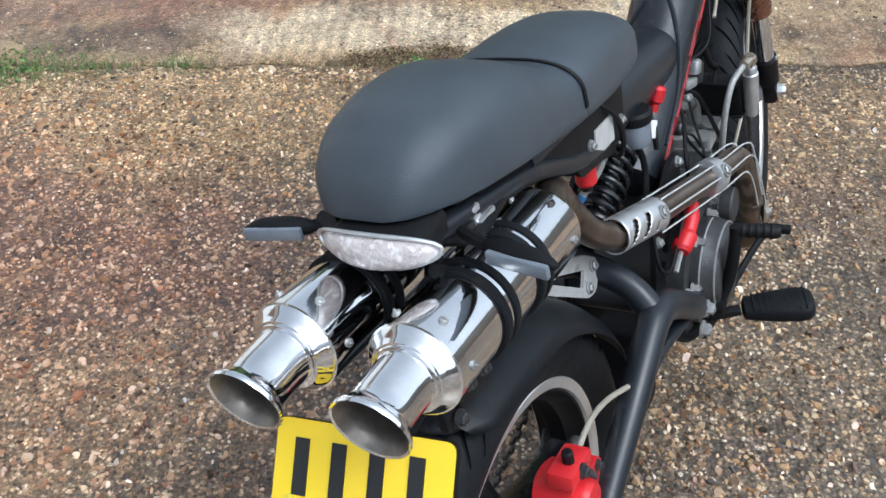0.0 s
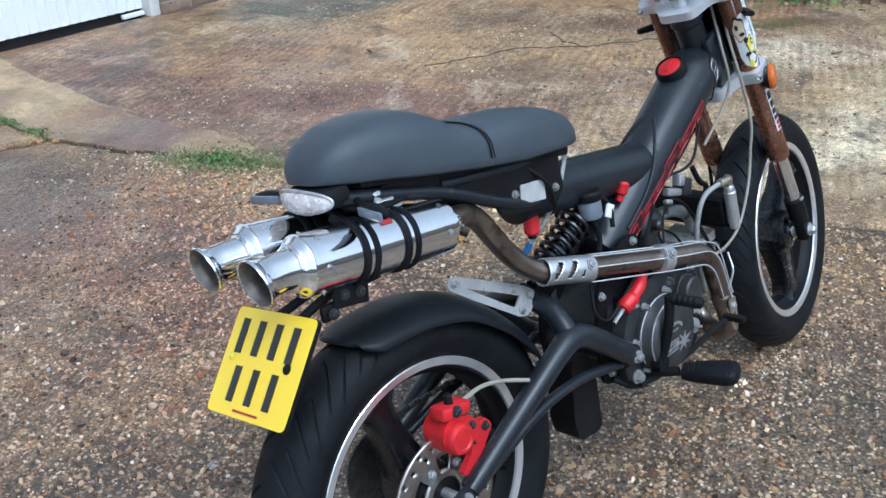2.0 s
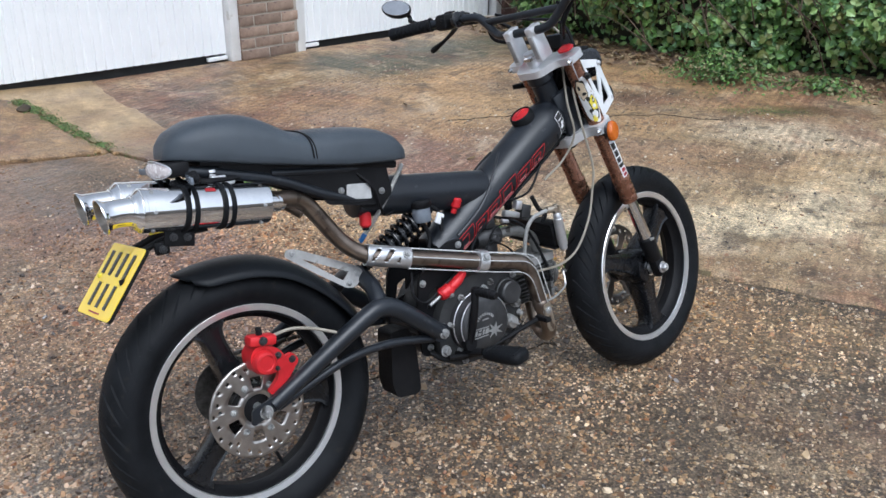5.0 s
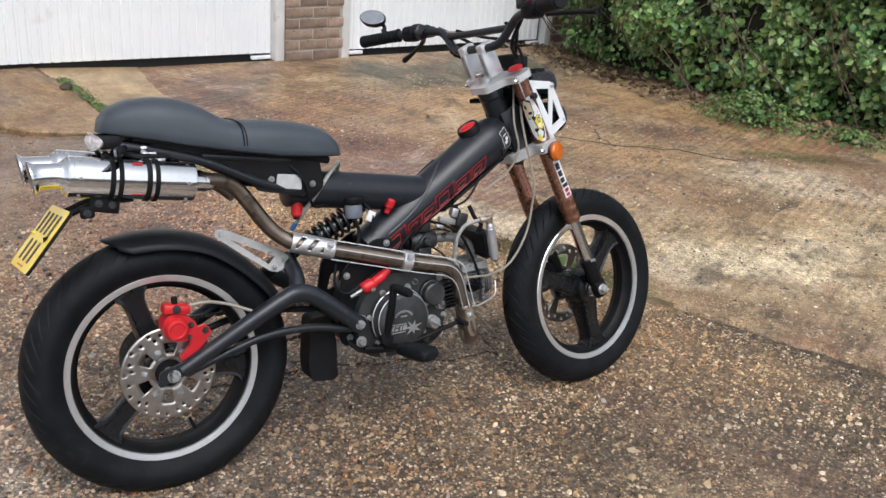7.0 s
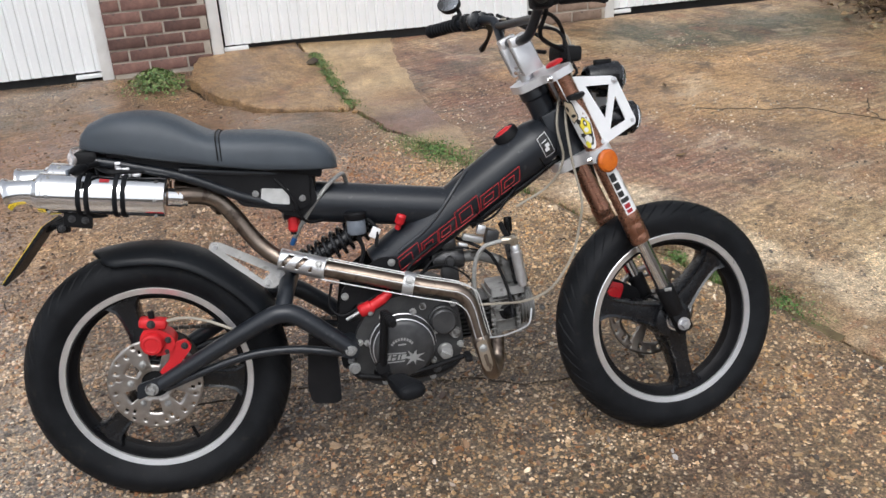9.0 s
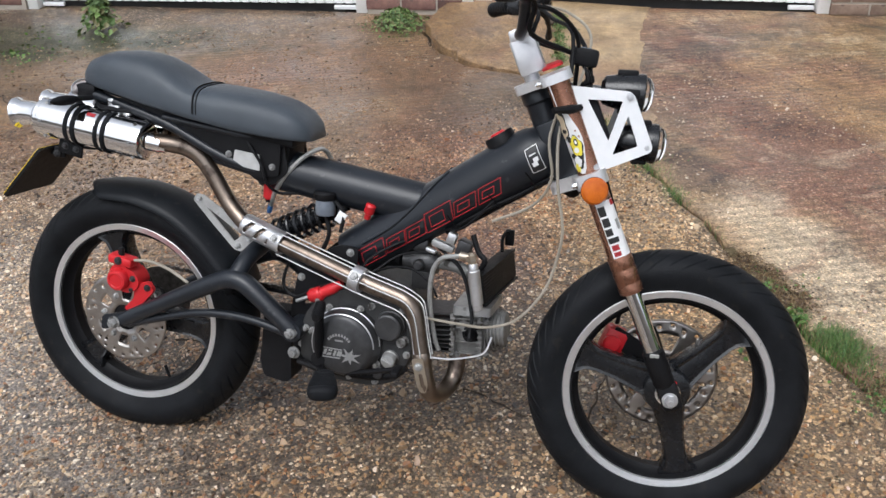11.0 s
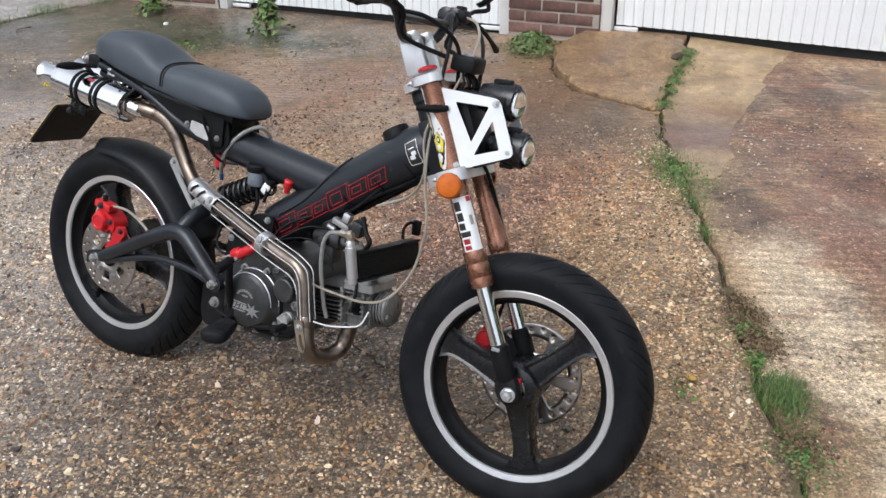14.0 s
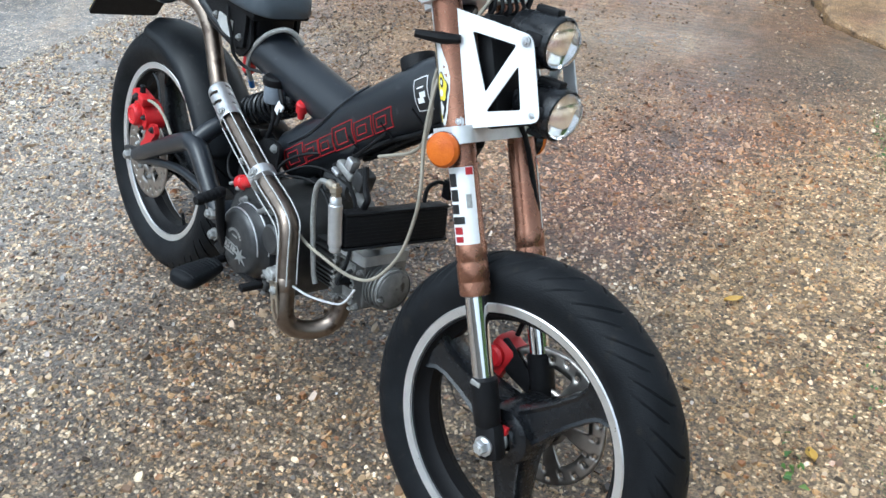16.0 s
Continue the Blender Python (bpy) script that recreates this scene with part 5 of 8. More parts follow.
for s in (-1, 1):
    bm = bmesh.new()
    tube(bm, [(0.03, s * 0.105, 0.0), (0.1, s * 0.104, 0.022), (0.19, s * 0.102, 0.046), (0.26, s * 0.101, 0.054), (0.34, s * 0.101, 0.05), (0.435, s * 0.108, 0.032)], 0.0095, 10, 5)
    part("brace_tube", bm, SATIN_BLACK, swing)
    bm = bmesh.new()
    tube(bm, [(0.305, s * 0.112, 0.142), (0.316, s * 0.07, 0.18), (0.325, 0, 0.2)], [0.02, 0.019, 0.021], 14, 5)
    part("cross_tube", bm, SATIN_BLACK, swing)
    bm = bmesh.new()
    plate(bm, rounded([(-0.035, -0.018), (0.06, 0.012), (0.06, 0.04), (-0.03, 0.018)], 0.01), [], lambda u, v, w, s=s: Vector((u, s * (0.112 + w), v)), 0.006)
    part("axle_plate", bm, SATIN_BLACK, swing)
    bolt(swing, (0, s * 0.118, 0.004), (0, s, 0), 0.011, 0.014)
    bolt(swing, (0.447, s * 0.138, 0.046), (0, s, 0), 0.009, 0.01)
bm = bmesh.new()
turned(bm, [(0, 0.022), (0.26, 0.022)], (0.447, -0.13, 0.046), (0.447, 0.13, 0.046), 20)
part("pivot_tube", bm, SATIN_BLACK, swing)
bm = bmesh.new()
turned(bm, [(0, 0.009), (0.232, 0.009)], (0, -0.116, 0.004), (0, 0.116, 0.004), 14)
part("axle", bm, BRUSHED, swing)

# ---- rear brake caliper ----
turn = Matrix.Rotation(radians(32), 3, "Y")
bm = bmesh.new()
plate(bm, rounded([(-0.008, 0.088), (-0.012, 0.122), (0.002, 0.142), (0.028, 0.141), (0.056, 0.124), (0.066, 0.104), (0.054, 0.082), (0.028, 0.075)], 0.014), [], lambda u, v, w: Vector((u, -0.062 - w, v)), 0.046)
caliper = part("brake_caliper", bm, RED, bike, "bright red rear brake caliper")
bm = bmesh.new()
turned(bm, [(0, 0.026), (0.01, 0.026), (0.014, 0.0245), (0.018, 0.022), (0.019, 0.017), (0.017, 0.015)], (0.016, -0.106, 0.108), (0.016, -0.13, 0.108), 28)
part("piston_cover", bm, RED, caliper)
bm = bmesh.new()
block(bm, (0.022, -0.098, 0.152), (0.06, 0.034, 0.022), Matrix.Rotation(radians(10), 3, "Y"), 0.006)
part("caliper_ear", bm, RED, caliper)
bm = bmesh.new()
plate(bm, rounded([(0.05, 0.098), (0.085, 0.106), (0.098, 0.086), (0.07, 0.055), (0.03, 0.028), (0.018, 0.036), (0.045, 0.062)], 0.008), [], lambda u, v, w: Vector((u, -0.09 - w, v)), 0.012)
part("caliper_bracket", bm, RED, caliper)
for p, r in (((0.02, -0.115, 0.153), 0.007), ((0.05, -0.108, 0.112), 0.0055), ((0.082, -0.102, 0.092), 0.006), ((0.044, -0.108, 0.085), 0.004)):
    bolt(caliper, p, (0, -1, 0), r, 0.007, DARK_CASTING)
bm = bmesh.new()
turned(bm, [(0, 0.007), (0.016, 0.007), (0.018, 0.005)], (0.02, -0.1, 0.162), (0.02, -0.1, 0.19), 8)
part("bleed_nipple", bm, MATT_BLACK, caliper)
bm = bmesh.new()
tube(bm, [(0.035, -0.1, 0.152), (0.09, -0.098, 0.155), (0.14, -0.1, 0.142), (0.19, -0.108, 0.12)], 0.0036, 8)
part("brake_hose", bm, BEIGE, caliper)

# ---- rear mudguard with its bracket ----
bm = bmesh.new()
rows = []
spine = [(-0.104, 0.306), (-0.06, 0.313), (-0.009, 0.316), (0.054, 0.311), (0.126, 0.289), (0.19, 0.247), (0.24, 0.2), (0.28, 0.148), (0.3, 0.1)]
for i, p in enumerate(smooth_path([(x, 0, z) for x, z in spine], 4)):
    f = i / 32
    rad = Vector((p.x, 0, p.z)).normalized()
    row = []
    for k in range(13):
        s = -1 + k / 6
        drop = 0.034 * abs(s) ** 2.6 * min(1.0, 0.35 + i / 7)
        wdt = (0.064 + 0.016 * math.sin(min(1, f * 1.8 + 0.1) * math.pi * 0.5)) * math.sqrt(0.35 + 0.65 * min(1, i / 4))
        row.append(bm.verts.new(p - rad * drop + Vector((0, s * wdt, 0)) + (Vector((0.015 * abs(s) ** 2, 0, 0)) if i < 2 else Vector())))
    rows.append(row)
bridge(bm, rows, False, False)
guard = part("mudguard", bm, GUARD_BLACK, bike, "satin black hugger mudguard over the rear tyre", None, 60)
sol = guard.modifiers.new("thickness", "SOLIDIFY")
sol.thickness, sol.offset = 0.003, -1
bm = bmesh.new()
plate(bm, rounded([(0.148, 0.283), (0.156, 0.297), (0.176, 0.295), (0.3, 0.232), (0.318, 0.216), (0.312, 0.2), (0.288, 0.184), (0.268, 0.187), (0.2, 0.24)], 0.006),
      [rounded([(0.184, 0.271), (0.284, 0.22), (0.266, 0.204)], 0.003)],
      lambda u, v, w: Vector((u, -0.01 - 0.07 * (u - 0.16) + 0.3 * (v - 0.24) - w, v)), 0.004)
brk = part("bracket", bm, DULL_ALLOY, guard, "brushed aluminium mudguard bracket with a slot")
for u, v in ((0.165, 0.287), (0.304, 0.213), (0.278, 0.197)):
    bolt(brk, (u, -0.014 - 0.07 * (u - 0.16) + 0.3 * (v - 0.24), v), (0, -1, 0.3), 0.0065, 0.006)
for p0, p1, r in (((0.304, 0.02, 0.213), (0.304, -0.018, 0.213), 0.006), ((0.165, 0.015, 0.287), (0.165, -0.008, 0.287), 0.005)):
    bm = bmesh.new()
    tube(bm, [p0, p1], r, 8)
    part("bracket_spacer", bm, BRUSHED, guard)

# ---- frame ----
T0, T1 = Vector((0.535, 0, 0.195)), Vector((0.978, 0, 0.487))
TD = (T1 - T0).normalized()
TU = Vector((0, 1, 0)).cross(TD) * -1
TL = (T1 - T0).length
bm = bmesh.new()
turned(bm, [(0, 0.046), (0.004, 0.052), (0.06, 0.0535), (0.3, 0.0565), (0.45, 0.0582), (0.468, 0.0572), (0.484, 0.0535), (0.5, 0.0475), (0.515, 0.0395), (TL, 0.033)], T0, T1, 48)
frame_tube = part("frame_tube", bm, SATIN_BLACK, bike, "satin black oversized frame tube holding the fuel")


def on_tube(d, ang, lift=0.0):
    """A point of the frame tube's skin: d metres along, ang degrees round from its right side upwards."""
    r = float(np.interp(d, (0.06, 0.3, 0.45, 0.468, 0.484, 0.5, 0.515, TL), (0.0535, 0.0565, 0.0582, 0.0572, 0.0535, 0.0475, 0.0395, 0.033))) + lift
    return T0 + TD * d + Vector((0, -1, 0)) * (math.cos(radians(ang)) * r) + TU * (math.sin(radians(ang)) * r)


bm = bmesh.new()
S0, S1 = Vector((0.33, 0, 0.379)), Vector((0.70, 0, 0.325))
turned(bm, [(0, 0.04), (0.004, 0.0465), (0.2, 0.0465), ((S1 - S0).length, 0.0465)], S0, S1, 40)
part("backbone_tube", bm, SATIN_BLACK, bike, "satin black rear frame tube under the seat")
bm = bmesh.new()
for s in (-1, 1):
    pts = [on_tube(0.06 + 0.24 * t, 88 - s * (12 + 62 * math.sin(min(1, (1 - t) * 1.25 + 0.02) * math.pi / 2)), 0.001) for t in (i / 14 for i in range(15))]
    tube(bm, pts, 0.0035, 6, 3)
part("weld_bead", bm, SATIN_BLACK, frame_tube)
bm = bmesh.new()
turned(bm, [(0, 0.031), (0.01, 0.034), (0.025, 0.034), (0.03, 0.03), (0.14, 0.03), (0.145, 0.034), (0.165, 0.034), (0.172, 0.03)], HEAD + AX * -0.19, HEAD, 32)
part("head_tube", bm, SATIN_BLACK, frame_tube)
bm = bmesh.new()
for s in (-1, 1):
    block(bm, T1 + Vector((0.008, s * 0.033, -0.014)), (0.062, 0.016, 0.125), Matrix.Rotation(-RAKE, 3, "Y"), 0.005)
part("head_gusset", bm, SATIN_BLACK, frame_tube)
# filler cap
cp = T0 + TD * 0.425 + TU * 0.05
bm = bmesh.new()
turned(bm, [(0, 0.032), (0.018, 0.031), (0.022, 0.029), (0.022, 0.026), (0.017, 0.0255)], cp, cp + TU, 32)
cap = part("filler_cap", bm, MATT_BLACK, frame_tube)
bm = bmesh.new()
turned(bm, [(0.0, 0.025), (0.003, 0.0245), (0.005, 0.021)], cp + TU * 0.017, cp + TU, 32)
block(bm, cp + TU * 0.023, (0.03, 0.008, 0.006), Matrix.Rotation(math.atan2(-TD.z, TD.x), 3, "Y"), 0.002)
part("cap_cover", bm, RED, cap, "red keyed filler cap cover")
# red outlined emblem on the right side of the tube, as angular plain shapes
EMBLEM = [(0.022, 0.088, 1), (0.098, 0.058, 0), (0.148, 0.062, 0), (0.2, 0.082, 1), (0.27, 0.066, 0), (0.33, 0.066, 0)]
for d0, wd, tall in EMBLEM:
    lo, hi = (-38, 4) if tall else (-36, -4)
    bm = bmesh.new()
    sk, top = 0.018, d0 + wd * 0.8
    shapes = [[(d0, lo), (top, lo), (top + sk, hi), (d0 + sk, hi)], [(d0 + wd * 0.2, lo + 9), (top - wd * 0.18, lo + 9), (top - wd * 0.18 + sk * 0.5, hi - 9), (d0 + wd * 0.2 + sk * 0.5, hi - 9)]]
    for ring in shapes:
        for (da, aa), (db, ab) in zip(ring, ring[1:] + ring[:1]):
            tube(bm, [on_tube(da + (db - da) * i / 4, aa + (ab - aa) * i / 4, 0.0004) for i in range(5)], 0.0011, 5, 2)
    part("emblem_shape", bm, RED_INK, frame_tube, "red outlined angular emblem shape")
# information sticker on the rounded nose of the tube
def nose_patch(f0, f1, u0, u1, lift):
    g = bmesh.new()
    vs = [[g.verts.new(on_tube(0.468 - 0.008 * (1 - f) + 0.03 * u, -32 - 10 * u + (54 + 16 * u) * f, lift)) for u in (u0 + (u1 - u0) * i / 6 for i in range(7))] for f in (f0 + (f1 - f0) * j / 6 for j in range(7))]
    for j in range(6):
        for i in range(6):
            g.faces.new((vs[j][i], vs[j][i + 1], vs[j + 1][i + 1], vs[j + 1][i]))
    return g


lab = part("label_plate", nose_patch(0, 1, 0, 1, 0.0012), BLACK_INK, frame_tube, "small black information sticker with white bars")
for f0, f1, u0, u1 in ((0.06, 0.085, 0.06, 0.94), (0.915, 0.94, 0.06, 0.94), (0.085, 0.915, 0.06, 0.1), (0.085, 0.915, 0.9, 0.94), (0.28, 0.42, 0.25, 0.62), (0.42, 0.56, 0.4, 0.76), (0.66, 0.7, 0.25, 0.7)):
    part("label_bar", nose_patch(f0, f1, u0, u1, 0.002), STICKER, lab)
# engine plates below the tube
for s in (-1, 1):
    bm = bmesh.new()
    plate(bm, rounded([(0.475, 0.2), (0.53, 0.236), (0.578, 0.234), (0.572, 0.17), (0.515, 0.12), (0.5, 0.02), (0.49, -0.03), (0.425, -0.02), (0.42, 0.07), (0.44, 0.17)], 0.014), [rounded([(0.45, 0.09), (0.485, 0.1), (0.49, 0.14), (0.462, 0.13)], 0.008)], lambda u, v, w, s=s: Vector((u, s * (0.064 + w), v)), 0.008)
    pl = part("engine_plate", bm, MATT_BLACK, frame_tube)
    for p in ((0.56, 0.223), (0.447, 0.155), (0.447, -0.002)):
        bolt(pl, (p[0], s * 0.073, p[1]), (0, s, 0), 0.0065, 0.007, CASTING)
# seat rails
for s in (-1, 1):
    bm = bmesh.new()
    tube(bm, [(-0.06, s * 0.055, 0.515), (0.02, s * 0.06, 0.496), (0.13, s * 0.06, 0.462), (0.25, s * 0.058, 0.405), (0.36, s * 0.05, 0.37)], 0.0115, 10, 5)
    rail = part("seat_rail", bm, SATIN_BLACK, bike)
    bm = bmesh.new()
    tube(bm, [(0.12, s * 0.06, 0.478), (0.25, s * 0.058, 0.46), (0.40, s * 0.05, 0.44)], 0.009, 10, 4)
    part("upper_rail", bm, SATIN_BLACK, rail)
    bm = bmesh.new()
    plate(bm, rounded([(0.285, 0.42), (0.30, 0.455), (0.40, 0.452), (0.41, 0.38), (0.37, 0.345), (0.325, 0.36)], 0.012), [rounded([(0.328, 0.395), (0.362, 0.392), (0.364, 0.42), (0.332, 0.425)], 0.005)], lambda u, v, w, s=s: Vector((u, s * (0.049 + w), v)), 0.006)
    part("rail_plate", bm, MATT_BLACK, rail)
    bolt(rail, (0.276, s * 0.064, 0.41), (0, s, 0), 0.0055, 0.006)
    bolt(rail, (0.377, s * 0.064, 0.39), (0, s, 0), 0.0055, 0.006)
    bm = bmesh.new()
    plate(bm, rounded([(0.285, 0.389), (0.348, 0.379), (0.349, 0.414), (0.291, 0.421)], 0.003), [], lambda u, v, w, s=s: Vector((u, s * (0.0635 + w), v)), 0.002)
    part("spacer_plate", bm, PALE_ALLOY, rail, "pale alloy spacer plate")
    bm = bmesh.new()
    plate(bm, rounded([(0.007, 0.512), (0.06, 0.483), (0.14, 0.446), (0.222, 0.418), (0.242, 0.386), (0.349, 0.363), (0.392, 0.372), (0.398, 0.452), (0.3, 0.47), (0.123, 0.507)], 0.008), [], lambda u, v, w, s=s: Vector((u, s * (0.057 + w), v)), 0.006)
    part("side_panel", bm, MATT_BLACK, rail)
bm = bmesh.new()
block(bm, (0.2, 0, 0.485), (0.46, 0.13, 0.018), Matrix.Rotation(radians(11), 3, "Y"), 0.006)
block(bm, (0.36, 0, 0.43), (0.1, 0.085, 0.06), Matrix.Rotation(radians(6), 3, "Y"), 0.008)
part("seat_base", bm, MATT_BLACK, bike)

# ---- seat ----
TOP = [(-0.102, 0.548), (-0.094, 0.572), (-0.074, 0.592), (-0.03, 0.607), (0.025, 0.611), (0.08, 0.606), (0.12, 0.592), (0.155, 0.571), (0.185, 0.552), (0.205, 0.55), (0.212, 0.5465), (0.22, 0.549), (0.28, 0.545), (0.34, 0.538), (0.398, 0.526), (0.435, 0.508), (0.458, 0.485), (0.466, 0.465)]
BOT = [(-0.102, 0.541), (-0.07, 0.535), (0.0, 0.522), (0.1, 0.5), (0.2, 0.48), (0.3, 0.462), (0.4, 0.452), (0.466, 0.448)]
WID = [(-0.102, 0.024), (-0.096, 0.04), (-0.08, 0.055), (-0.045, 0.07), (0.0, 0.0795), (0.06, 0.0835), (0.12, 0.0845), (0.18, 0.086), (0.206, 0.0865), (0.212, 0.0845), (0.22, 0.0865), (0.3, 0.085), (0.38, 0.08), (0.43, 0.071), (0.455, 0.057), (0.466, 0.04)]
SEAT_Y = -0.007


def seat_x(x):
    """The seat's own length, short behind the hump and at the nose."""
    return 0.1 + (x - 0.1) * 0.925 if x < 0.1 else x if x < 0.35 else 0.35 + (x - 0.35) * 0.955


def along(table, x):
    return float(np.interp(x, [p[0] for p in table], [p[1] for p in table]))


xs = [-0.102, -0.099, -0.094, -0.086, -0.075, -0.06, -0.045, -0.03, -0.01, 0.01, 0.03, 0.05, 0.07, 0.09, 0.11, 0.13, 0.15, 0.17, 0.19, 0.203, 0.208, 0.212, 0.216, 0.222, 0.24, 0.27, 0.3, 0.33, 0.36, 0.385, 0.405, 0.42, 0.435, 0.447, 0.456, 0.462, 0.466]
bm = bmesh.new()
rings = []
for x in xs:
    zt, zb, hw = along(TOP, x), along(BOT, x), along(WID, x)
    ring = []
    for k in range(28):
        a = 2 * math.pi * k / 28
        ca, sa = math.cos(a), math.sin(a)
        e = 0.62 if sa > 0 else 0.28
        yy = hw * math.copysign(abs(ca) ** (0.7 if sa > 0 else 0.3), ca)
        zz = zb + (zt - zb) * (0.22 + 0.78 * abs(sa) ** e if sa > 0 else 0.22 - 0.22 * abs(sa) ** e)
        ring.append(bm.verts.new((seat_x(x), yy + SEAT_Y, zz)))
    rings.append(ring)
bridge(bm, rings)
seat = part("seat", bm, VINYL, bike, "black padded vinyl seat with a raised rear hump", None, 70)
for x in (0.205, 0.2125):
    bm = bmesh.new()
    zt, zb, hw = along(TOP, x), along(BOT, x), along(WID, x)
    pts = []
    for k in range(17):
        a = math.pi * k / 16
        ca, sa = math.cos(a), math.sin(a)
        pts.append((x + 0.004 * ca * ca, SEAT_Y + (hw + 0.0005) * math.copysign(abs(ca) ** 0.7, ca), zb + (zt - zb + 0.001) * (0.22 + 0.78 * sa ** 0.62)))
    tube(bm, pts, 0.0016, 6, 2)
    part("seam", bm, MATT_BLACK, seat)

# ---- tail: lamp, indicators, number plate ----
bm = bmesh.new()
rings = []
for u in range(13):
    f = -1 + u / 6
    ww = max(0.02, math.sqrt(max(0, 1 - f * f)))
    rings.append([bm.verts.new((-0.103 - 0.013 * math.cos(2 * math.pi * k / 16) * ww + 0.014 * f * f, -0.022 - f * 0.06, 0.522 + 0.016 * math.sin(2 * math.pi * k / 16) * ww)) for k in range(16)])
bridge(bm, rings)
tail = part("tail_lamp", bm, CLEAR, bike, "clear oval tail lamp lens, misted", None, 60)
bm = bmesh.new()
block(bm, (-0.07, -0.022, 0.522), (0.05, 0.09, 0.03), None, 0.008)
part("lamp_body", bm, MATT_BLACK, tail)
bm = bmesh.new()
tube(bm, [(-0.1045 + 0.014 * math.cos(a) ** 2, -0.022 + 0.0615 * math.cos(a), 0.524 + 0.0172 * math.sin(a)) for a in (2 * math.pi * k / 32 for k in range(33))], 0.0018, 6, 1)
part("lens_rim", bm, BRUSHED, tail, "pale moulded rim of the tail lens")
for s, y0 in ((-1, -0.075), (1, 0.04)):
    bm = bmesh.new()
    tube(bm, [(-0.045, y0, 0.51), (-0.06, y0 + s * 0.03, 0.51)], 0.006, 8)
    rings = []
    for f in range(9):
        t = f / 8
        ww = math.sqrt(max(0.04, 1 - (2 * t - 1) ** 2)) 
        rings.append([bm.verts.new((-0.06 - 0.015 * t - 0.011 * math.cos(2 * math.pi * k / 10) * ww, y0 + s * (0.025 + 0.075 * t), 0.509 + 0.011 * math.sin(2 * math.pi * k / 10) * ww)) for k in range(10)])
    bridge(bm, rings)
    ind = part("indicator", bm, MATT_BLACK, bike, "slim dark indicator with a smoked lens")
    bm = bmesh.new()
    block(bm, (-0.078, y0 + s * 0.066, 0.508), (0.006, 0.06, 0.013), Matrix.Rotation(s * radians(11), 3, "Z"), 0.002)
    part("indicator_lens", bm, SMOKED, ind)
PC = Vector((-0.226, -0.024, 0.331))
PX = Vector((0.01, -0.176, 0.006)).normalized()
PY = Vector((0.098, 0.0, 0.113)).normalized()
PY = (PY - PX * PY.dot(PX)).normalized()
PZ = PX.cross(PY)


def on_plate(u, v, w):
    return PC + PX * u + PY * v + PZ * w


bm = bmesh.new()
plate(bm, rounded([(-0.089, -0.076), (0.089, -0.076), (0.089, 0.076), (-0.089, 0.076)], 0.01), [], on_plate, 0.001)
number = part("number_plate", bm, PLATE_YELLOW, bike, "yellow rear number plate with plain dark bars")
bm = bmesh.new()
plate(bm, rounded([(-0.0895, -0.0765), (0.0895, -0.0765), (0.0895, 0.0765), (-0.0895, 0.0765)], 0.01), [], lambda u, v, w: on_plate(u, v, w - 0.007), 0.0068)
part("plate_back", bm, MATT_BLACK, number, "black back of the number plate")
for u0, u1, v0, v1 in [(-0.068 + 0.0385 * i, -0.053 + 0.0385 * i, 0.01, 0.06) for i in range(4)] + [(-0.052 + 0.042 * i, -0.037 + 0.042 * i, -0.057, -0.007) for i in range(3)]:
    bm = bmesh.new()
    plate(bm, [(u0, v0), (u1, v0), (u1, v1), (u0, v1)], [], lambda u, v, w: on_plate(u, v, 0.0014 + w), 0.0008)
    part("plate_bar", bm, BLACK_INK, number)
bm = bmesh.new()
plate(bm, [(-0.028, -0.0685), (0.028, -0.0685), (0.028, -0.0655), (-0.028, -0.0655)], [], lambda u, v, w: on_plate(u, v, 0.0014 + w), 0.0008)
part("plate_bar", bm, RED_INK, number)
bolt(number, on_plate(-0.07, 0.004, 0.001), PZ, 0.0045, 0.003, YELLOW_INK)
bolt(number, on_plate(0.058, 0.004, 0.001), PZ, 0.0055, 0.004, MATT_BLACK)
bm = bmesh.new()
tube(bm, [on_plate(-0.02, 0.06, -0.006), (-0.12, -0.03, 0.4), (-0.07, -0.03, 0.41), (-0.05, -0.03, 0.44)], 0.007, 8)
tube(bm, [on_plate(0.03, 0.06, -0.006), (-0.12, -0.06, 0.395), (-0.075, -0.07, 0.4)], 0.007, 8)
block(bm, (-0.075, -0.06, 0.398), (0.07, 0.05, 0.006), None, 0.002)
block(bm, (-0.1, -0.088, 0.396), (0.06, 0.006, 0.034), Matrix.Rotation(0.2, 3, "Y"), 0.002)
block(bm, (-0.135, -0.08, 0.382), (0.03, 0.012, 0.026), None, 0.006)
hang = part("plate_bracket", bm, MATT_BLACK, number)
for x, z in ((-0.112, 0.4), (-0.085, 0.394), (-0.136, 0.381)):
    bolt(hang, (x, -0.091, z), (0, -1, 0), 0.006, 0.006, DARK_CASTING)

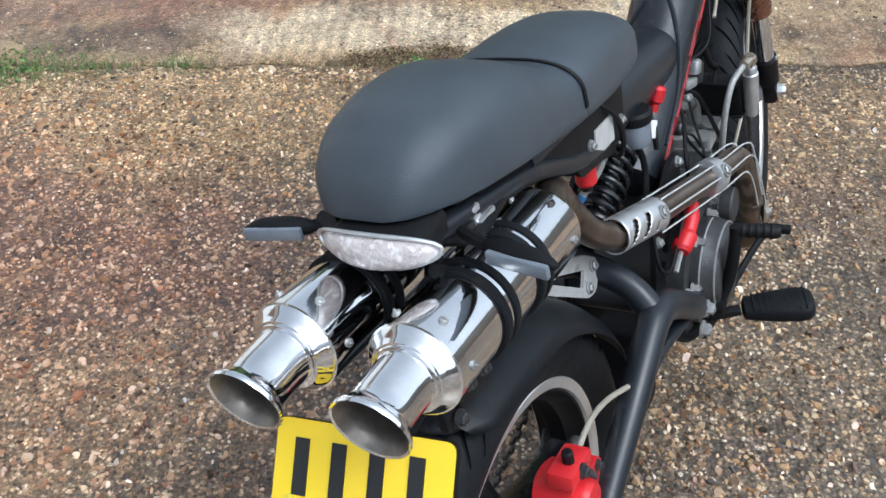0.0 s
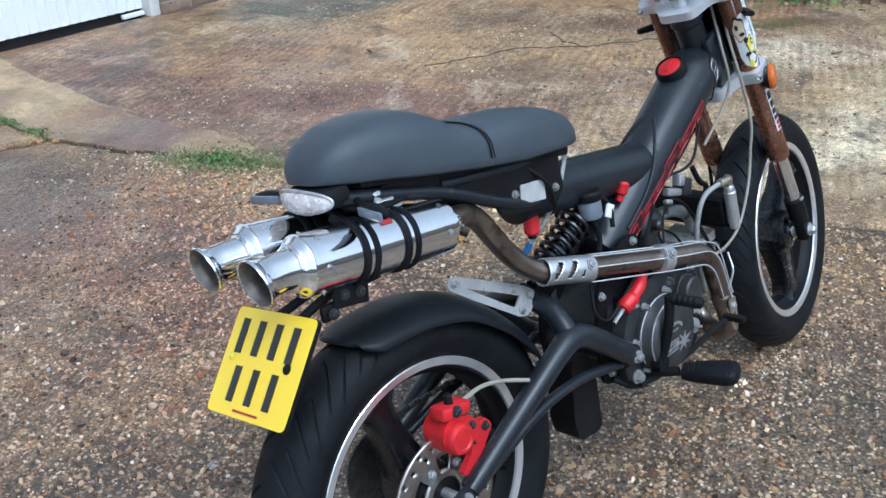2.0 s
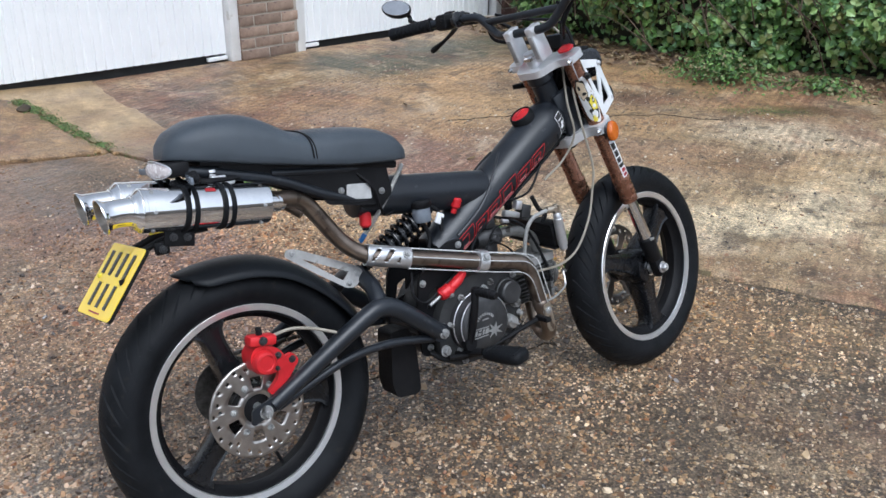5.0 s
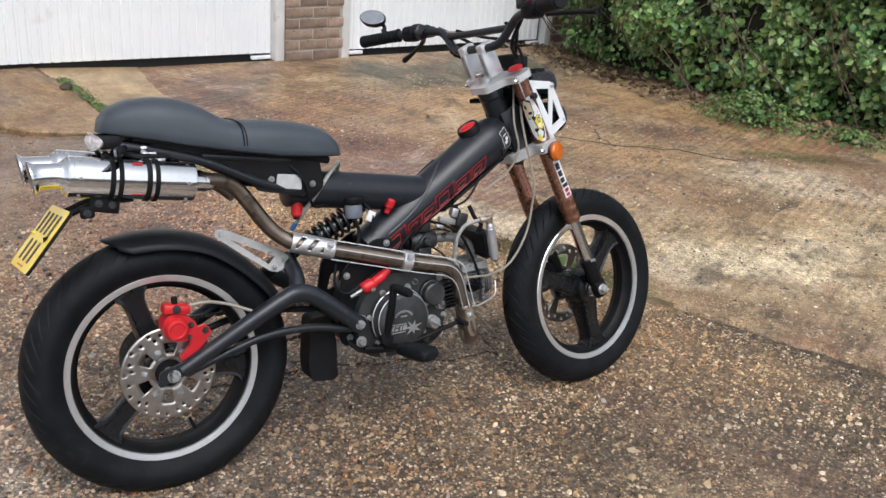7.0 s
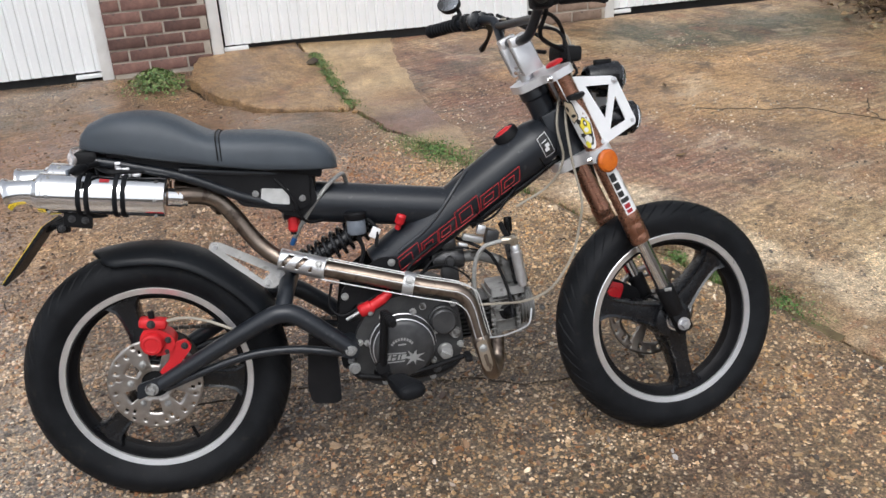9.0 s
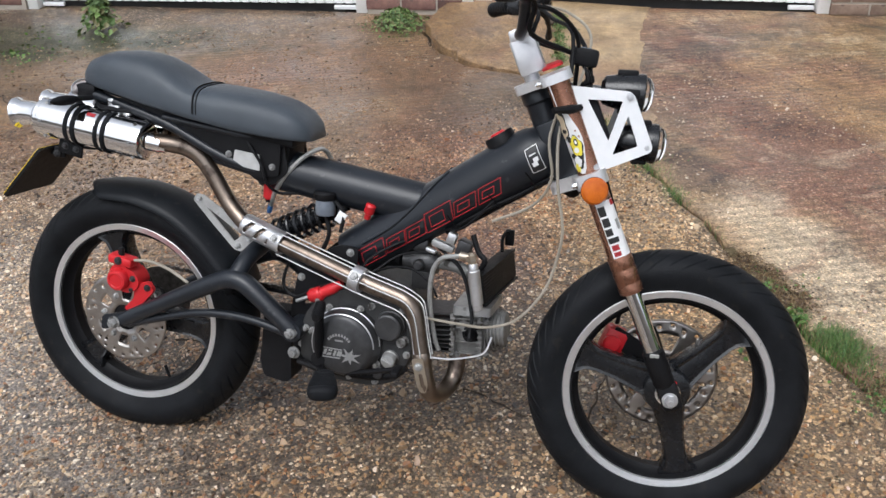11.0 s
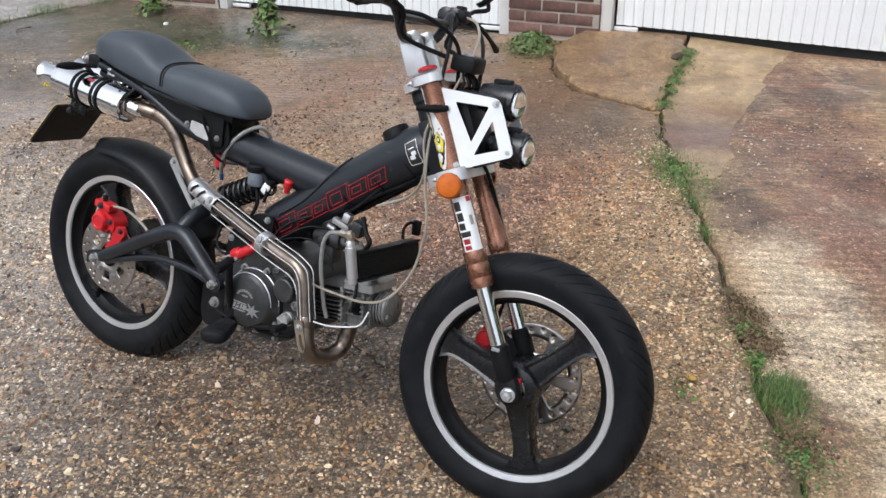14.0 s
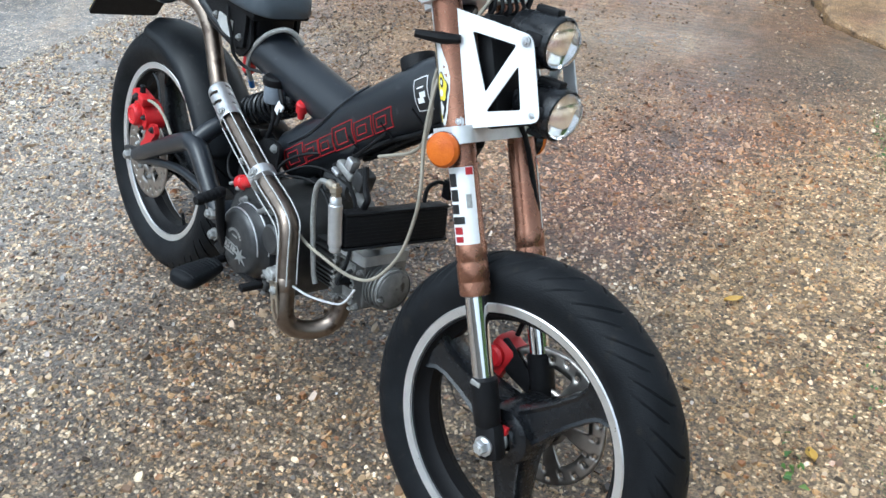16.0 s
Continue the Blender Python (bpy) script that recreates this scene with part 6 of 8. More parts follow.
# ---- twin silencers ----
def silencer(out, into, turn_deg):
    a, b = Vector(out), Vector(into)
    d = (b - a).normalized()
    length = (b - a).length
    bm = bmesh.new()
    turned(bm, [(0.053, 0.024), (0.054, 0.0325), (0.06, 0.0355), (0.064, 0.0405), (0.066, 0.0412), (0.0665, 0.043), (0.074, 0.043), (0.0745, 0.0425), (length - 0.006, 0.0425), (length - 0.002, 0.0418), (length, 0.039), (length + 0.0012, 0.02)], a, b, 40)
    root = part("silencer", bm, CHROME, bike, "polished chrome silencer with a flared outlet")
    bm = bmesh.new()
    rings = []
    ax = d
    sd = ax.cross(Vector((0, 0, 1))).normalized()
    up = sd.cross(ax)
    for dist, r in ((0.058, 0.033), (0.056, 0.033), (0.055, 0.0305), (0.051, 0.0302), (0.0505, 0.0275), (0.046, 0.0268), (0.036, 0.0265), (0.026, 0.0265), (0.018, 0.0268), (0.01, 0.0278), (0.005, 0.03), (0.0015, 0.0335), (-0.001, 0.0345), (-0.003, 0.0338), (-0.002, 0.0318), (0.004, 0.0282), (0.01, 0.026), (0.02, 0.0252), (0.036, 0.025), (0.058, 0.0245), (0.058, 0.0005)):
        # the neck turns down towards the ground
        f = max(0.0, (0.05 - dist) / 0.05)
        tilt = radians(15) * f
        mid = a + ax * dist - up * (0.05 * radians(15) * f * f * 0.5)
        uu = up * math.cos(tilt) - ax * math.sin(tilt)
        rings.append([bm.verts.new(mid + (sd * math.cos(2 * math.pi * k / 36) + uu * math.sin(2 * math.pi * k / 36)) * r) for k in range(36)])
    shell, inner = rings[:15], [[tuple(v.co) for v in ring] for ring in rings[14:]]
    for ring in rings[15:]:
        for v in ring:
            bm.verts.remove(v)
    bridge(bm, shell, True, False)
    part("outlet_horn", bm, CHROME, root, "polished flared outlet")
    bm = bmesh.new()
    bridge(bm, [[bm.verts.new(p) for p in ring] for ring in inner], True, False)
    part("outlet_throat", bm, SOOT, root, "sooty brown inside of the outlet")
    bm = bmesh.new()
    turned(bm, [(0.05, 0.0243), (0.055, 0.0005)], a, b, 24)
    part("baffle", bm, HEATED, root, "sooty brown inside of the outlet")
    for dist in (0.158, 0.232):
        for off in (-0.0085, 0.0085):
            bm = bmesh.new()
            e0 = dist + off
            turned(bm, [(e0 - 0.005, 0.0428), (e0 - 0.0045, 0.0458), (e0, 0.0465), (e0 + 0.0045, 0.0458), (e0 + 0.005, 0.0428)], a, b, 36, False)
            part("rubber_band", bm, RUBBER, root, "black rubber band round the silencer")
        bm = bmesh.new()
        turned(bm, [(dist - 0.0035, 0.0428), (dist - 0.003, 0.0442), (dist + 0.003, 0.0442), (dist + 0.0035, 0.0428)], a, b, 36, False)
        part("clamp_band", bm, CHROME, root)
    bm = bmesh.new()
    c0 = a + d * 0.2
    for k in range(2):
        aa = radians(turn_deg - 3 + 6 * k)
        p = c0 + (sd * math.cos(aa) + up * math.sin(aa)) * 0.0432
        block(bm, p, (0.02, 0.0045, 0.0008), Matrix((d, (sd * -math.sin(aa) + up * math.cos(aa)), (sd * math.cos(aa) + up * math.sin(aa)))).transposed())
    part("maker_label", bm, RED_INK if turn_deg > 0 else STICKER, root, "small red and silver label, unreadable")
    bm = bmesh.new()
    block(bm, a + d * 0.1 - up * 0.0432, (0.03, 0.012, 0.0015), None, 0.0005)
    part("yellow_patch", bm, YELLOW_INK, root, "small flat yellow patch under the silencer")
    for k in range(6):
        aa = 2 * math.pi * k / 6
        p = a + d * (length - 0.02) + (sd * math.cos(aa) + up * math.sin(aa)) * 0.0425
        bolt(root, p, sd * math.cos(aa) + up * math.sin(aa), 0.003, 0.002)
        p = a + d * 0.086 + (sd * math.cos(aa) + up * math.sin(aa)) * 0.0425
        bolt(root, p, sd * math.cos(aa) + up * math.sin(aa), 0.003, 0.002)
    return root


silencer((-0.232, -0.083, 0.471), (0.09, -0.081, 0.4245), 55)
silencer((-0.238, 0.03, 0.476), (0.084, 0.03, 0.4295), 115)
bm = bmesh.new()
block(bm, (0.005, -0.06, 0.486), (0.03, 0.03, 0.02), None, 0.003)
block(bm, (-0.005, -0.06, 0.5), (0.015, 0.02, 0.02), None, 0.003)
block(bm, (0.03, -0.06, 0.48), (0.02, 0.014, 0.012), None, 0.003)
part("silencer_clamp", bm, BRUSHED, bike, "small bright clamp under the seat rail")

# ---- exhaust pipe ----
bm = bmesh.new()
RUN = [(0.08, -0.079, 0.425), (0.135, -0.069, 0.421), (0.172, -0.054, 0.411), (0.2, -0.046, 0.391), (0.226, -0.044, 0.356), (0.252, -0.047, 0.316), (0.281, -0.053, 0.281), (0.32, -0.064, 0.254), (0.37, -0.076, 0.238), (0.45, -0.088, 0.217), (0.6, -0.112, 0.177), (0.66, -0.119, 0.162), (0.698, -0.124, 0.152), (0.719, -0.128, 0.134), (0.729, -0.131, 0.108), (0.736, -0.134, 0.072), (0.747, -0.138, 0.02), (0.756, -0.141, -0.018), (0.762, -0.134, -0.042), (0.772, -0.108, -0.056), (0.784, -0.076, -0.054), (0.793, -0.05, -0.035), (0.797, -0.035, 0.01)]
tube(bm, RUN, 0.0185, 18, 5)
pipe = part("exhaust_pipe", bm, HEATED, bike, "heat-browned steel exhaust pipe along the right side")
bm = bmesh.new()
tube(bm, [(0.09, 0.032, 0.429), (0.13, 0.03, 0.42), (0.165, 0.0, 0.405), (0.195, -0.03, 0.378)], 0.017, 16, 5)
part("link_pipe", bm, HEATED, pipe)
for d0, d1, r in (((0.09, -0.079, 0.4245), (0.128, -0.069, 0.4175), 0.0198),):
    bm = bmesh.new()
    turned(bm, [(0, r), (0.022, r), (0.0225, r + 0.001), (0.03, r + 0.001), (0.0305, r - 0.001), (0.042, r - 0.0015)], d0, d1, 28)
    part("pipe_joint", bm, CHROME, pipe)
# slotted sleeve
bm = bmesh.new()
a, b = Vector((0.312, -0.062, 0.257)), Vector((0.412, -0.083, 0.228))
d = (b - a).normalized()
s = d.cross(Vector((0, 0, 1))).normalized()
u = s.cross(d)
n, k = 48, 30
grid = [[bm.verts.new(a + d * ((b - a).length * i / k) + (s * math.cos(2 * math.pi * j / n) + u * math.sin(2 * math.pi * j / n)) * 0.0245) for j in range(n)] for i in range(k + 1)]
for i in range(k):
    for j in range(n):
        q = (i * 1.0 - ((j + 6) % 16) * 0.5) % 9
        slot = 3 <= i <= 21 and q < 3 and 3 <= (j + 6) % 16 <= 12
        if not slot:
            bm.faces.new((grid[i][j], grid[i][(j + 1) % n], grid[i + 1][(j + 1) % n], grid[i + 1][j]))
sleeve = part("heat_sleeve", bm, BRUSHED, pipe, "slotted steel heat sleeve")
sol = sleeve.modifiers.new("thickness", "SOLIDIFY")
sol.thickness = 0.002
bolt(sleeve, (0.397, -0.1015, 0.2435), (0, -0.88, 0.45), 0.007, 0.006)
# guard rods beside the pipe
for off in ((0.004, -0.0225, 0.004), (0.008, -0.012, 0.0215), (-0.006, -0.016, -0.0215), (0.004, 0.012, 0.021)):
    bm = bmesh.new()
    # the upper rods stand off further below the bend
    pts = [Vector(p) + Vector(off) + Vector((0.012 if off[2] > 0.01 and i > 3 else 0, 0, 0)) for i, p in enumerate(RUN[9:17])]
    pts[0] = Vector((0.405, -0.0815, 0.23)) + Vector(off)
    tube(bm, pts, 0.0014, 6, 5)
    part("guard_rod", bm, PALE_ALLOY, pipe)
bm = bmesh.new()
a, b = Vector((0.58, -0.109, 0.183)), Vector((0.605, -0.113, 0.1762))
turned(bm, [(0, 0.025), (0.001, 0.0275), (0.025, 0.0275), (0.026, 0.025)], a, b, 32)
cl = part("pipe_clamp", bm, BRUSHED, pipe, "bright band clamp round the pipe")
bolt(cl, (0.593, -0.1355, 0.193), (0, -0.87, 0.5), 0.008, 0.006)
bm = bmesh.new()
turned(bm, [(0, 0.0188), (0.003, 0.0203), (0.022, 0.0203), (0.025, 0.0188)], (0.7415, -0.136, 0.046), (0.758, -0.1425, -0.03), 24, False)
part("pipe_collar", bm, HEATED, pipe)
a, d = Vector((0.7405, -0.16, 0.042)), Vector((0.018, 0.006, -0.09)).normalized()
bm = bmesh.new()
e = Vector((0.09, 0, 0.022)).normalized()
plate(bm, rounded([(-0.012, 0), (0.012, 0), (0.012, 0.062), (0.004, 0.08), (-0.007, 0.076), (-0.012, 0.06)], 0.006), [rounded([(-0.004, 0.034), (0.005, 0.034), (0.005, 0.066), (-0.003, 0.066)], 0.004)], lambda u, v, w: a + e * u + d * v + Vector((0, -w, 0)), 0.003)
tip = part("pipe_shield", bm, WARM_STEEL, pipe, "slotted steel shield at the foot of the pipe")
bolt(tip, a + d * 0.018 + Vector((0, -0.003, 0)), (0, -1, 0), 0.007, 0.005)

# ---- engine ----
bm = bmesh.new()
plate(bm, rounded([(0.455, -0.03), (0.46, 0.07), (0.5, 0.13), (0.56, 0.15), (0.66, 0.15), (0.7, 0.125), (0.71, 0.02), (0.68, -0.045), (0.62, -0.065), (0.5, -0.06)], 0.025), [], lambda u, v, w: Vector((u, -0.1 + w, v)), 0.19)
engine = part("engine", bm, BLACK_CASTING, bike, "air-cooled engine with dark clutch cover and grey fins")
cc = Vector((0.567, -0.1, 0.036))
bm = bmesh.new()
turned(bm, [(0, 0.078), (0.012, 0.078), (0.016, 0.074), (0.03, 0.071), (0.04, 0.066), (0.044, 0.058), (0.0445, 0.0)], cc, cc + Vector((0, -1, 0)), 48)
cover = part("clutch_cover", bm, DARK_CASTING, engine, "dark grey round clutch cover")
for r in (0.0755, 0.069):
    bm = bmesh.new()
    tube(bm, [cc + Vector((math.cos(a) * r, -0.013 if r > 0.07 else -0.034, math.sin(a) * r)) for a in (2 * math.pi * k / 40 for k in range(24))], 0.0018, 6, 1)
    part("cover_rib", bm, BRUSHED, cover)
# plain marks on the cover: a small star, a slanted panel and an arc of bars
bm = bmesh.new()
star = []
for k in range(14):
    a = 2 * math.pi * k / 14 + 0.35
    r = 0.02 + 0.008 * abs(math.cos(a)) if k % 2 == 0 else 0.009
    star.append((math.cos(a) * r, math.sin(a) * r * 0.85))
plate(bm, star, [], lambda u, v, w: cc + Vector((u + 0.02, -0.0445 - w, v - 0.02)), 0.001)
part("cover_mark", bm, CASTING, cover, "pale star-shaped cast mark")
for pts in ([(-0.04, -0.004), (0.004, -0.006), (0.002, -0.0085), (-0.038, -0.0065)], [(-0.036, -0.009), (-0.03, -0.009), (-0.034, -0.021), (-0.04, -0.021)], [(-0.027, -0.009), (-0.018, -0.009), (-0.02, -0.0125), (-0.028, -0.0125)], [(-0.029, -0.016), (-0.02, -0.016), (-0.023, -0.022), (-0.032, -0.022)],
            [(-0.014, -0.01), (-0.009, -0.01), (-0.013, -0.022), (-0.018, -0.022)], [(-0.006, -0.01), (0.004, -0.011), (0.0, -0.022), (-0.01, -0.022)], [(-0.04, -0.025), (0.0, -0.025), (-0.002, -0.0275), (-0.041, -0.0275)]):
    bm = bmesh.new()
    plate(bm, pts, [], lambda u, v, w: cc + Vector((u, -0.0445 - w, v)), 0.0008)
    part("cover_bar", bm, CASTING, cover)
for k in range(9):
    a = radians(150 - 15 * k)
    bm = bmesh.new()
    block(bm, cc + Vector((0.026 * math.cos(a) - 0.004, -0.0448, 0.004 + 0.022 * math.sin(a))), (0.0042, 0.001, 0.006), Matrix.Rotation(a - math.pi / 2, 3, "Y").inverted())
    part("cover_bar", bm, CASTING, cover)
bm = bmesh.new()
block(bm, cc + Vector((-0.004, -0.0448, 0.013)), (0.018, 0.001, 0.0035))
part("cover_bar", bm, CASTING, cover)
for k in range(7):
    a = 2 * math.pi * k / 7 + 0.3
    bolt(cover, cc + Vector((math.cos(a) * 0.081, -0.006, math.sin(a) * 0.081)), (0, -1, 0), 0.006, 0.012, CASTING)
for (x, z), r, h, mtl, nm in (((0.664, 0.085), 0.03, 0.03, DARK_CASTING, "filter_cover"), ((0.664, 0.008), 0.016, 0.024, CASTING, "oil_plug"), ((0.64, -0.028), 0.011, 0.018, DARK_CASTING, "drain_plug"), ((0.69, 0.05), 0.012, 0.014, CASTING, "boss")):
    bm = bmesh.new()
    c0 = Vector((x, -0.1, z))
    turned(bm, [(0, r * 1.12), (h * 0.3, r * 1.1), (h * 0.35, r), (h * 0.9, r * 0.97), (h, r * 0.85)], c0, c0 + Vector((0, -1, 0)), 28)
    if nm == "oil_plug":
        block(bm, c0 + Vector((0, -h - 0.003, 0)), (r * 1.7, 0.008, 0.005), Matrix.Rotation(0.5, 3, "Y"), 0.001)
    part(nm, bm, mtl, engine)
for p in ((0.62, 0.12), (0.69, 0.12), (0.7, 0.02), (0.63, -0.05), (0.52, -0.05), (0.47, 0.05), (0.5, 0.12)):
    bolt(engine, (p[0], -0.103, p[1]), (0, -1, 0), 0.006, 0.01, CASTING)
# cylinder with fins lying level, head and ribbed rocker cover forward
CT = Matrix.Rotation(radians(-4), 3, "Y")
bm = bmesh.new()
turned(bm, [(0, 0.036), (0.1, 0.036)], (0.69, -0.005, 0.05), (0.79, -0.005, 0.058), 28)
cyl = part("cylinder", bm, DARK_CASTING, engine)
for i in range(9):
    bm = bmesh.new()
    hw = 0.062 - 0.0016 * abs(i - 4) ** 1.5
    z = 0.012 + i * 0.0105
    plate(bm, rounded([(0.7, -hw), (0.782, -hw), (0.782, hw - 0.01), (0.7, hw - 0.01)], 0.006), [], lambda u, v, w, z=z: Vector((u, v, z + (u - 0.7) * 0.07 + w)), 0.0032)
    part("fin", bm, DARK_CASTING, cyl)
bm = bmesh.new()
block(bm, (0.82, -0.005, 0.062), (0.074, 0.08, 0.09), CT, 0.006)
head = part("cylinder_head", bm, DIRTY_CASTING, engine, "grey finned cylinder head")
for x, hh in ((0.788, 0.1), (0.848, 0.094)):
    bm = bmesh.new()
    block(bm, (x, -0.005, 0.063), (0.008, 0.118, hh), CT, 0.003)
    part("head_flange", bm, DIRTY_CASTING, head)
    for i in range(8):
        bm = bmesh.new()
        block(bm, (x, -0.064, 0.02 + i * 0.0115), (0.011, 0.006, 0.005), CT, 0.001)
        part("flange_tooth", bm, DIRTY_CASTING, head)
for i in range(4):
    bm = bmesh.new()
    block(bm, (0.818, -0.005, 0.022 + i * 0.026), (0.06, 0.1, 0.003), CT, 0.001)
    part("fin", bm, DIRTY_CASTING, head)
bm = bmesh.new()
plate(bm, rounded([(0.786, -0.06), (0.868, -0.062), (0.872, 0.04), (0.786, 0.04)], 0.008), [], lambda u, v, w: Vector((u, v, 0.109 + (u - 0.8) * 0.06 + w)), 0.02)
part("head_top", bm, CASTING, head)
bm = bmesh.new()
turned(bm, [(0, 0.03), (0.004, 0.04), (0.02, 0.041), (0.034, 0.039), (0.042, 0.034), (0.046, 0.02), (0.047, 0.001)], (0.852, -0.004, 0.066), (0.92, -0.004, 0.071), 36)
rocker = part("rocker_cover", bm, DIRTY_CASTING, head, "ribbed grey rocker cover")
for i in range(5):
    bm = bmesh.new()
    o = 0.008 + i * 0.0075
    turned(bm, [(o, 0.038), (o + 0.0004, 0.047 - 0.0005 * i * i), (o + 0.003, 0.047 - 0.0005 * i * i), (o + 0.0034, 0.038)], (0.852, -0.004, 0.066), (0.92, -0.004, 0.071), 36, False)
    part("cover_fin", bm, DIRTY_CASTING, rocker)
bm = bmesh.new()
c0 = Vector((0.826, -0.046, 0.066))
turned(bm, [(0, 0.02), (0.006, 0.019), (0.008, 0.014), (0.016, 0.012), (0.024, 0.007), (0.04, 0.006)], c0, c0 + Vector((0.1, -1, 0.1)), 20)
part("plug_cap", bm, MATT_BLACK, head)
for x, z in ((0.862, 0.03), (0.862, 0.1), (0.91, 0.066), (0.8, 0.02)):
    bolt(head, (x, -0.06 if x < 0.9 else -0.045, z), (0, -1, 0), 0.005, 0.008, DIRTY_CASTING)
bm = bmesh.new()
tube(bm, [(0.845, -0.02, 0.135), (0.83, -0.02, 0.175), (0.78, -0.012, 0.2), (0.73, 0, 0.2)], 0.0135, 14, 5)
part("intake_pipe", bm, DIRTY_CASTING, engine)
bm = bmesh.new()
turned(bm, [(0, 0.024), (0.012, 0.027), (0.05, 0.027), (0.06, 0.023), (0.075, 0.023)], (0.735, 0, 0.2), (0.655, 0, 0.2), 24)
block(bm, (0.7, 0, 0.165), (0.042, 0.042, 0.05), None, 0.008)
block(bm, (0.7, -0.005, 0.24), (0.036, 0.04, 0.03), None, 0.008)
turned(bm, [(0, 0.012), (0.02, 0.012), (0.025, 0.008)], (0.7, -0.02, 0.2), (0.7, -0.05, 0.2), 16)
carb = part("carburettor", bm, DARK_CASTING, engine, "small grey carburettor with cable top")
bm = bmesh.new()
tube(bm, [(0.66, 0, 0.2), (0.62, 0.015, 0.2), (0.58, 0.03, 0.18)], 0.024, 14, 4)
part("air_filter", bm, MATT_BLACK, carb)
for pts, r in (([(0.7, -0.02, 0.255), (0.66, -0.055, 0.25), (0.6, -0.075, 0.21), (0.585, -0.085, 0.16), (0.6, -0.09, 0.13)], 0.0032), ([(0.72, -0.01, 0.25), (0.76, -0.04, 0.235), (0.8, -0.045, 0.2), (0.828, -0.066, 0.12), (0.83, -0.085, 0.07)], 0.004), ([(0.68, 0.01, 0.25), (0.74, -0.02, 0.28), (0.8, -0.06, 0.3), (0.86, -0.05, 0.36)], 0.003),
               ([(0.61, -0.11, 0.19), (0.65, -0.07, 0.2), (0.69, -0.05, 0.195), (0.73, -0.05, 0.17), (0.75, -0.055, 0.14)], 0.0025), ([(0.62, -0.1, 0.195), (0.67, -0.07, 0.23), (0.72, -0.05, 0.235), (0.77, -0.035, 0.22)], 0.0022)):
    bm = bmesh.new()
    tube(bm, pts, r, 6, 5)
    part("cable", bm, MATT_BLACK, carb)
for at_, sz, mt in (((0.755, -0.04, 0.252), (0.05, 0.018, 0.016), CASTING), ((0.775, -0.045, 0.272), (0.02, 0.02, 0.024), BRUSHED), ((0.8, -0.035, 0.25), (0.03, 0.03, 0.035), DARK_CASTING), ((0.73, -0.045, 0.24), (0.024, 0.012, 0.01), BRUSHED)):
    bm = bmesh.new()
    block(bm, at_, sz, Matrix.Rotation(0.3, 3, "Y"), 0.004)
    part("fitting", bm, mt, carb)
bm = bmesh.new()
tube(bm, [(0.82, -0.05, 0.285), (0.835, -0.055, 0.25), (0.85, -0.06, 0.235), (0.838, -0.058, 0.21)], 0.006, 8, 5)
part("vent_hose", bm, MATT_BLACK, carb)
# red starter boot with its leads
bm = bmesh.new()
tube(bm, [(0.476, -0.095, 0.121), (0.483, -0.095, 0.124), (0.502, -0.098, 0.132), (0.508, -0.098, 0.135), (0.53, -0.098, 0.147), (0.55, -0.095, 0.16)], [0.012, 0.0155, 0.016, 0.012, 0.0125, 0.009], 12, 5)
boot = part("terminal_boot", bm, RED, bike, "bright red rubber terminal boot")
bm = bmesh.new()
tube(bm, [(0.445, -0.096, 0.107), (0.478, -0.096, 0.122)], 0.004, 6)
part("lead", bm, CASTING, boot)
bm = bmesh.new()
tube(bm, [(0.42, -0.075, 0.19), (0.41, -0.085, 0.14), (0.44, -0.09, 0.115), (0.5, -0.09, 0.145), (0.56, -0.085, 0.17)], 0.0035, 6, 5)
part("wire", bm, MATT_BLACK, boot)
# kick-start lever and foot controls
bm = bmesh.new()
tube(bm, [(0.515, -0.135, 0.0), (0.52, -0.152, 0.05), (0.526, -0.161, 0.105), (0.529, -0.163, 0.138)], 0.0095, 10, 5)
turned(bm, [(0, 0.016), (0.02, 0.016)], (0.515, -0.125, 0.0), (0.515, -0.15, 0.0), 18)
kick = part("kick_lever", bm, MATT_BLACK, bike, "black folding kick-start lever")
bm = bmesh.new()
turned(bm, [(0, 0.009), (0.006, 0.0105), (0.06, 0.0105), (0.066, 0.008)], (0.529, -0.158, 0.132), (0.547, -0.238, 0.124), 16)
for i in range(5):
    turned(bm, [(0.011 + i * 0.01, 0.0108), (0.0125 + i * 0.01, 0.0116), (0.015 + i * 0.01, 0.0116), (0.0165 + i * 0.01, 0.0108)], (0.529, -0.158, 0.132), (0.547, -0.238, 0.124), 16, False)
part("kick_pedal", bm, MATT_BLACK, kick)
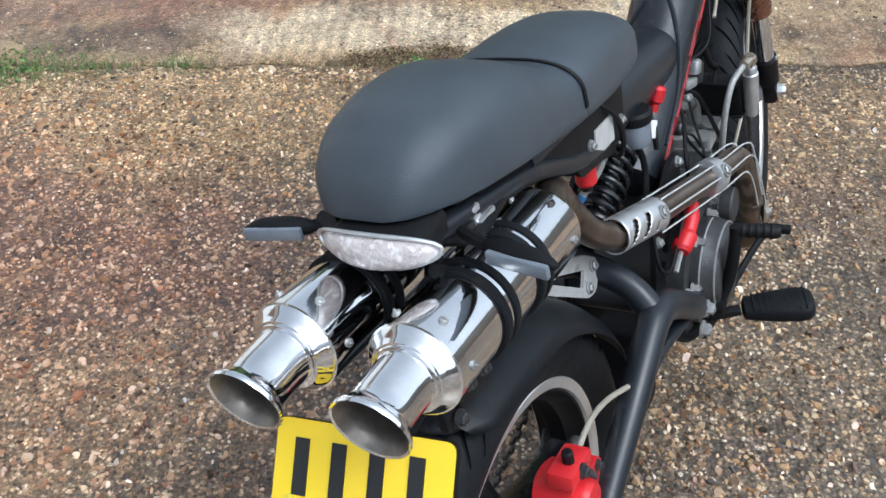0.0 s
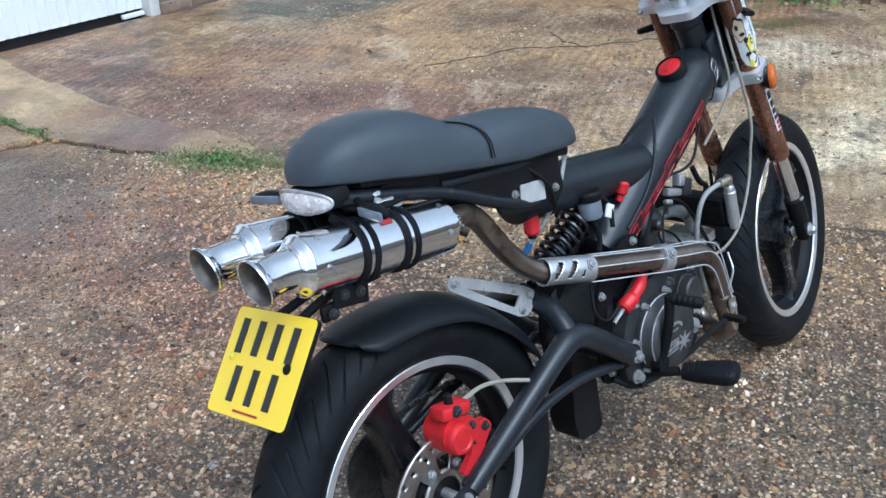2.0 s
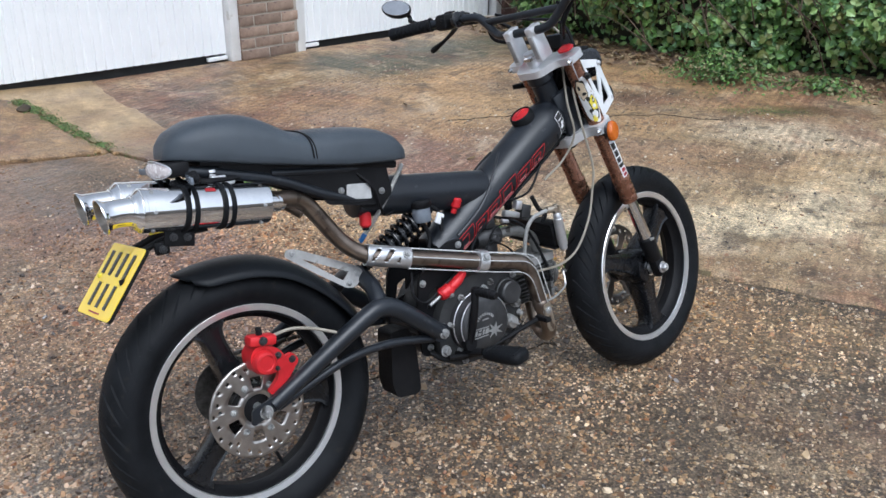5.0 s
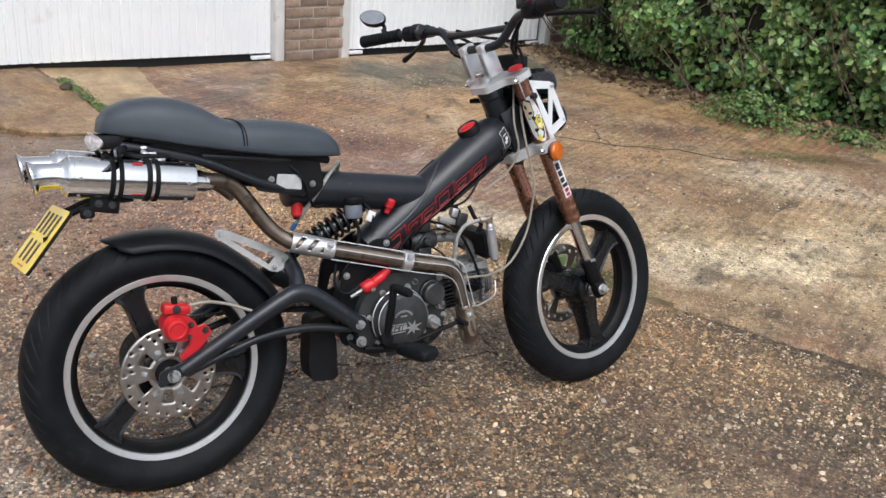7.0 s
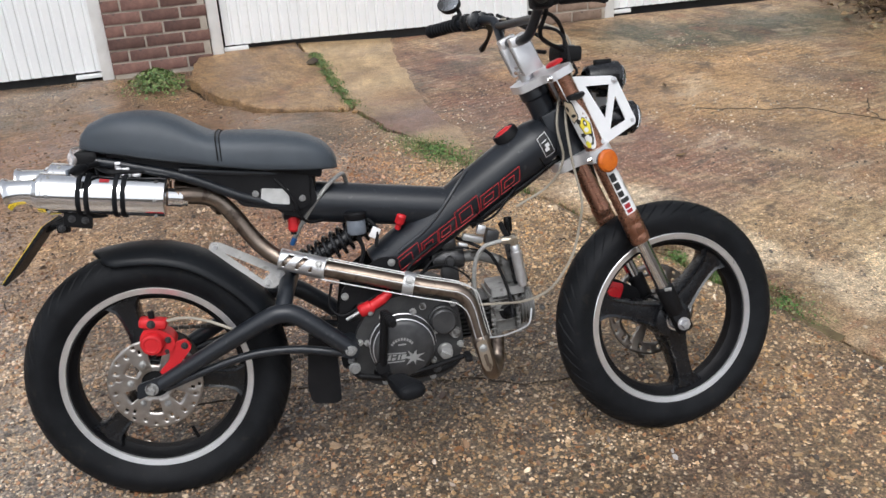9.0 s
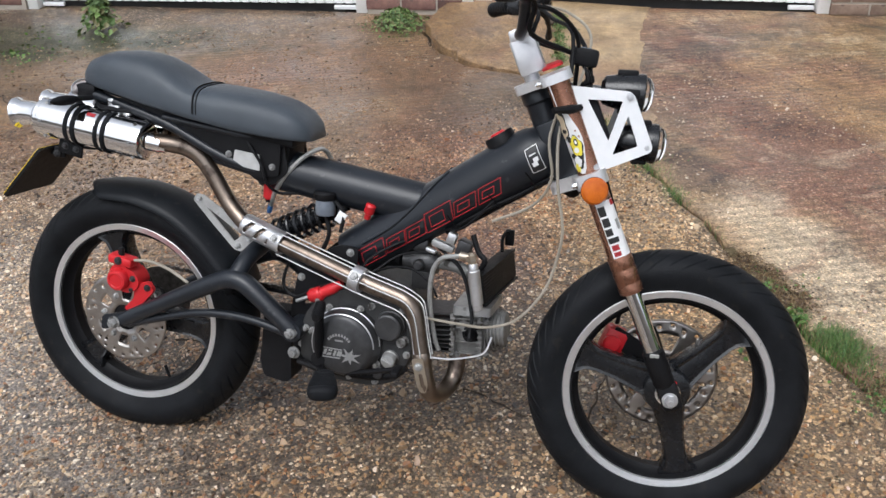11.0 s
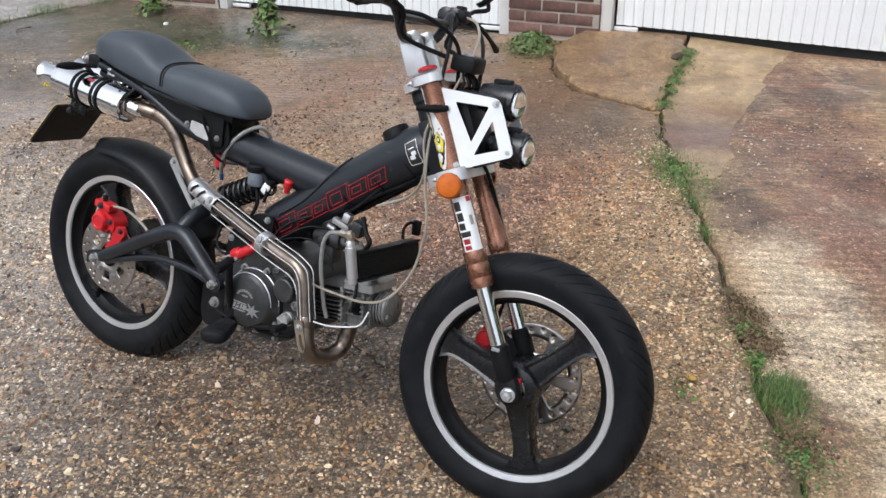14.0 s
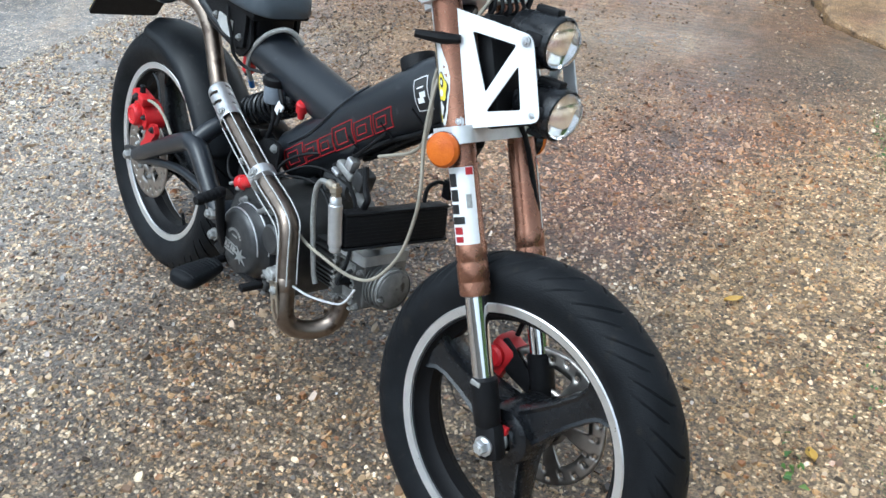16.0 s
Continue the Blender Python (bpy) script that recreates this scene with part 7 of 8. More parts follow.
for s in (-1, 1):
    bm = bmesh.new()
    tube(bm, [(0.5, s * 0.09, -0.028), (0.53, s * 0.165, -0.018)], 0.009, 10)
    tube(bm, [(0.44, s * 0.08, -0.01), (0.47, s * 0.105, -0.032), (0.56, s * 0.11, -0.04), (0.66, s * 0.105, -0.035), (0.7, s * 0.1, -0.01)], 0.0075, 8, 5)
    peg = part("footrest", bm, MATT_BLACK, bike, "black rubber-covered footrest")
    bm = bmesh.new()
    # a rubber block swelling outwards with a rounded end, finely ribbed on top
    m3 = Matrix.Rotation(radians(-s * 20), 3, "Z")
    mid = Vector((0.556, s * 0.214, -0.022))
    rows = []
    for v, hw, hh in ((-0.052, 0.012, 0.008), (-0.049, 0.02, 0.013), (-0.03, 0.024, 0.0155), (0.0, 0.029, 0.0175), (0.03, 0.032, 0.018), (0.044, 0.03, 0.0165), (0.051, 0.024, 0.0125), (0.054, 0.013, 0.007)):
        ring = []
        for k in range(20):
            c, w_ = math.cos(2 * math.pi * k / 20), math.sin(2 * math.pi * k / 20)
            ring.append(bm.verts.new(mid + m3 @ Vector((hw * math.copysign(abs(c) ** 0.7, c), s * v, hh * math.copysign(abs(w_) ** 0.8, w_)))))
        rows.append(ring)
    bridge(bm, rows)
    pad = part("footrest_rubber", bm, RUBBER, peg)
    for i in range(9):
        bm = bmesh.new()
        v = -0.036 + i * 0.0095
        tube(bm, [mid + m3 @ Vector((u * (0.021 + 0.08 * (v + 0.036)), s * v, 0.0165 - 0.005 * u * u + 0.02 * min(v, 0.03))) for u in (-1, -0.5, 0, 0.5, 1)], 0.0016, 6, 2)
        part("grip_rib", bm, RUBBER, pad)
bm = bmesh.new()
tube(bm, [(0.46, -0.125, -0.02), (0.53, -0.13, -0.03), (0.6, -0.14, -0.02), (0.66, -0.155, 0.0), (0.7, -0.17, 0.015)], 0.006, 8, 5)
block(bm, (0.705, -0.185, 0.018), (0.016, 0.045, 0.012), None, 0.003)
part("brake_pedal", bm, MATT_BLACK, bike, "black brake pedal lever")
for z in (0.046, -0.0):
    bolt(bike, (0.452, -0.128, z), (0, -1, 0), 0.01, 0.012)
# under-tray box
bm = bmesh.new()
plate(bm, rounded([(0.352, 0.06), (0.4, 0.06), (0.415, 0.0), (0.414, -0.1), (0.4, -0.108), (0.346, -0.1), (0.338, -0.06)], 0.012), [], lambda u, v, w: Vector((u, -0.06 + w, v)), 0.06)
part("under_tray", bm, MATT_BLACK, bike, "black plastic box behind the engine")
# chain, sprocket
bm = bmesh.new()
turned(bm, [(0, 0.078), (0.004, 0.078)], (0, 0.082, 0), (0, 0.086, 0), 44)
part("sprocket", bm, CHAIN, rear_wheel)
bm = bmesh.new()
for (x0, z0), (x1, z1) in (((0.0, 0.08), (0.5, 0.055)), ((0.0, -0.08), (0.5, -0.005))):
    for i in range(38):
        f = (i + 0.5) / 38
        block(bm, (x0 + (x1 - x0) * f, 0.084 + (0.002 if i % 2 else -0.002), z0 + (z1 - z0) * f), (0.012, 0.006, 0.009), None, 0.001)
tagged(part("chain", bm, CHAIN, bike, "oily drive chain"), kind="stuff")

# ---- rear shock, reservoir, small bits under the seat ----
a, b = Vector((0.335, -0.012, 0.215)), Vector((0.53, -0.012, 0.31))
bm = bmesh.new()
turned(bm, [(0, 0.012), (0.03, 0.012), (0.032, 0.018), (0.2, 0.018), (0.205, 0.012), ((b - a).length, 0.012)], a, b, 20)
shock = part("shock_absorber", bm, GLOSS_BLACK, bike, "black coil-over rear shock absorber")
bm = bmesh.new()
d = (b - a).normalized()
s = d.cross(Vector((0, 0, 1))).normalized()
u = s.cross(d)
tube(bm, [a + d * (0.035 + 0.155 * k / 96) + (s * math.cos(2 * math.pi * k / 12) + u * math.sin(2 * math.pi * k / 12)) * 0.029 for k in range(97)], 0.0046, 8, 2)
part("spring", bm, GLOSS_BLACK, shock)
bm = bmesh.new()
turned(bm, [(0, 0.02), (0.004, 0.022), (0.03, 0.022), (0.034, 0.02)], (0.49, -0.04, 0.292), (0.49, -0.04, 0.4), 24)
res = part("fluid_reservoir", bm, SMOKED, bike, "smoked brake fluid reservoir with black lid")
bm = bmesh.new()
turned(bm, [(0, 0.0235), (0.004, 0.026), (0.014, 0.026), (0.018, 0.022)], (0.49, -0.04, 0.326), (0.49, -0.04, 0.4), 24)
part("lid", bm, MATT_BLACK, res)
bm = bmesh.new()
tube(bm, [(0.49, -0.04, 0.292), (0.5, -0.045, 0.25), (0.48, -0.05, 0.2)], 0.005, 8, 4)
tube(bm, [(0.515, -0.045, 0.325), (0.535, -0.05, 0.3), (0.53, -0.055, 0.26)], 0.0045, 8, 4)
part("hose", bm, MATT_BLACK, res)
bm = bmesh.new()
block(bm, (0.53, -0.052, 0.292), (0.02, 0.006, 0.026), Matrix.Rotation(radians(30), 3, "Y"), 0.002)
part("tag", bm, STICKER, res)
bm = bmesh.new()
turned(bm, [(0, 0.007), (0.012, 0.007), (0.016, 0.0115), (0.034, 0.0115), (0.038, 0.008)], (0.583, -0.036, 0.292), (0.597, -0.045, 0.33), 12)
part("fuel_tap", bm, RED, bike, "red fuel tap knob")
bm = bmesh.new()
turned(bm, [(0, 0.008), (0.006, 0.014), (0.045, 0.014), (0.05, 0.01)], (0.352, -0.02, 0.358), (0.348, -0.02, 0.3), 16)
bottle = part("catch_bottle", bm, RED, bike, "small red breather bottle under the frame tube")
bm = bmesh.new()
turned(bm, [(0, 0.008), (0.008, 0.008)], (0.348, -0.02, 0.31), (0.347, -0.02, 0.28), 12)
part("bottle_nozzle", bm, MATT_BLACK, bottle)
bm = bmesh.new()
tube(bm, [(0.478, 0.02, 0.402), (0.474, 0.0, 0.423), (0.464, -0.02, 0.428), (0.436, -0.038, 0.41), (0.401, -0.045, 0.372), (0.368, -0.034, 0.326), (0.346, -0.01, 0.288)], 0.005, 8, 6)
hose = part("breather_hose", bm, GREY_HOSE, bike, "clear grey breather hose with a blue end")
bm = bmesh.new()
turned(bm, [(0, 0.006), (0.022, 0.006)], (0.348, -0.013, 0.292), (0.337, 0.0, 0.27), 10)
part("hose_end", bm, BLUE, hose)
bm = bmesh.new()
tube(bm, [(0.32, -0.06, 0.44), (0.34, -0.07, 0.418), (0.358, -0.071, 0.39), (0.366, -0.068, 0.355), (0.385, -0.05, 0.332), (0.42, -0.03, 0.33)], 0.0035, 6, 5)
part("wire", bm, MATT_BLACK, bike, "black wire under the seat")
bm = bmesh.new()
tube(bm, [(-0.05, -0.05, 0.5), (-0.02, -0.075, 0.49), (0.05, -0.065, 0.485)], 0.006, 8, 5)
part("wire", bm, MATT_BLACK, bike, "black wire under the seat")
bm = bmesh.new()
tube(bm, [(-0.06, -0.02, 0.5), (-0.05, -0.06, 0.47), (-0.09, -0.07, 0.5)], 0.006, 8, 5)
part("wire", bm, MATT_BLACK, bike, "black wire behind the tail lamp")

# ---- fork, steered ----
LEG = 0.076


def leg_at(z, y, fwd=0.0):
    """A point of a fork leg's centre line at that height."""
    return Vector((1.231 - 0.441 * z, y, z)) + FWD * fwd


bm = bmesh.new()
turned(bm, [(0, 0.016), (0.25, 0.016)], HEAD - AX * 0.215, HEAD + AX * 0.035, 20)
fork = part("front_fork", bm, BRUSHED, bike, "upside-down copper-brown front fork", STEER)
for s in (-1, 1):
    y = s * LEG
    a, b = leg_at(0.203, y), leg_at(0.62, y)
    L_ = (b - a).length
    bm = bmesh.new()
    turned(bm, [(0, 0.019), (0.002, 0.0235), (0.02, 0.0245), (0.022, 0.0235), (0.024, 0.0235), (0.026, 0.0245), (0.05, 0.0245), (0.052, 0.0235), (0.055, 0.0235), (0.058, 0.0245), (0.078, 0.0245), (0.082, 0.0225), (L_, 0.0225)], a, b, 32)
    tube_ = part("upper_tube", bm, COPPER, fork, "copper-brown anodised upper fork tube", STEER)
    bm = bmesh.new()
    turned(bm, [(0, 0.017), (0.19, 0.017)], leg_at(0.07, y), leg_at(0.22, y), 28)
    part("chrome_stanchion", bm, CHROME, fork, "bright chrome stanchion", STEER)
    bm = bmesh.new()
    turned(bm, [(0, 0.017), (0.006, 0.021), (0.05, 0.022), (0.075, 0.022), (0.08, 0.018)], leg_at(0.015, y), leg_at(0.12, y), 24)
    block(bm, leg_at(-0.006, y) + Vector((0.002, 0, 0)), (0.042, 0.03, 0.06), Matrix.Rotation(-RAKE, 3, "Y"), 0.01)
    foot = part("axle_clamp", bm, MATT_BLACK, fork, "black cast axle clamp", STEER)
    bolt(foot, (1.235, y + s * 0.016, -0.01), (0, s, 0), 0.012, 0.014, BRUSHED, STEER)
    bm = bmesh.new()
    block(bm, leg_at(0.082, y) + Vector((0, s * 0.02, 0)), (0.018, 0.004, 0.008), None, 0.001)
    part("makers_badge", bm, GREY_HOSE, foot, m=STEER)
    bm = bmesh.new()
    turned(bm, [(0, 0.0205), (0.004, 0.0205), (0.007, 0.017), (0.008, 0.011)], leg_at(0.63, y), leg_at(0.7, y), 24)
    part("fork_cap", bm, RED, fork, "red fork top cap", STEER)
    # sticker on the front of the leg: white ground with bars
    fs = Vector((0, s, 0))

    def on_leg(z, ang, lift=0.0):
        p = leg_at(z, y)
        return p + (FWD * math.cos(radians(ang)) + fs * math.sin(radians(ang))) * (0.0227 + lift)

    def wrap(nm, z0, z1, a0, a1, mt, parent_, lift=0.0006, label=""):
        bm = bmesh.new()
        g = [[bm.verts.new(on_leg(z0 + (z1 - z0) * i / 2, a0 + (a1 - a0) * j / 8, lift)) for j in range(9)] for i in range(3)]
        for i in range(2):
            for j in range(8):
                bm.faces.new((g[i][j], g[i][j + 1], g[i + 1][j + 1], g[i + 1][j]))
        return part(nm, bm, mt, parent_, label, STEER)

    st = wrap("fork_sticker", 0.262, 0.382, 12, 118, STICKER, tube_, 0.0006, "white fork sticker with black and red shapes")
    for z0, z1, a0, a1, mt in ((0.356, 0.374, 80, 114, BLACK_INK), (0.336, 0.352, 78, 112, BLACK_INK), (0.319, 0.332, 80, 114, BLACK_INK), (0.305, 0.315, 62, 114, BLACK_INK), (0.263, 0.268, 70, 117, BLACK_INK), (0.291, 0.301, 74, 108, RED_INK), (0.280, 0.288, 74, 108, RED_INK), (0.270, 0.276, 74, 108, RED_INK), (0.371, 0.381, 16, 44, RED_INK), (0.326, 0.345, 30, 50, GREY_HOSE)):
        wrap("sticker_bar", z0, z1, a0, a1, mt, st, 0.0012)
    if s < 0:
        def blot(nm, z, ang, rz, ra, mt, parent_, lift, wave=0.0, tilt=0.0, label=""):
            """A rounded patch on the leg, its rim waved."""
            bm = bmesh.new()
            rings = []
            for q in (0.0001, 0.5, 1.0):
                ring = []
                for k in range(24):
                    a = 2 * math.pi * k / 24
                    w_ = q * (1 + wave * math.sin(5 * a + 40 * z))
                    du, dv = w_ * math.cos(a), w_ * math.sin(a)
                    ring.append(bm.verts.new(on_leg(z + rz * (dv * math.cos(tilt) + du * math.sin(tilt)), ang + ra * (du * math.cos(tilt) - dv * math.sin(tilt)), lift)))
                rings.append(ring)
            bridge(bm, rings, True, False)
            return part(nm, bm, mt, parent_, label, STEER)

        badge = blot("fork_sticker", 0.5, 128, 0.06, 58, STICKER, tube_, 0.0006, 0.06, 0.5, "white sticker with yellow, cream and black patches")
        for z, ang, rz, ra, mt, lift, wave, tilt in ((0.532, 150, 0.027, 34, BLACK_INK, 0.001, 0.12, 0.2), (0.53, 150, 0.023, 29, CREAM_INK, 0.0014, 0.1, 0.2), (0.537, 160, 0.006, 8, BLACK_INK, 0.0018, 0, 0), (0.52, 142, 0.004, 14, BLACK_INK, 0.0018, 0, 0.4),
                                                     (0.487, 108, 0.022, 30, BLACK_INK, 0.001, 0.12, 0.3), (0.49, 108, 0.018, 25, YELLOW_INK, 0.0014, 0.1, 0.3), (0.497, 104, 0.007, 9, BLACK_INK, 0.0018, 0, 0), (0.497, 104, 0.0035, 5, STICKER, 0.0022, 0, 0), (0.483, 112, 0.005, 12, STICKER, 0.0018, 0, 0.3),
                                                     (0.462, 122, 0.013, 26, BLACK_INK, 0.001, 0.1, 0.2), (0.463, 124, 0.0095, 19, STICKER, 0.0014, 0.1, 0.2), (0.452, 136, 0.008, 14, YELLOW_INK, 0.0014, 0.1, 0), (0.505, 132, 0.006, 12, BLACK_INK, 0.0014, 0.1, 0.5), (0.474, 142, 0.005, 12, BLACK_INK, 0.0014, 0.1, -0.4)):
            blot("sticker_patch", z, ang, rz, ra, mt, badge, lift, wave, tilt)
bm = bmesh.new()
tube(bm, [(1.235, -0.09, -0.01), (1.235, 0.09, -0.01)], 0.01, 14)
part("front_axle", bm, BRUSHED, fork, "", STEER)
for s in (-1, 1):
    bm = bmesh.new()
    turned(bm, [(0, 0.019), (0.012, 0.019)], (1.235, s * 0.05, -0.01), (1.235, s * 0.065, -0.01), 20)
    part("axle_spacer", bm, BRUSHED, fork, "", STEER)
bm = bmesh.new()
turned(bm, [(0, 0.026), (0.004, 0.026), (0.005, 0.021), (0.0, 0.021)], (1.235, -0.051, -0.01), (1.235, -0.07, -0.01), 28, False)
part("hub_seal", bm, CHROME, fork, "bright ring on the front hub", STEER)
bm = bmesh.new()
turned(bm, [(0, 0.0135), (0.012, 0.0135)], (1.235, -0.051, -0.01), (1.235, -0.07, -0.01), 14)
block(bm, (1.244, -0.058, 0.012), (0.012, 0.01, 0.014), None, 0.002)
part("hub_spacer", bm, RED, fork, "red anodised wheel spacer", STEER)
# yokes
for z, thick, col, nm in ((0.612, 0.018, BRIGHT_ALLOY, "top_yoke"), (0.425, 0.026, BRIGHT_ALLOY, "bottom_yoke")):
    o0 = leg_at(z, 0)
    back_ = -0.05
    bm = bmesh.new()
    out = rounded([(-0.105, -0.032), (-0.06, -0.034), (-0.035, back_ - 0.035), (0.035, back_ - 0.035), (0.06, -0.034), (0.105, -0.032), (0.108, 0.02), (0.085, 0.033), (0.04, 0.02), (-0.04, 0.02), (-0.085, 0.033), (-0.108, 0.02)], 0.014)
    plate(bm, out, [], lambda u, v, w, o0=o0, thick=thick: o0 + Vector((0, u, 0)) + FWD * v + AX * (w - thick / 2), thick)
    yk = part(nm, bm, col, fork, "silver alloy fork yoke", STEER, 25)
    for s in (-1, 1):
        bolt(yk, o0 + Vector((0, s * 0.1, 0)) + FWD * -0.032, -FWD, 0.005, 0.008, CHROME, STEER)
bm = bmesh.new()
turned(bm, [(0, 0.022), (0.008, 0.022), (0.012, 0.016)], HEAD + AX * 0.018, HEAD + AX * 0.1, 6)
part("stem_nut", bm, CHROME, fork, "", STEER)
# indicators of amber plastic
for s in (-1, 1):
    c0 = leg_at(0.408, s * 0.108, -0.004)
    o_ = (Vector((0.25, s, 0))).normalized()
    bm = bmesh.new()
    turned(bm, [(0, 0.02), (0.004, 0.026), (0.01, 0.0265), (0.016, 0.022), (0.018, 0.012)], c0, c0 + o_, 28)
    am = part("reflector", bm, AMBER, bike, "round amber reflector beside the fork", STEER)
    bm = bmesh.new()
    turned(bm, [(-0.006, 0.022), (0.004, 0.0268), (0.0042, 0.024)], c0, c0 + o_, 28)
    block(bm, c0 - o_ * 0.014 - FWD * 0.004, (0.02, 0.03, 0.016), None, 0.003)
    part("reflector_mount", bm, GLOSS_BLACK, am, "", STEER)
# ---- headlamps between white side brackets ----
for s in (-1, 1):
    A, B, C_, D_ = Vector((0.98, s * 0.084, 0.59)), Vector((1.104, s * 0.052, 0.583)), Vector((1.144, s * 0.048, 0.487)), Vector((1.048, s * 0.086, 0.448))
    o0 = A
    ex = (B - A).normalized()
    ey = (D_ - A)
    ey = (ey - ex * ey.dot(ex)).normalized()
    ez = ex.cross(ey)

    def flat(p):
        return ((p - o0).dot(ex), (p - o0).dot(ey))

    q = [flat(p) for p in (A, B, C_, D_)]
    cx, cy = sum(p[0] for p in q) / 4, sum(p[1] for p in q) / 4
    grow = [(cx + (x - cx) * 1.17 + 0.0, cy + (y - cy) * 1.17) for x, y in q]

    def mixq(u, v):
        top = [q[0][i] * (1 - u) + q[1][i] * u for i in (0, 1)]
        low = [q[3][i] * (1 - u) + q[2][i] * u for i in (0, 1)]
        return tuple(top[i] * (1 - v) + low[i] * v for i in (0, 1))

    holes = [rounded([mixq(0.3, 0.1), mixq(0.86, 0.1), mixq(0.38, 0.72)], 0.004), rounded([mixq(0.86, 0.36), mixq(0.84, 0.92), mixq(0.36, 0.92)], 0.004)]
    bm = bmesh.new()
    plate(bm, rounded(grow, 0.014), holes, lambda u, v, w: o0 + ex * u + ey * v + ez * (w - 0.0015), 0.003)
    lamp_bracket = part("lamp_bracket", bm, WHITE, bike, "white cut-out headlamp bracket plate", STEER, 25)
    bm = bmesh.new()
    for p0, p1 in ((A, D_),):
        d = (p1 - p0).normalized()
        block(bm, (p0 + p1) / 2 - ex * 0.02, (0.02, 0.003, (p1 - p0).length + 0.02), Matrix.Rotation(math.atan2(d.x, d.z) + math.pi, 3, "Y"), 0.001)
    part("bracket_flange", bm, BRUSHED, lamp_bracket, "", STEER)
    for p in (A, B, C_, D_):
        bolt(lamp_bracket, p + Vector((0, s * 0.004, 0)), (0, s, 0), 0.0055, 0.006, BRUSHED, STEER)
    bm = bmesh.new()
    tube(bm, [A + Vector((0.032, s * 0.0, -0.03)), A + Vector((0.012, s * 0.018, -0.034)), A + Vector((-0.02, s * 0.042, -0.036))], [0.006, 0.009, 0.006], 8, 4)
    part("indicator", bm, MATT_BLACK, bike, "stubby black front indicator", STEER)
for z, x in ((0.578, 1.124), (0.483, 1.158)):
    c0 = Vector((x - 0.004, -0.008, z + 0.009))
    d = Vector((0.985, 0, -0.06)).normalized()
    bm = bmesh.new()
    turned(bm, [(-0.07, 0.018), (-0.064, 0.028), (-0.03, 0.036), (-0.004, 0.0385), (0.006, 0.0395), (0.012, 0.0395), (0.014, 0.037), (0.012, 0.0355), (0.0, 0.0345)], c0, c0 + d, 36, False)
    lamp = part("headlamp", bm, GLOSS_BLACK, bike, "small round projector headlamp with black shell", STEER)
    bm = bmesh.new()
    turned(bm, [(-0.022, 0.001), (-0.02, 0.012), (-0.012, 0.024), (0.0, 0.031), (0.012, 0.0343)], c0, c0 + d, 32, False)
    part("reflector_bowl", bm, CHROME, lamp, "", STEER)
    bm = bmesh.new()
    turned(bm, [(0.004, 0.0005), (0.004, 0.0335), (0.012, 0.0345), (0.019, 0.0336), (0.0245, 0.03), (0.0295, 0.0225), (0.0325, 0.012), (0.0333, 0.006), (0.0336, 0.0005)], c0, c0 + d, 40, False)
    ln = part("lens", bm, LAMP_GLASS, lamp, "clear domed headlamp lens", STEER)
    bm = bmesh.new()
    block(bm, c0 - d * 0.02 + Vector((0, 0, 0.038)), (0.04, 0.02, 0.012), None, 0.003)
    part("lamp_mount", bm, MATT_BLACK, lamp, "", STEER)
    bm = bmesh.new()
    block(bm, c0 - d * 0.02 + Vector((0, 0, -0.038)), (0.03, 0.03, 0.01), None, 0.003)
    part("lamp_foot", bm, MATT_BLACK, lamp, "", STEER)
    for s in (-1, 1):
        bm = bmesh.new()
        block(bm, c0 - d * 0.012 + Vector((0, s * 0.036, 0)), (0.03, 0.01, 0.018), None, 0.003)
        part("lamp_ear", bm, MATT_BLACK, lamp, "", STEER)
bm = bmesh.new()
block(bm, (1.05, 0, 0.522), (0.03, 0.112, 0.165), Matrix.Rotation(-RAKE, 3, "Y"), 0.008)
part("lamp_backing", bm, MATT_BLACK, bike, "", STEER)
# ---- handlebar ----
for s in (-1, 1):
    bm = bmesh.new()
    o0 = HEAD + Vector((0, s * 0.036, 0)) + FWD * 0.008
    M3 = Matrix((FWD, Vector((0, 1, 0)), AX)).transposed()
    block(bm, o0 + AX * 0.05, (0.05, 0.02, 0.08), M3, 0.004, 0.9)
    block(bm, o0 + AX * 0.09 - FWD * 0.0, (0.042, 0.024, 0.022), M3, 0.004)
    rs = part("bar_riser", bm, BRIGHT_ALLOY, bike, "tall machined aluminium bar riser", STEER)
    bm = bmesh.new()
    block(bm, o0 + AX * 0.05 + FWD * 0.0245, (0.003, 0.012, 0.06), M3, 0.001)
    block(bm, o0 + AX * 0.05 - FWD * 0.0245, (0.003, 0.012, 0.06), M3, 0.001)
    part("riser_groove", bm, CASTING, rs, "", STEER)
B0 = HEAD + AX * 0.088 + FWD * 0.008
BAR = [Vector((B0.x, 0, B0.z)), Vector((B0.x, 0.06, B0.z)), Vector((B0.x + 0.006, 0.095, B0.z + 0.01)), Vector((B0.x + 0.01, 0.135, B0.z + 0.046)), Vector((B0.x + 0.004, 0.17, B0.z + 0.062)), Vector((B0.x - 0.036, 0.285, B0.z + 0.064)), Vector((B0.x - 0.085, 0.4, B0.z + 0.056))]
full = [Vector((p.x, -p.y, p.z + 0.05 * max(0, p.y - 0.06))) for p in BAR[:0:-1]] + BAR
bm = bmesh.new()
tube(bm, full, 0.011, 14, 6)
bar = part("handlebar", bm, SATIN_BLACK, bike, "black braced motocross handlebar", STEER)
bm = bmesh.new()
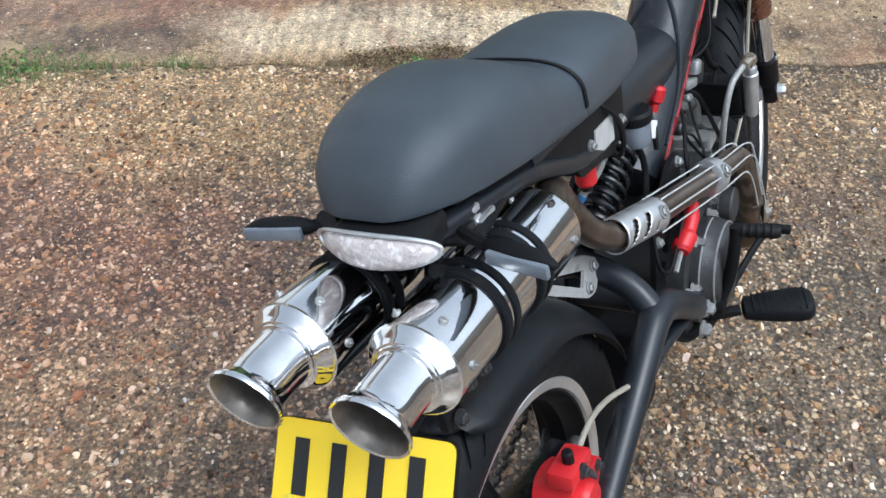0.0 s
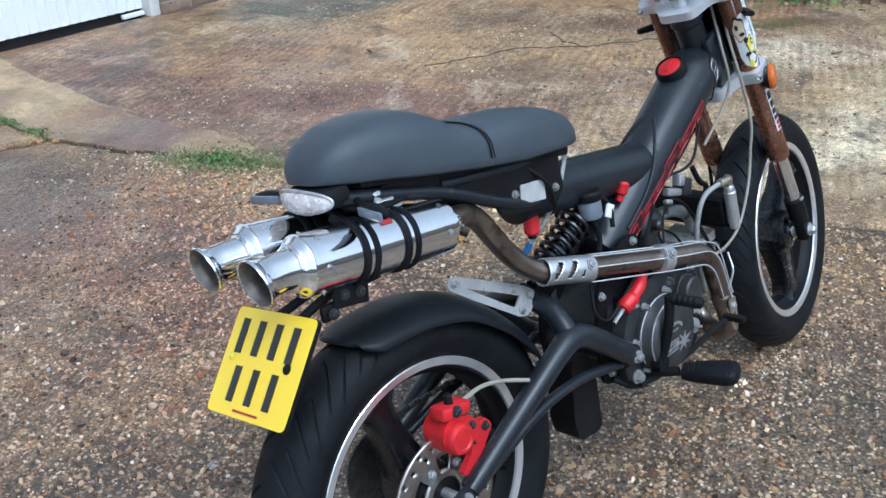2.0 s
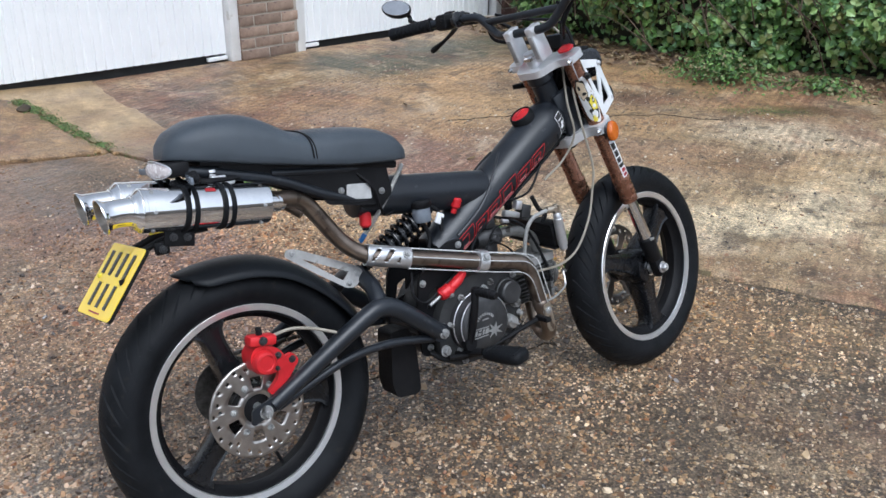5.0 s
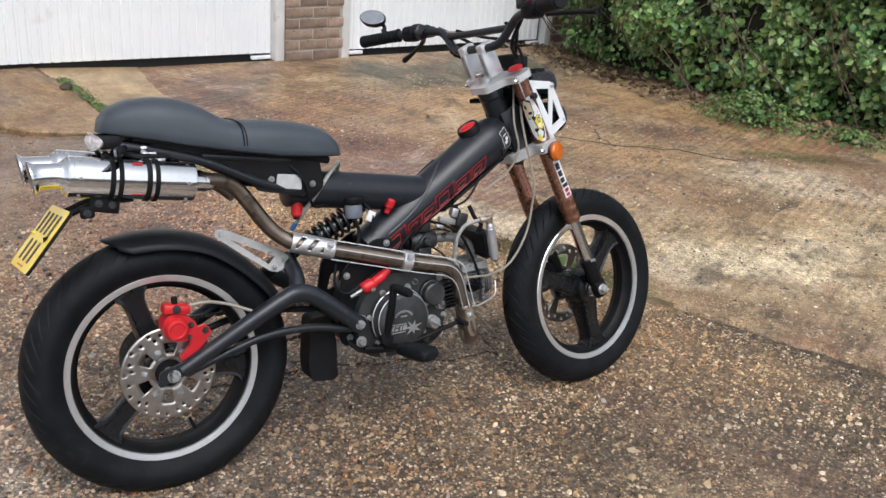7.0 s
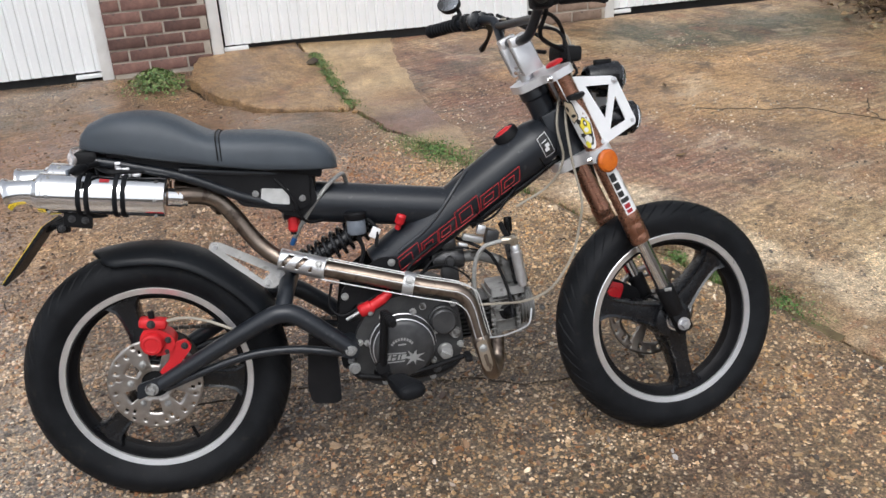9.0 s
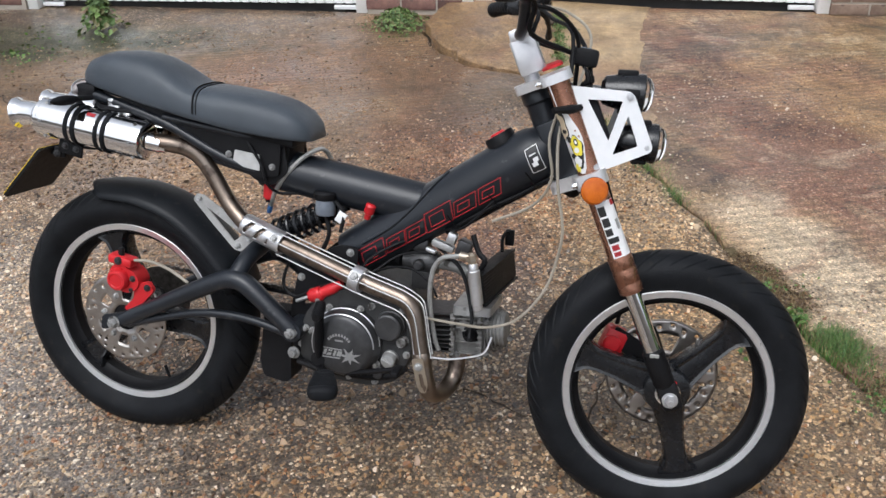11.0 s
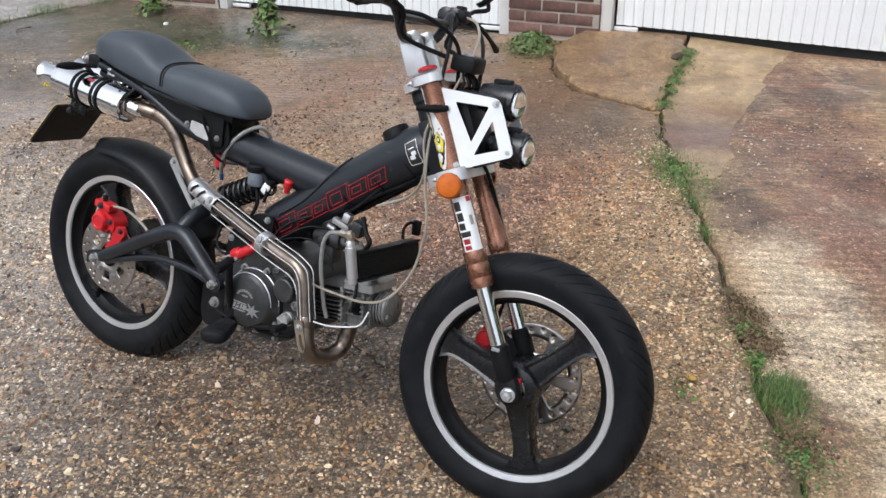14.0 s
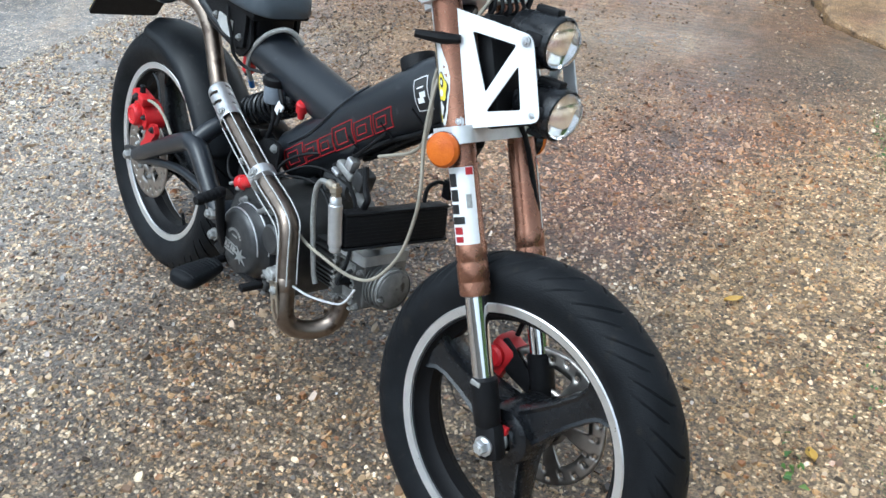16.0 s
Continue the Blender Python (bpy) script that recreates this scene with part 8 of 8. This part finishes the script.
tube(bm, [BAR[3] * 1 + Vector((0, -0.004, -0.004)), Vector((BAR[3].x, -BAR[3].y + 0.004, BAR[3].z - 0.004))], 0.0095, 12)
part("cross_brace", bm, SATIN_BLACK, bar, "", STEER)
for s in (-1, 1):
    def mir(p):
        return Vector((p.x, s * p.y, p.z + (0.05 * max(0, p.y - 0.06) if s < 0 else 0)))
    g0, g1 = mir(BAR[5]), mir(BAR[6])
    bm = bmesh.new()
    prof = [(0, 0.019), (0.003, 0.019), (0.006, 0.0165)]
    for i in range(9):
        prof += [(0.01 + i * 0.0115, 0.0158), (0.013 + i * 0.0115, 0.017), (0.018 + i * 0.0115, 0.017)]
    prof += [(0.12, 0.018), (0.126, 0.016)]
    turned(bm, prof, g0, g1, 20)
    part("grip", bm, RUBBER, bar, "black ribbed rubber grip", STEER)
    bm = bmesh.new()
    sw = mir(BAR[4] * 0.35 + BAR[5] * 0.65)
    block(bm, sw, (0.045, 0.04, 0.042), None, 0.009)
    block(bm, sw + Vector((0.02, 0, 0.02)), (0.02, 0.03, 0.014), None, 0.004)
    block(bm, sw + Vector((-0.022, s * -0.004, 0.006)), (0.008, 0.018, 0.01), None, 0.002)
    block(bm, sw + Vector((0.028, s * -0.03, 0.002)), (0.05, 0.04, 0.03), None, 0.008)
    part("switch_box", bm, MATT_BLACK, bar, "", STEER)
    if s < 0:
        bm = bmesh.new()
        block(bm, sw + Vector((0.03, s * -0.045, 0.024)), (0.04, 0.055, 0.03), None, 0.006)
        block(bm, sw + Vector((0.03, s * -0.045, 0.041)), (0.044, 0.059, 0.007), None, 0.002)
        part("brake_reservoir", bm, GLOSS_BLACK, bar, "", STEER)
        bm = bmesh.new()
        block(bm, sw + Vector((-0.012, s * 0.004, 0.026)), (0.014, 0.016, 0.012), None, 0.003)
        part("kill_switch", bm, RED, bar, "red stop switch", STEER)
    else:
        for dx, dz, r in ((0.0, 0.0, 0.018), (0.02, 0.004, 0.014)):
            bm = bmesh.new()
            turned(bm, [(0, r), (0.002, r + 0.003), (0.012, r + 0.003), (0.014, r)], sw + Vector((dx, -0.036, dz)), sw + Vector((dx, -0.06, dz)), 18)
            part("lever_clamp", bm, GLOSS_BLACK, bar, "", STEER)
    bm = bmesh.new()
    tube(bm, [sw + Vector((0.03, s * -0.06, 0.0)), sw + Vector((0.05, s * -0.1, -0.02)), sw + Vector((0.045, s * -0.13, -0.07)), Vector((0.985, s * 0.05, 0.66))], 0.005, 8, 5)
    part("brake_line", bm, MATT_BLACK, bar, "", STEER)
    bm = bmesh.new()
    pv = sw + Vector((0.042, s * 0.0, -0.008))
    drop_ = 1.0 if s > 0 else 0.22
    tube(bm, [pv, pv + Vector((0.022, s * 0.035, -0.012 * drop_)), pv + Vector((0.03, s * 0.085, -0.034 * drop_)), pv + Vector((0.03, s * 0.136, -0.054 * drop_)), pv + Vector((0.028, s * 0.142, -0.056 * drop_))], [0.008, 0.0065, 0.005, 0.0085, 0.0085], 8, 5)
    part("lever", bm, MATT_BLACK, bar, "black control lever", STEER)
# one mirror, on the left of the bar
clamp_at, end = Vector((B0.x - 0.042, 0.3, B0.z + 0.075)), Vector((B0.x - 0.012, 0.43, B0.z + 0.122))
bm = bmesh.new()
tube(bm, [clamp_at + Vector((0, 0, -0.012)), clamp_at + Vector((0.014, 0.05, 0.0)), clamp_at + Vector((0.022, 0.086, 0.012)), end + Vector((0.016, -0.02, -0.026)), end + Vector((0.006, -0.01, 0))], 0.0058, 8, 4)
turned(bm, [(0, 0.016), (0.012, 0.016)], clamp_at + Vector((0, -0.008, -0.014)), clamp_at + Vector((0, 0.01, -0.014)), 16)
mirror = part("mirror", bm, MATT_BLACK, bar, "small oval bar mirror", STEER)
n_ = Vector((-0.6, -0.35, 0.72)).normalized()
e1 = Vector((0.05, 1, 0.1))
e1 = (e1 - n_ * e1.dot(n_)).normalized()
e2 = n_.cross(e1)
for nm, mt, off, sc in (("mirror_shell", MATT_BLACK, 0.0, 1.0), ("mirror_glass", CHROME, 0.0072, 0.92)):
    bm = bmesh.new()
    rings = []
    for h, q in (((-0.012, 0.5), (-0.006, 0.92), (0.004, 1.0), (0.007, 0.97)) if off == 0 else ((0.0, 1.0), (0.0006, 0.99))):
        rings.append([bm.verts.new(end + n_ * (h + off) + e1 * (0.05 * q * sc * math.cos(2 * math.pi * k / 28) + 0.012) + e2 * (0.03 * q * sc * math.sin(2 * math.pi * k / 28))) for k in range(28)])
    bridge(bm, rings)
    part(nm, bm, mt, mirror, "", STEER)
# small gauge ahead of the risers
bm = bmesh.new()
gc = Vector((1.012, 0, 0.652))
block(bm, gc, (0.055, 0.075, 0.035), Matrix.Rotation(radians(6), 3, "Y"), 0.007)
gauge = part("gauge", bm, MATT_BLACK, bike, "small black digital gauge", STEER)
bm = bmesh.new()
block(bm, gc + Vector((-0.004, 0, 0.018)), (0.036, 0.055, 0.003), Matrix.Rotation(radians(6), 3, "Y"), 0.001)
part("gauge_screen", bm, SMOKED, gauge, "", STEER)
bm = bmesh.new()
for i in range(7):
    y = -0.03 + i * 0.01
    tube(bm, [gc + Vector((0.0, y, -0.015)), gc + Vector((0.01 + 0.006 * (i % 3), y * 1.2, -0.045)), gc + Vector((-0.015, y * 0.8, -0.07)), gc + Vector((0.02, y * 0.5, -0.11))], 0.003, 6, 4)
part("gauge_wires", bm, MATT_BLACK, gauge, "", STEER)

# ---- cables and hoses at the front ----
bm = bmesh.new()
tube(bm, [(0.9, 0.19, 0.74), (0.96, 0.13, 0.73), (1.02, 0.03, 0.69), (1.01, -0.03, 0.6), (0.985, -0.06, 0.52), (0.99, -0.08, 0.42), (1.007, -0.085, 0.33), (1.002, -0.082, 0.272), (0.98, -0.082, 0.195), (0.928, -0.085, 0.126), (0.866, -0.088, 0.101), (0.795, -0.096, 0.104), (0.745, -0.1, 0.109), (0.706, -0.098, 0.117)], 0.0031, 8, 6)
cable = part("control_cable", bm, BEIGE, bike, "beige control cable looping down to the engine")
bm = bmesh.new()
tube(bm, [(0.99, -0.02, 0.6), (0.965, -0.055, 0.5), (0.975, -0.06, 0.42), (0.94, -0.05, 0.36), (0.86, -0.058, 0.32)], 0.003, 8, 5)
part("inner_cable", bm, BEIGE, cable)
for pts, r in (([(0.9, 0.12, 0.74), (0.94, 0.05, 0.72), (0.99, -0.03, 0.7), (1.0, -0.07, 0.62)], 0.004), ([(0.9, -0.12, 0.75), (0.96, -0.08, 0.74), (1.0, -0.02, 0.69), (1.0, 0.0, 0.6), (1.0, 0.03, 0.5)], 0.0045),
               ([(0.89, 0.2, 0.75), (0.97, 0.14, 0.7), (1.02, 0.06, 0.63), (1.03, 0.03, 0.5), (1.07, 0.07, 0.4), (1.13, 0.1, 0.2), (1.12, 0.09, 0.08)], 0.0045)):
    bm = bmesh.new()
    tube(bm, pts, r, 8, 6)
    part("black_cable", bm, MATT_BLACK, bike, "black cable behind the handlebar")
for ang, r in ((-62, 0.0045), (-76, 0.0055), (-90, 0.0045)):
    bm = bmesh.new()
    tube(bm, [on_tube(d, ang + 6 * math.sin(d * 22 + ang), 0.004) for d in (0.23, 0.29, 0.35, 0.41, 0.47)] + [(0.975, -0.02, 0.41)], r, 8, 4)
    part("underside_cable", bm, MATT_BLACK, bike, "black cable tied under the frame tube")
for d in (0.26, 0.36, 0.45):
    bm = bmesh.new()
    tube(bm, [on_tube(d, a, 0.0075 if a < -50 else 0.001) for a in (-20, -40, -58, -76, -94, -112)], 0.0018, 6, 3)
    part("cable_tie", bm, MATT_BLACK, bike, "plastic tie holding the cables")
bm = bmesh.new()
turned(bm, [(0, 0.02), (0.004, 0.03), (0.02, 0.032), (0.03, 0.026)], (1.005, 0.0, 0.41), (0.985, 0.0, 0.37), 24)
part("horn", bm, MATT_BLACK, bike, "small black horn under the yoke", STEER)
# ---- oil cooler ----
SLANT = Matrix.Rotation(radians(-6.6), 3, "Z") @ Matrix.Rotation(radians(-9), 3, "Y")
CORE = Vector((0.859, 0.001, 0.183))
bm = bmesh.new()
block(bm, CORE, (0.028, 0.212, 0.056), SLANT, 0.004)
cooler = part("oil_cooler", bm, MATT_BLACK, bike, "black finned oil cooler")
for i in range(8):
    bm = bmesh.new()
    block(bm, CORE + SLANT @ Vector((0, 0, (i - 3.5) * 0.0065)), (0.0295, 0.206, 0.002), SLANT)
    part("cooler_fin", bm, MATT_BLACK, cooler)
for k in (-1, 1):
    bm = bmesh.new()
    block(bm, CORE + SLANT @ Vector((0, 0, k * 0.031)), (0.034, 0.214, 0.005), SLANT, 0.002)
    part("cooler_plate", bm, MATT_BLACK, cooler)
TANK0, TANK1 = Vector((0.853, -0.117, 0.147)), Vector((0.838, -0.119, 0.244))
bm = bmesh.new()
turned(bm, [(0, 0.008), (0.003, 0.0105), (0.012, 0.0105), (0.014, 0.0125), (0.084, 0.0125), (0.086, 0.0105), (0.096, 0.0105), (0.1, 0.008)], TANK0, TANK1, 18)
tank = part("cooler_tank", bm, BRUSHED, cooler, "bright cooler end tank with fitting")
bm = bmesh.new()
turned(bm, [(0, 0.009), (0.008, 0.009), (0.009, 0.0115), (0.018, 0.0115), (0.019, 0.007), (0.024, 0.006)], TANK1, TANK1 + Vector((-0.02, 0, 0.1)), 6)
turned(bm, [(0, 0.0085), (0.03, 0.0085)], TANK1 + Vector((0.002, 0, 0.012)), TANK1 + Vector((-0.04, 0.006, 0.014)), 10)
part("banjo_fitting", bm, WARM_STEEL, tank)
bm = bmesh.new()
tube(bm, [TANK1 + Vector((-0.02, 0.004, 0.013)), (0.797, -0.11, 0.253), (0.77, -0.105, 0.244), (0.751, -0.1, 0.215), (0.744, -0.094, 0.165), (0.747, -0.09, 0.115), (0.757, -0.088, 0.06), (0.765, -0.086, 0.035)], 0.0052, 10, 6)
part("oil_hose", bm, GREY_HOSE, cooler, "grey braided oil hose")
bm = bmesh.new()
tube(bm, [(0.763, -0.133, 0.037), (0.8, -0.122, 0.034), (0.848, -0.104, 0.04), (0.868, -0.094, 0.05), (0.877, -0.08, 0.078)], 0.0023, 8, 5)
part("wire_guard", bm, BRUSHED, cooler, "thin bright wire guard")
bm = bmesh.new()
tube(bm, [(0.862, 0.06, 0.222), (0.86, 0.065, 0.248), (0.862, 0.085, 0.258), (0.866, 0.103, 0.254)], 0.004, 8, 5)
block(bm, (0.868, 0.108, 0.243), (0.02, 0.014, 0.036), None, 0.003)
part("cooler_mount", bm, MATT_BLACK, cooler)
# ---- front brake caliper ----
bm = bmesh.new()
block(bm, (1.125, 0.082, 0.045), (0.05, 0.05, 0.075), Matrix.Rotation(radians(20), 3, "Y"), 0.01)
turned(bm, [(0, 0.02), (0.01, 0.02), (0.014, 0.015)], (1.122, 0.06, 0.05), (1.122, 0.03, 0.05), 20)
fc = part("brake_caliper", bm, RED, bike, "red front brake caliper", STEER)
bm = bmesh.new()
plate(bm, rounded([(1.13, 0.09), (1.2, 0.05), (1.2, 0.015), (1.15, 0.03), (1.12, 0.06)], 0.008), [], lambda u, v, w: Vector((u, 0.06 + w, v)), 0.006)
part("caliper_bracket", bm, MATT_BLACK, fc, "", STEER)
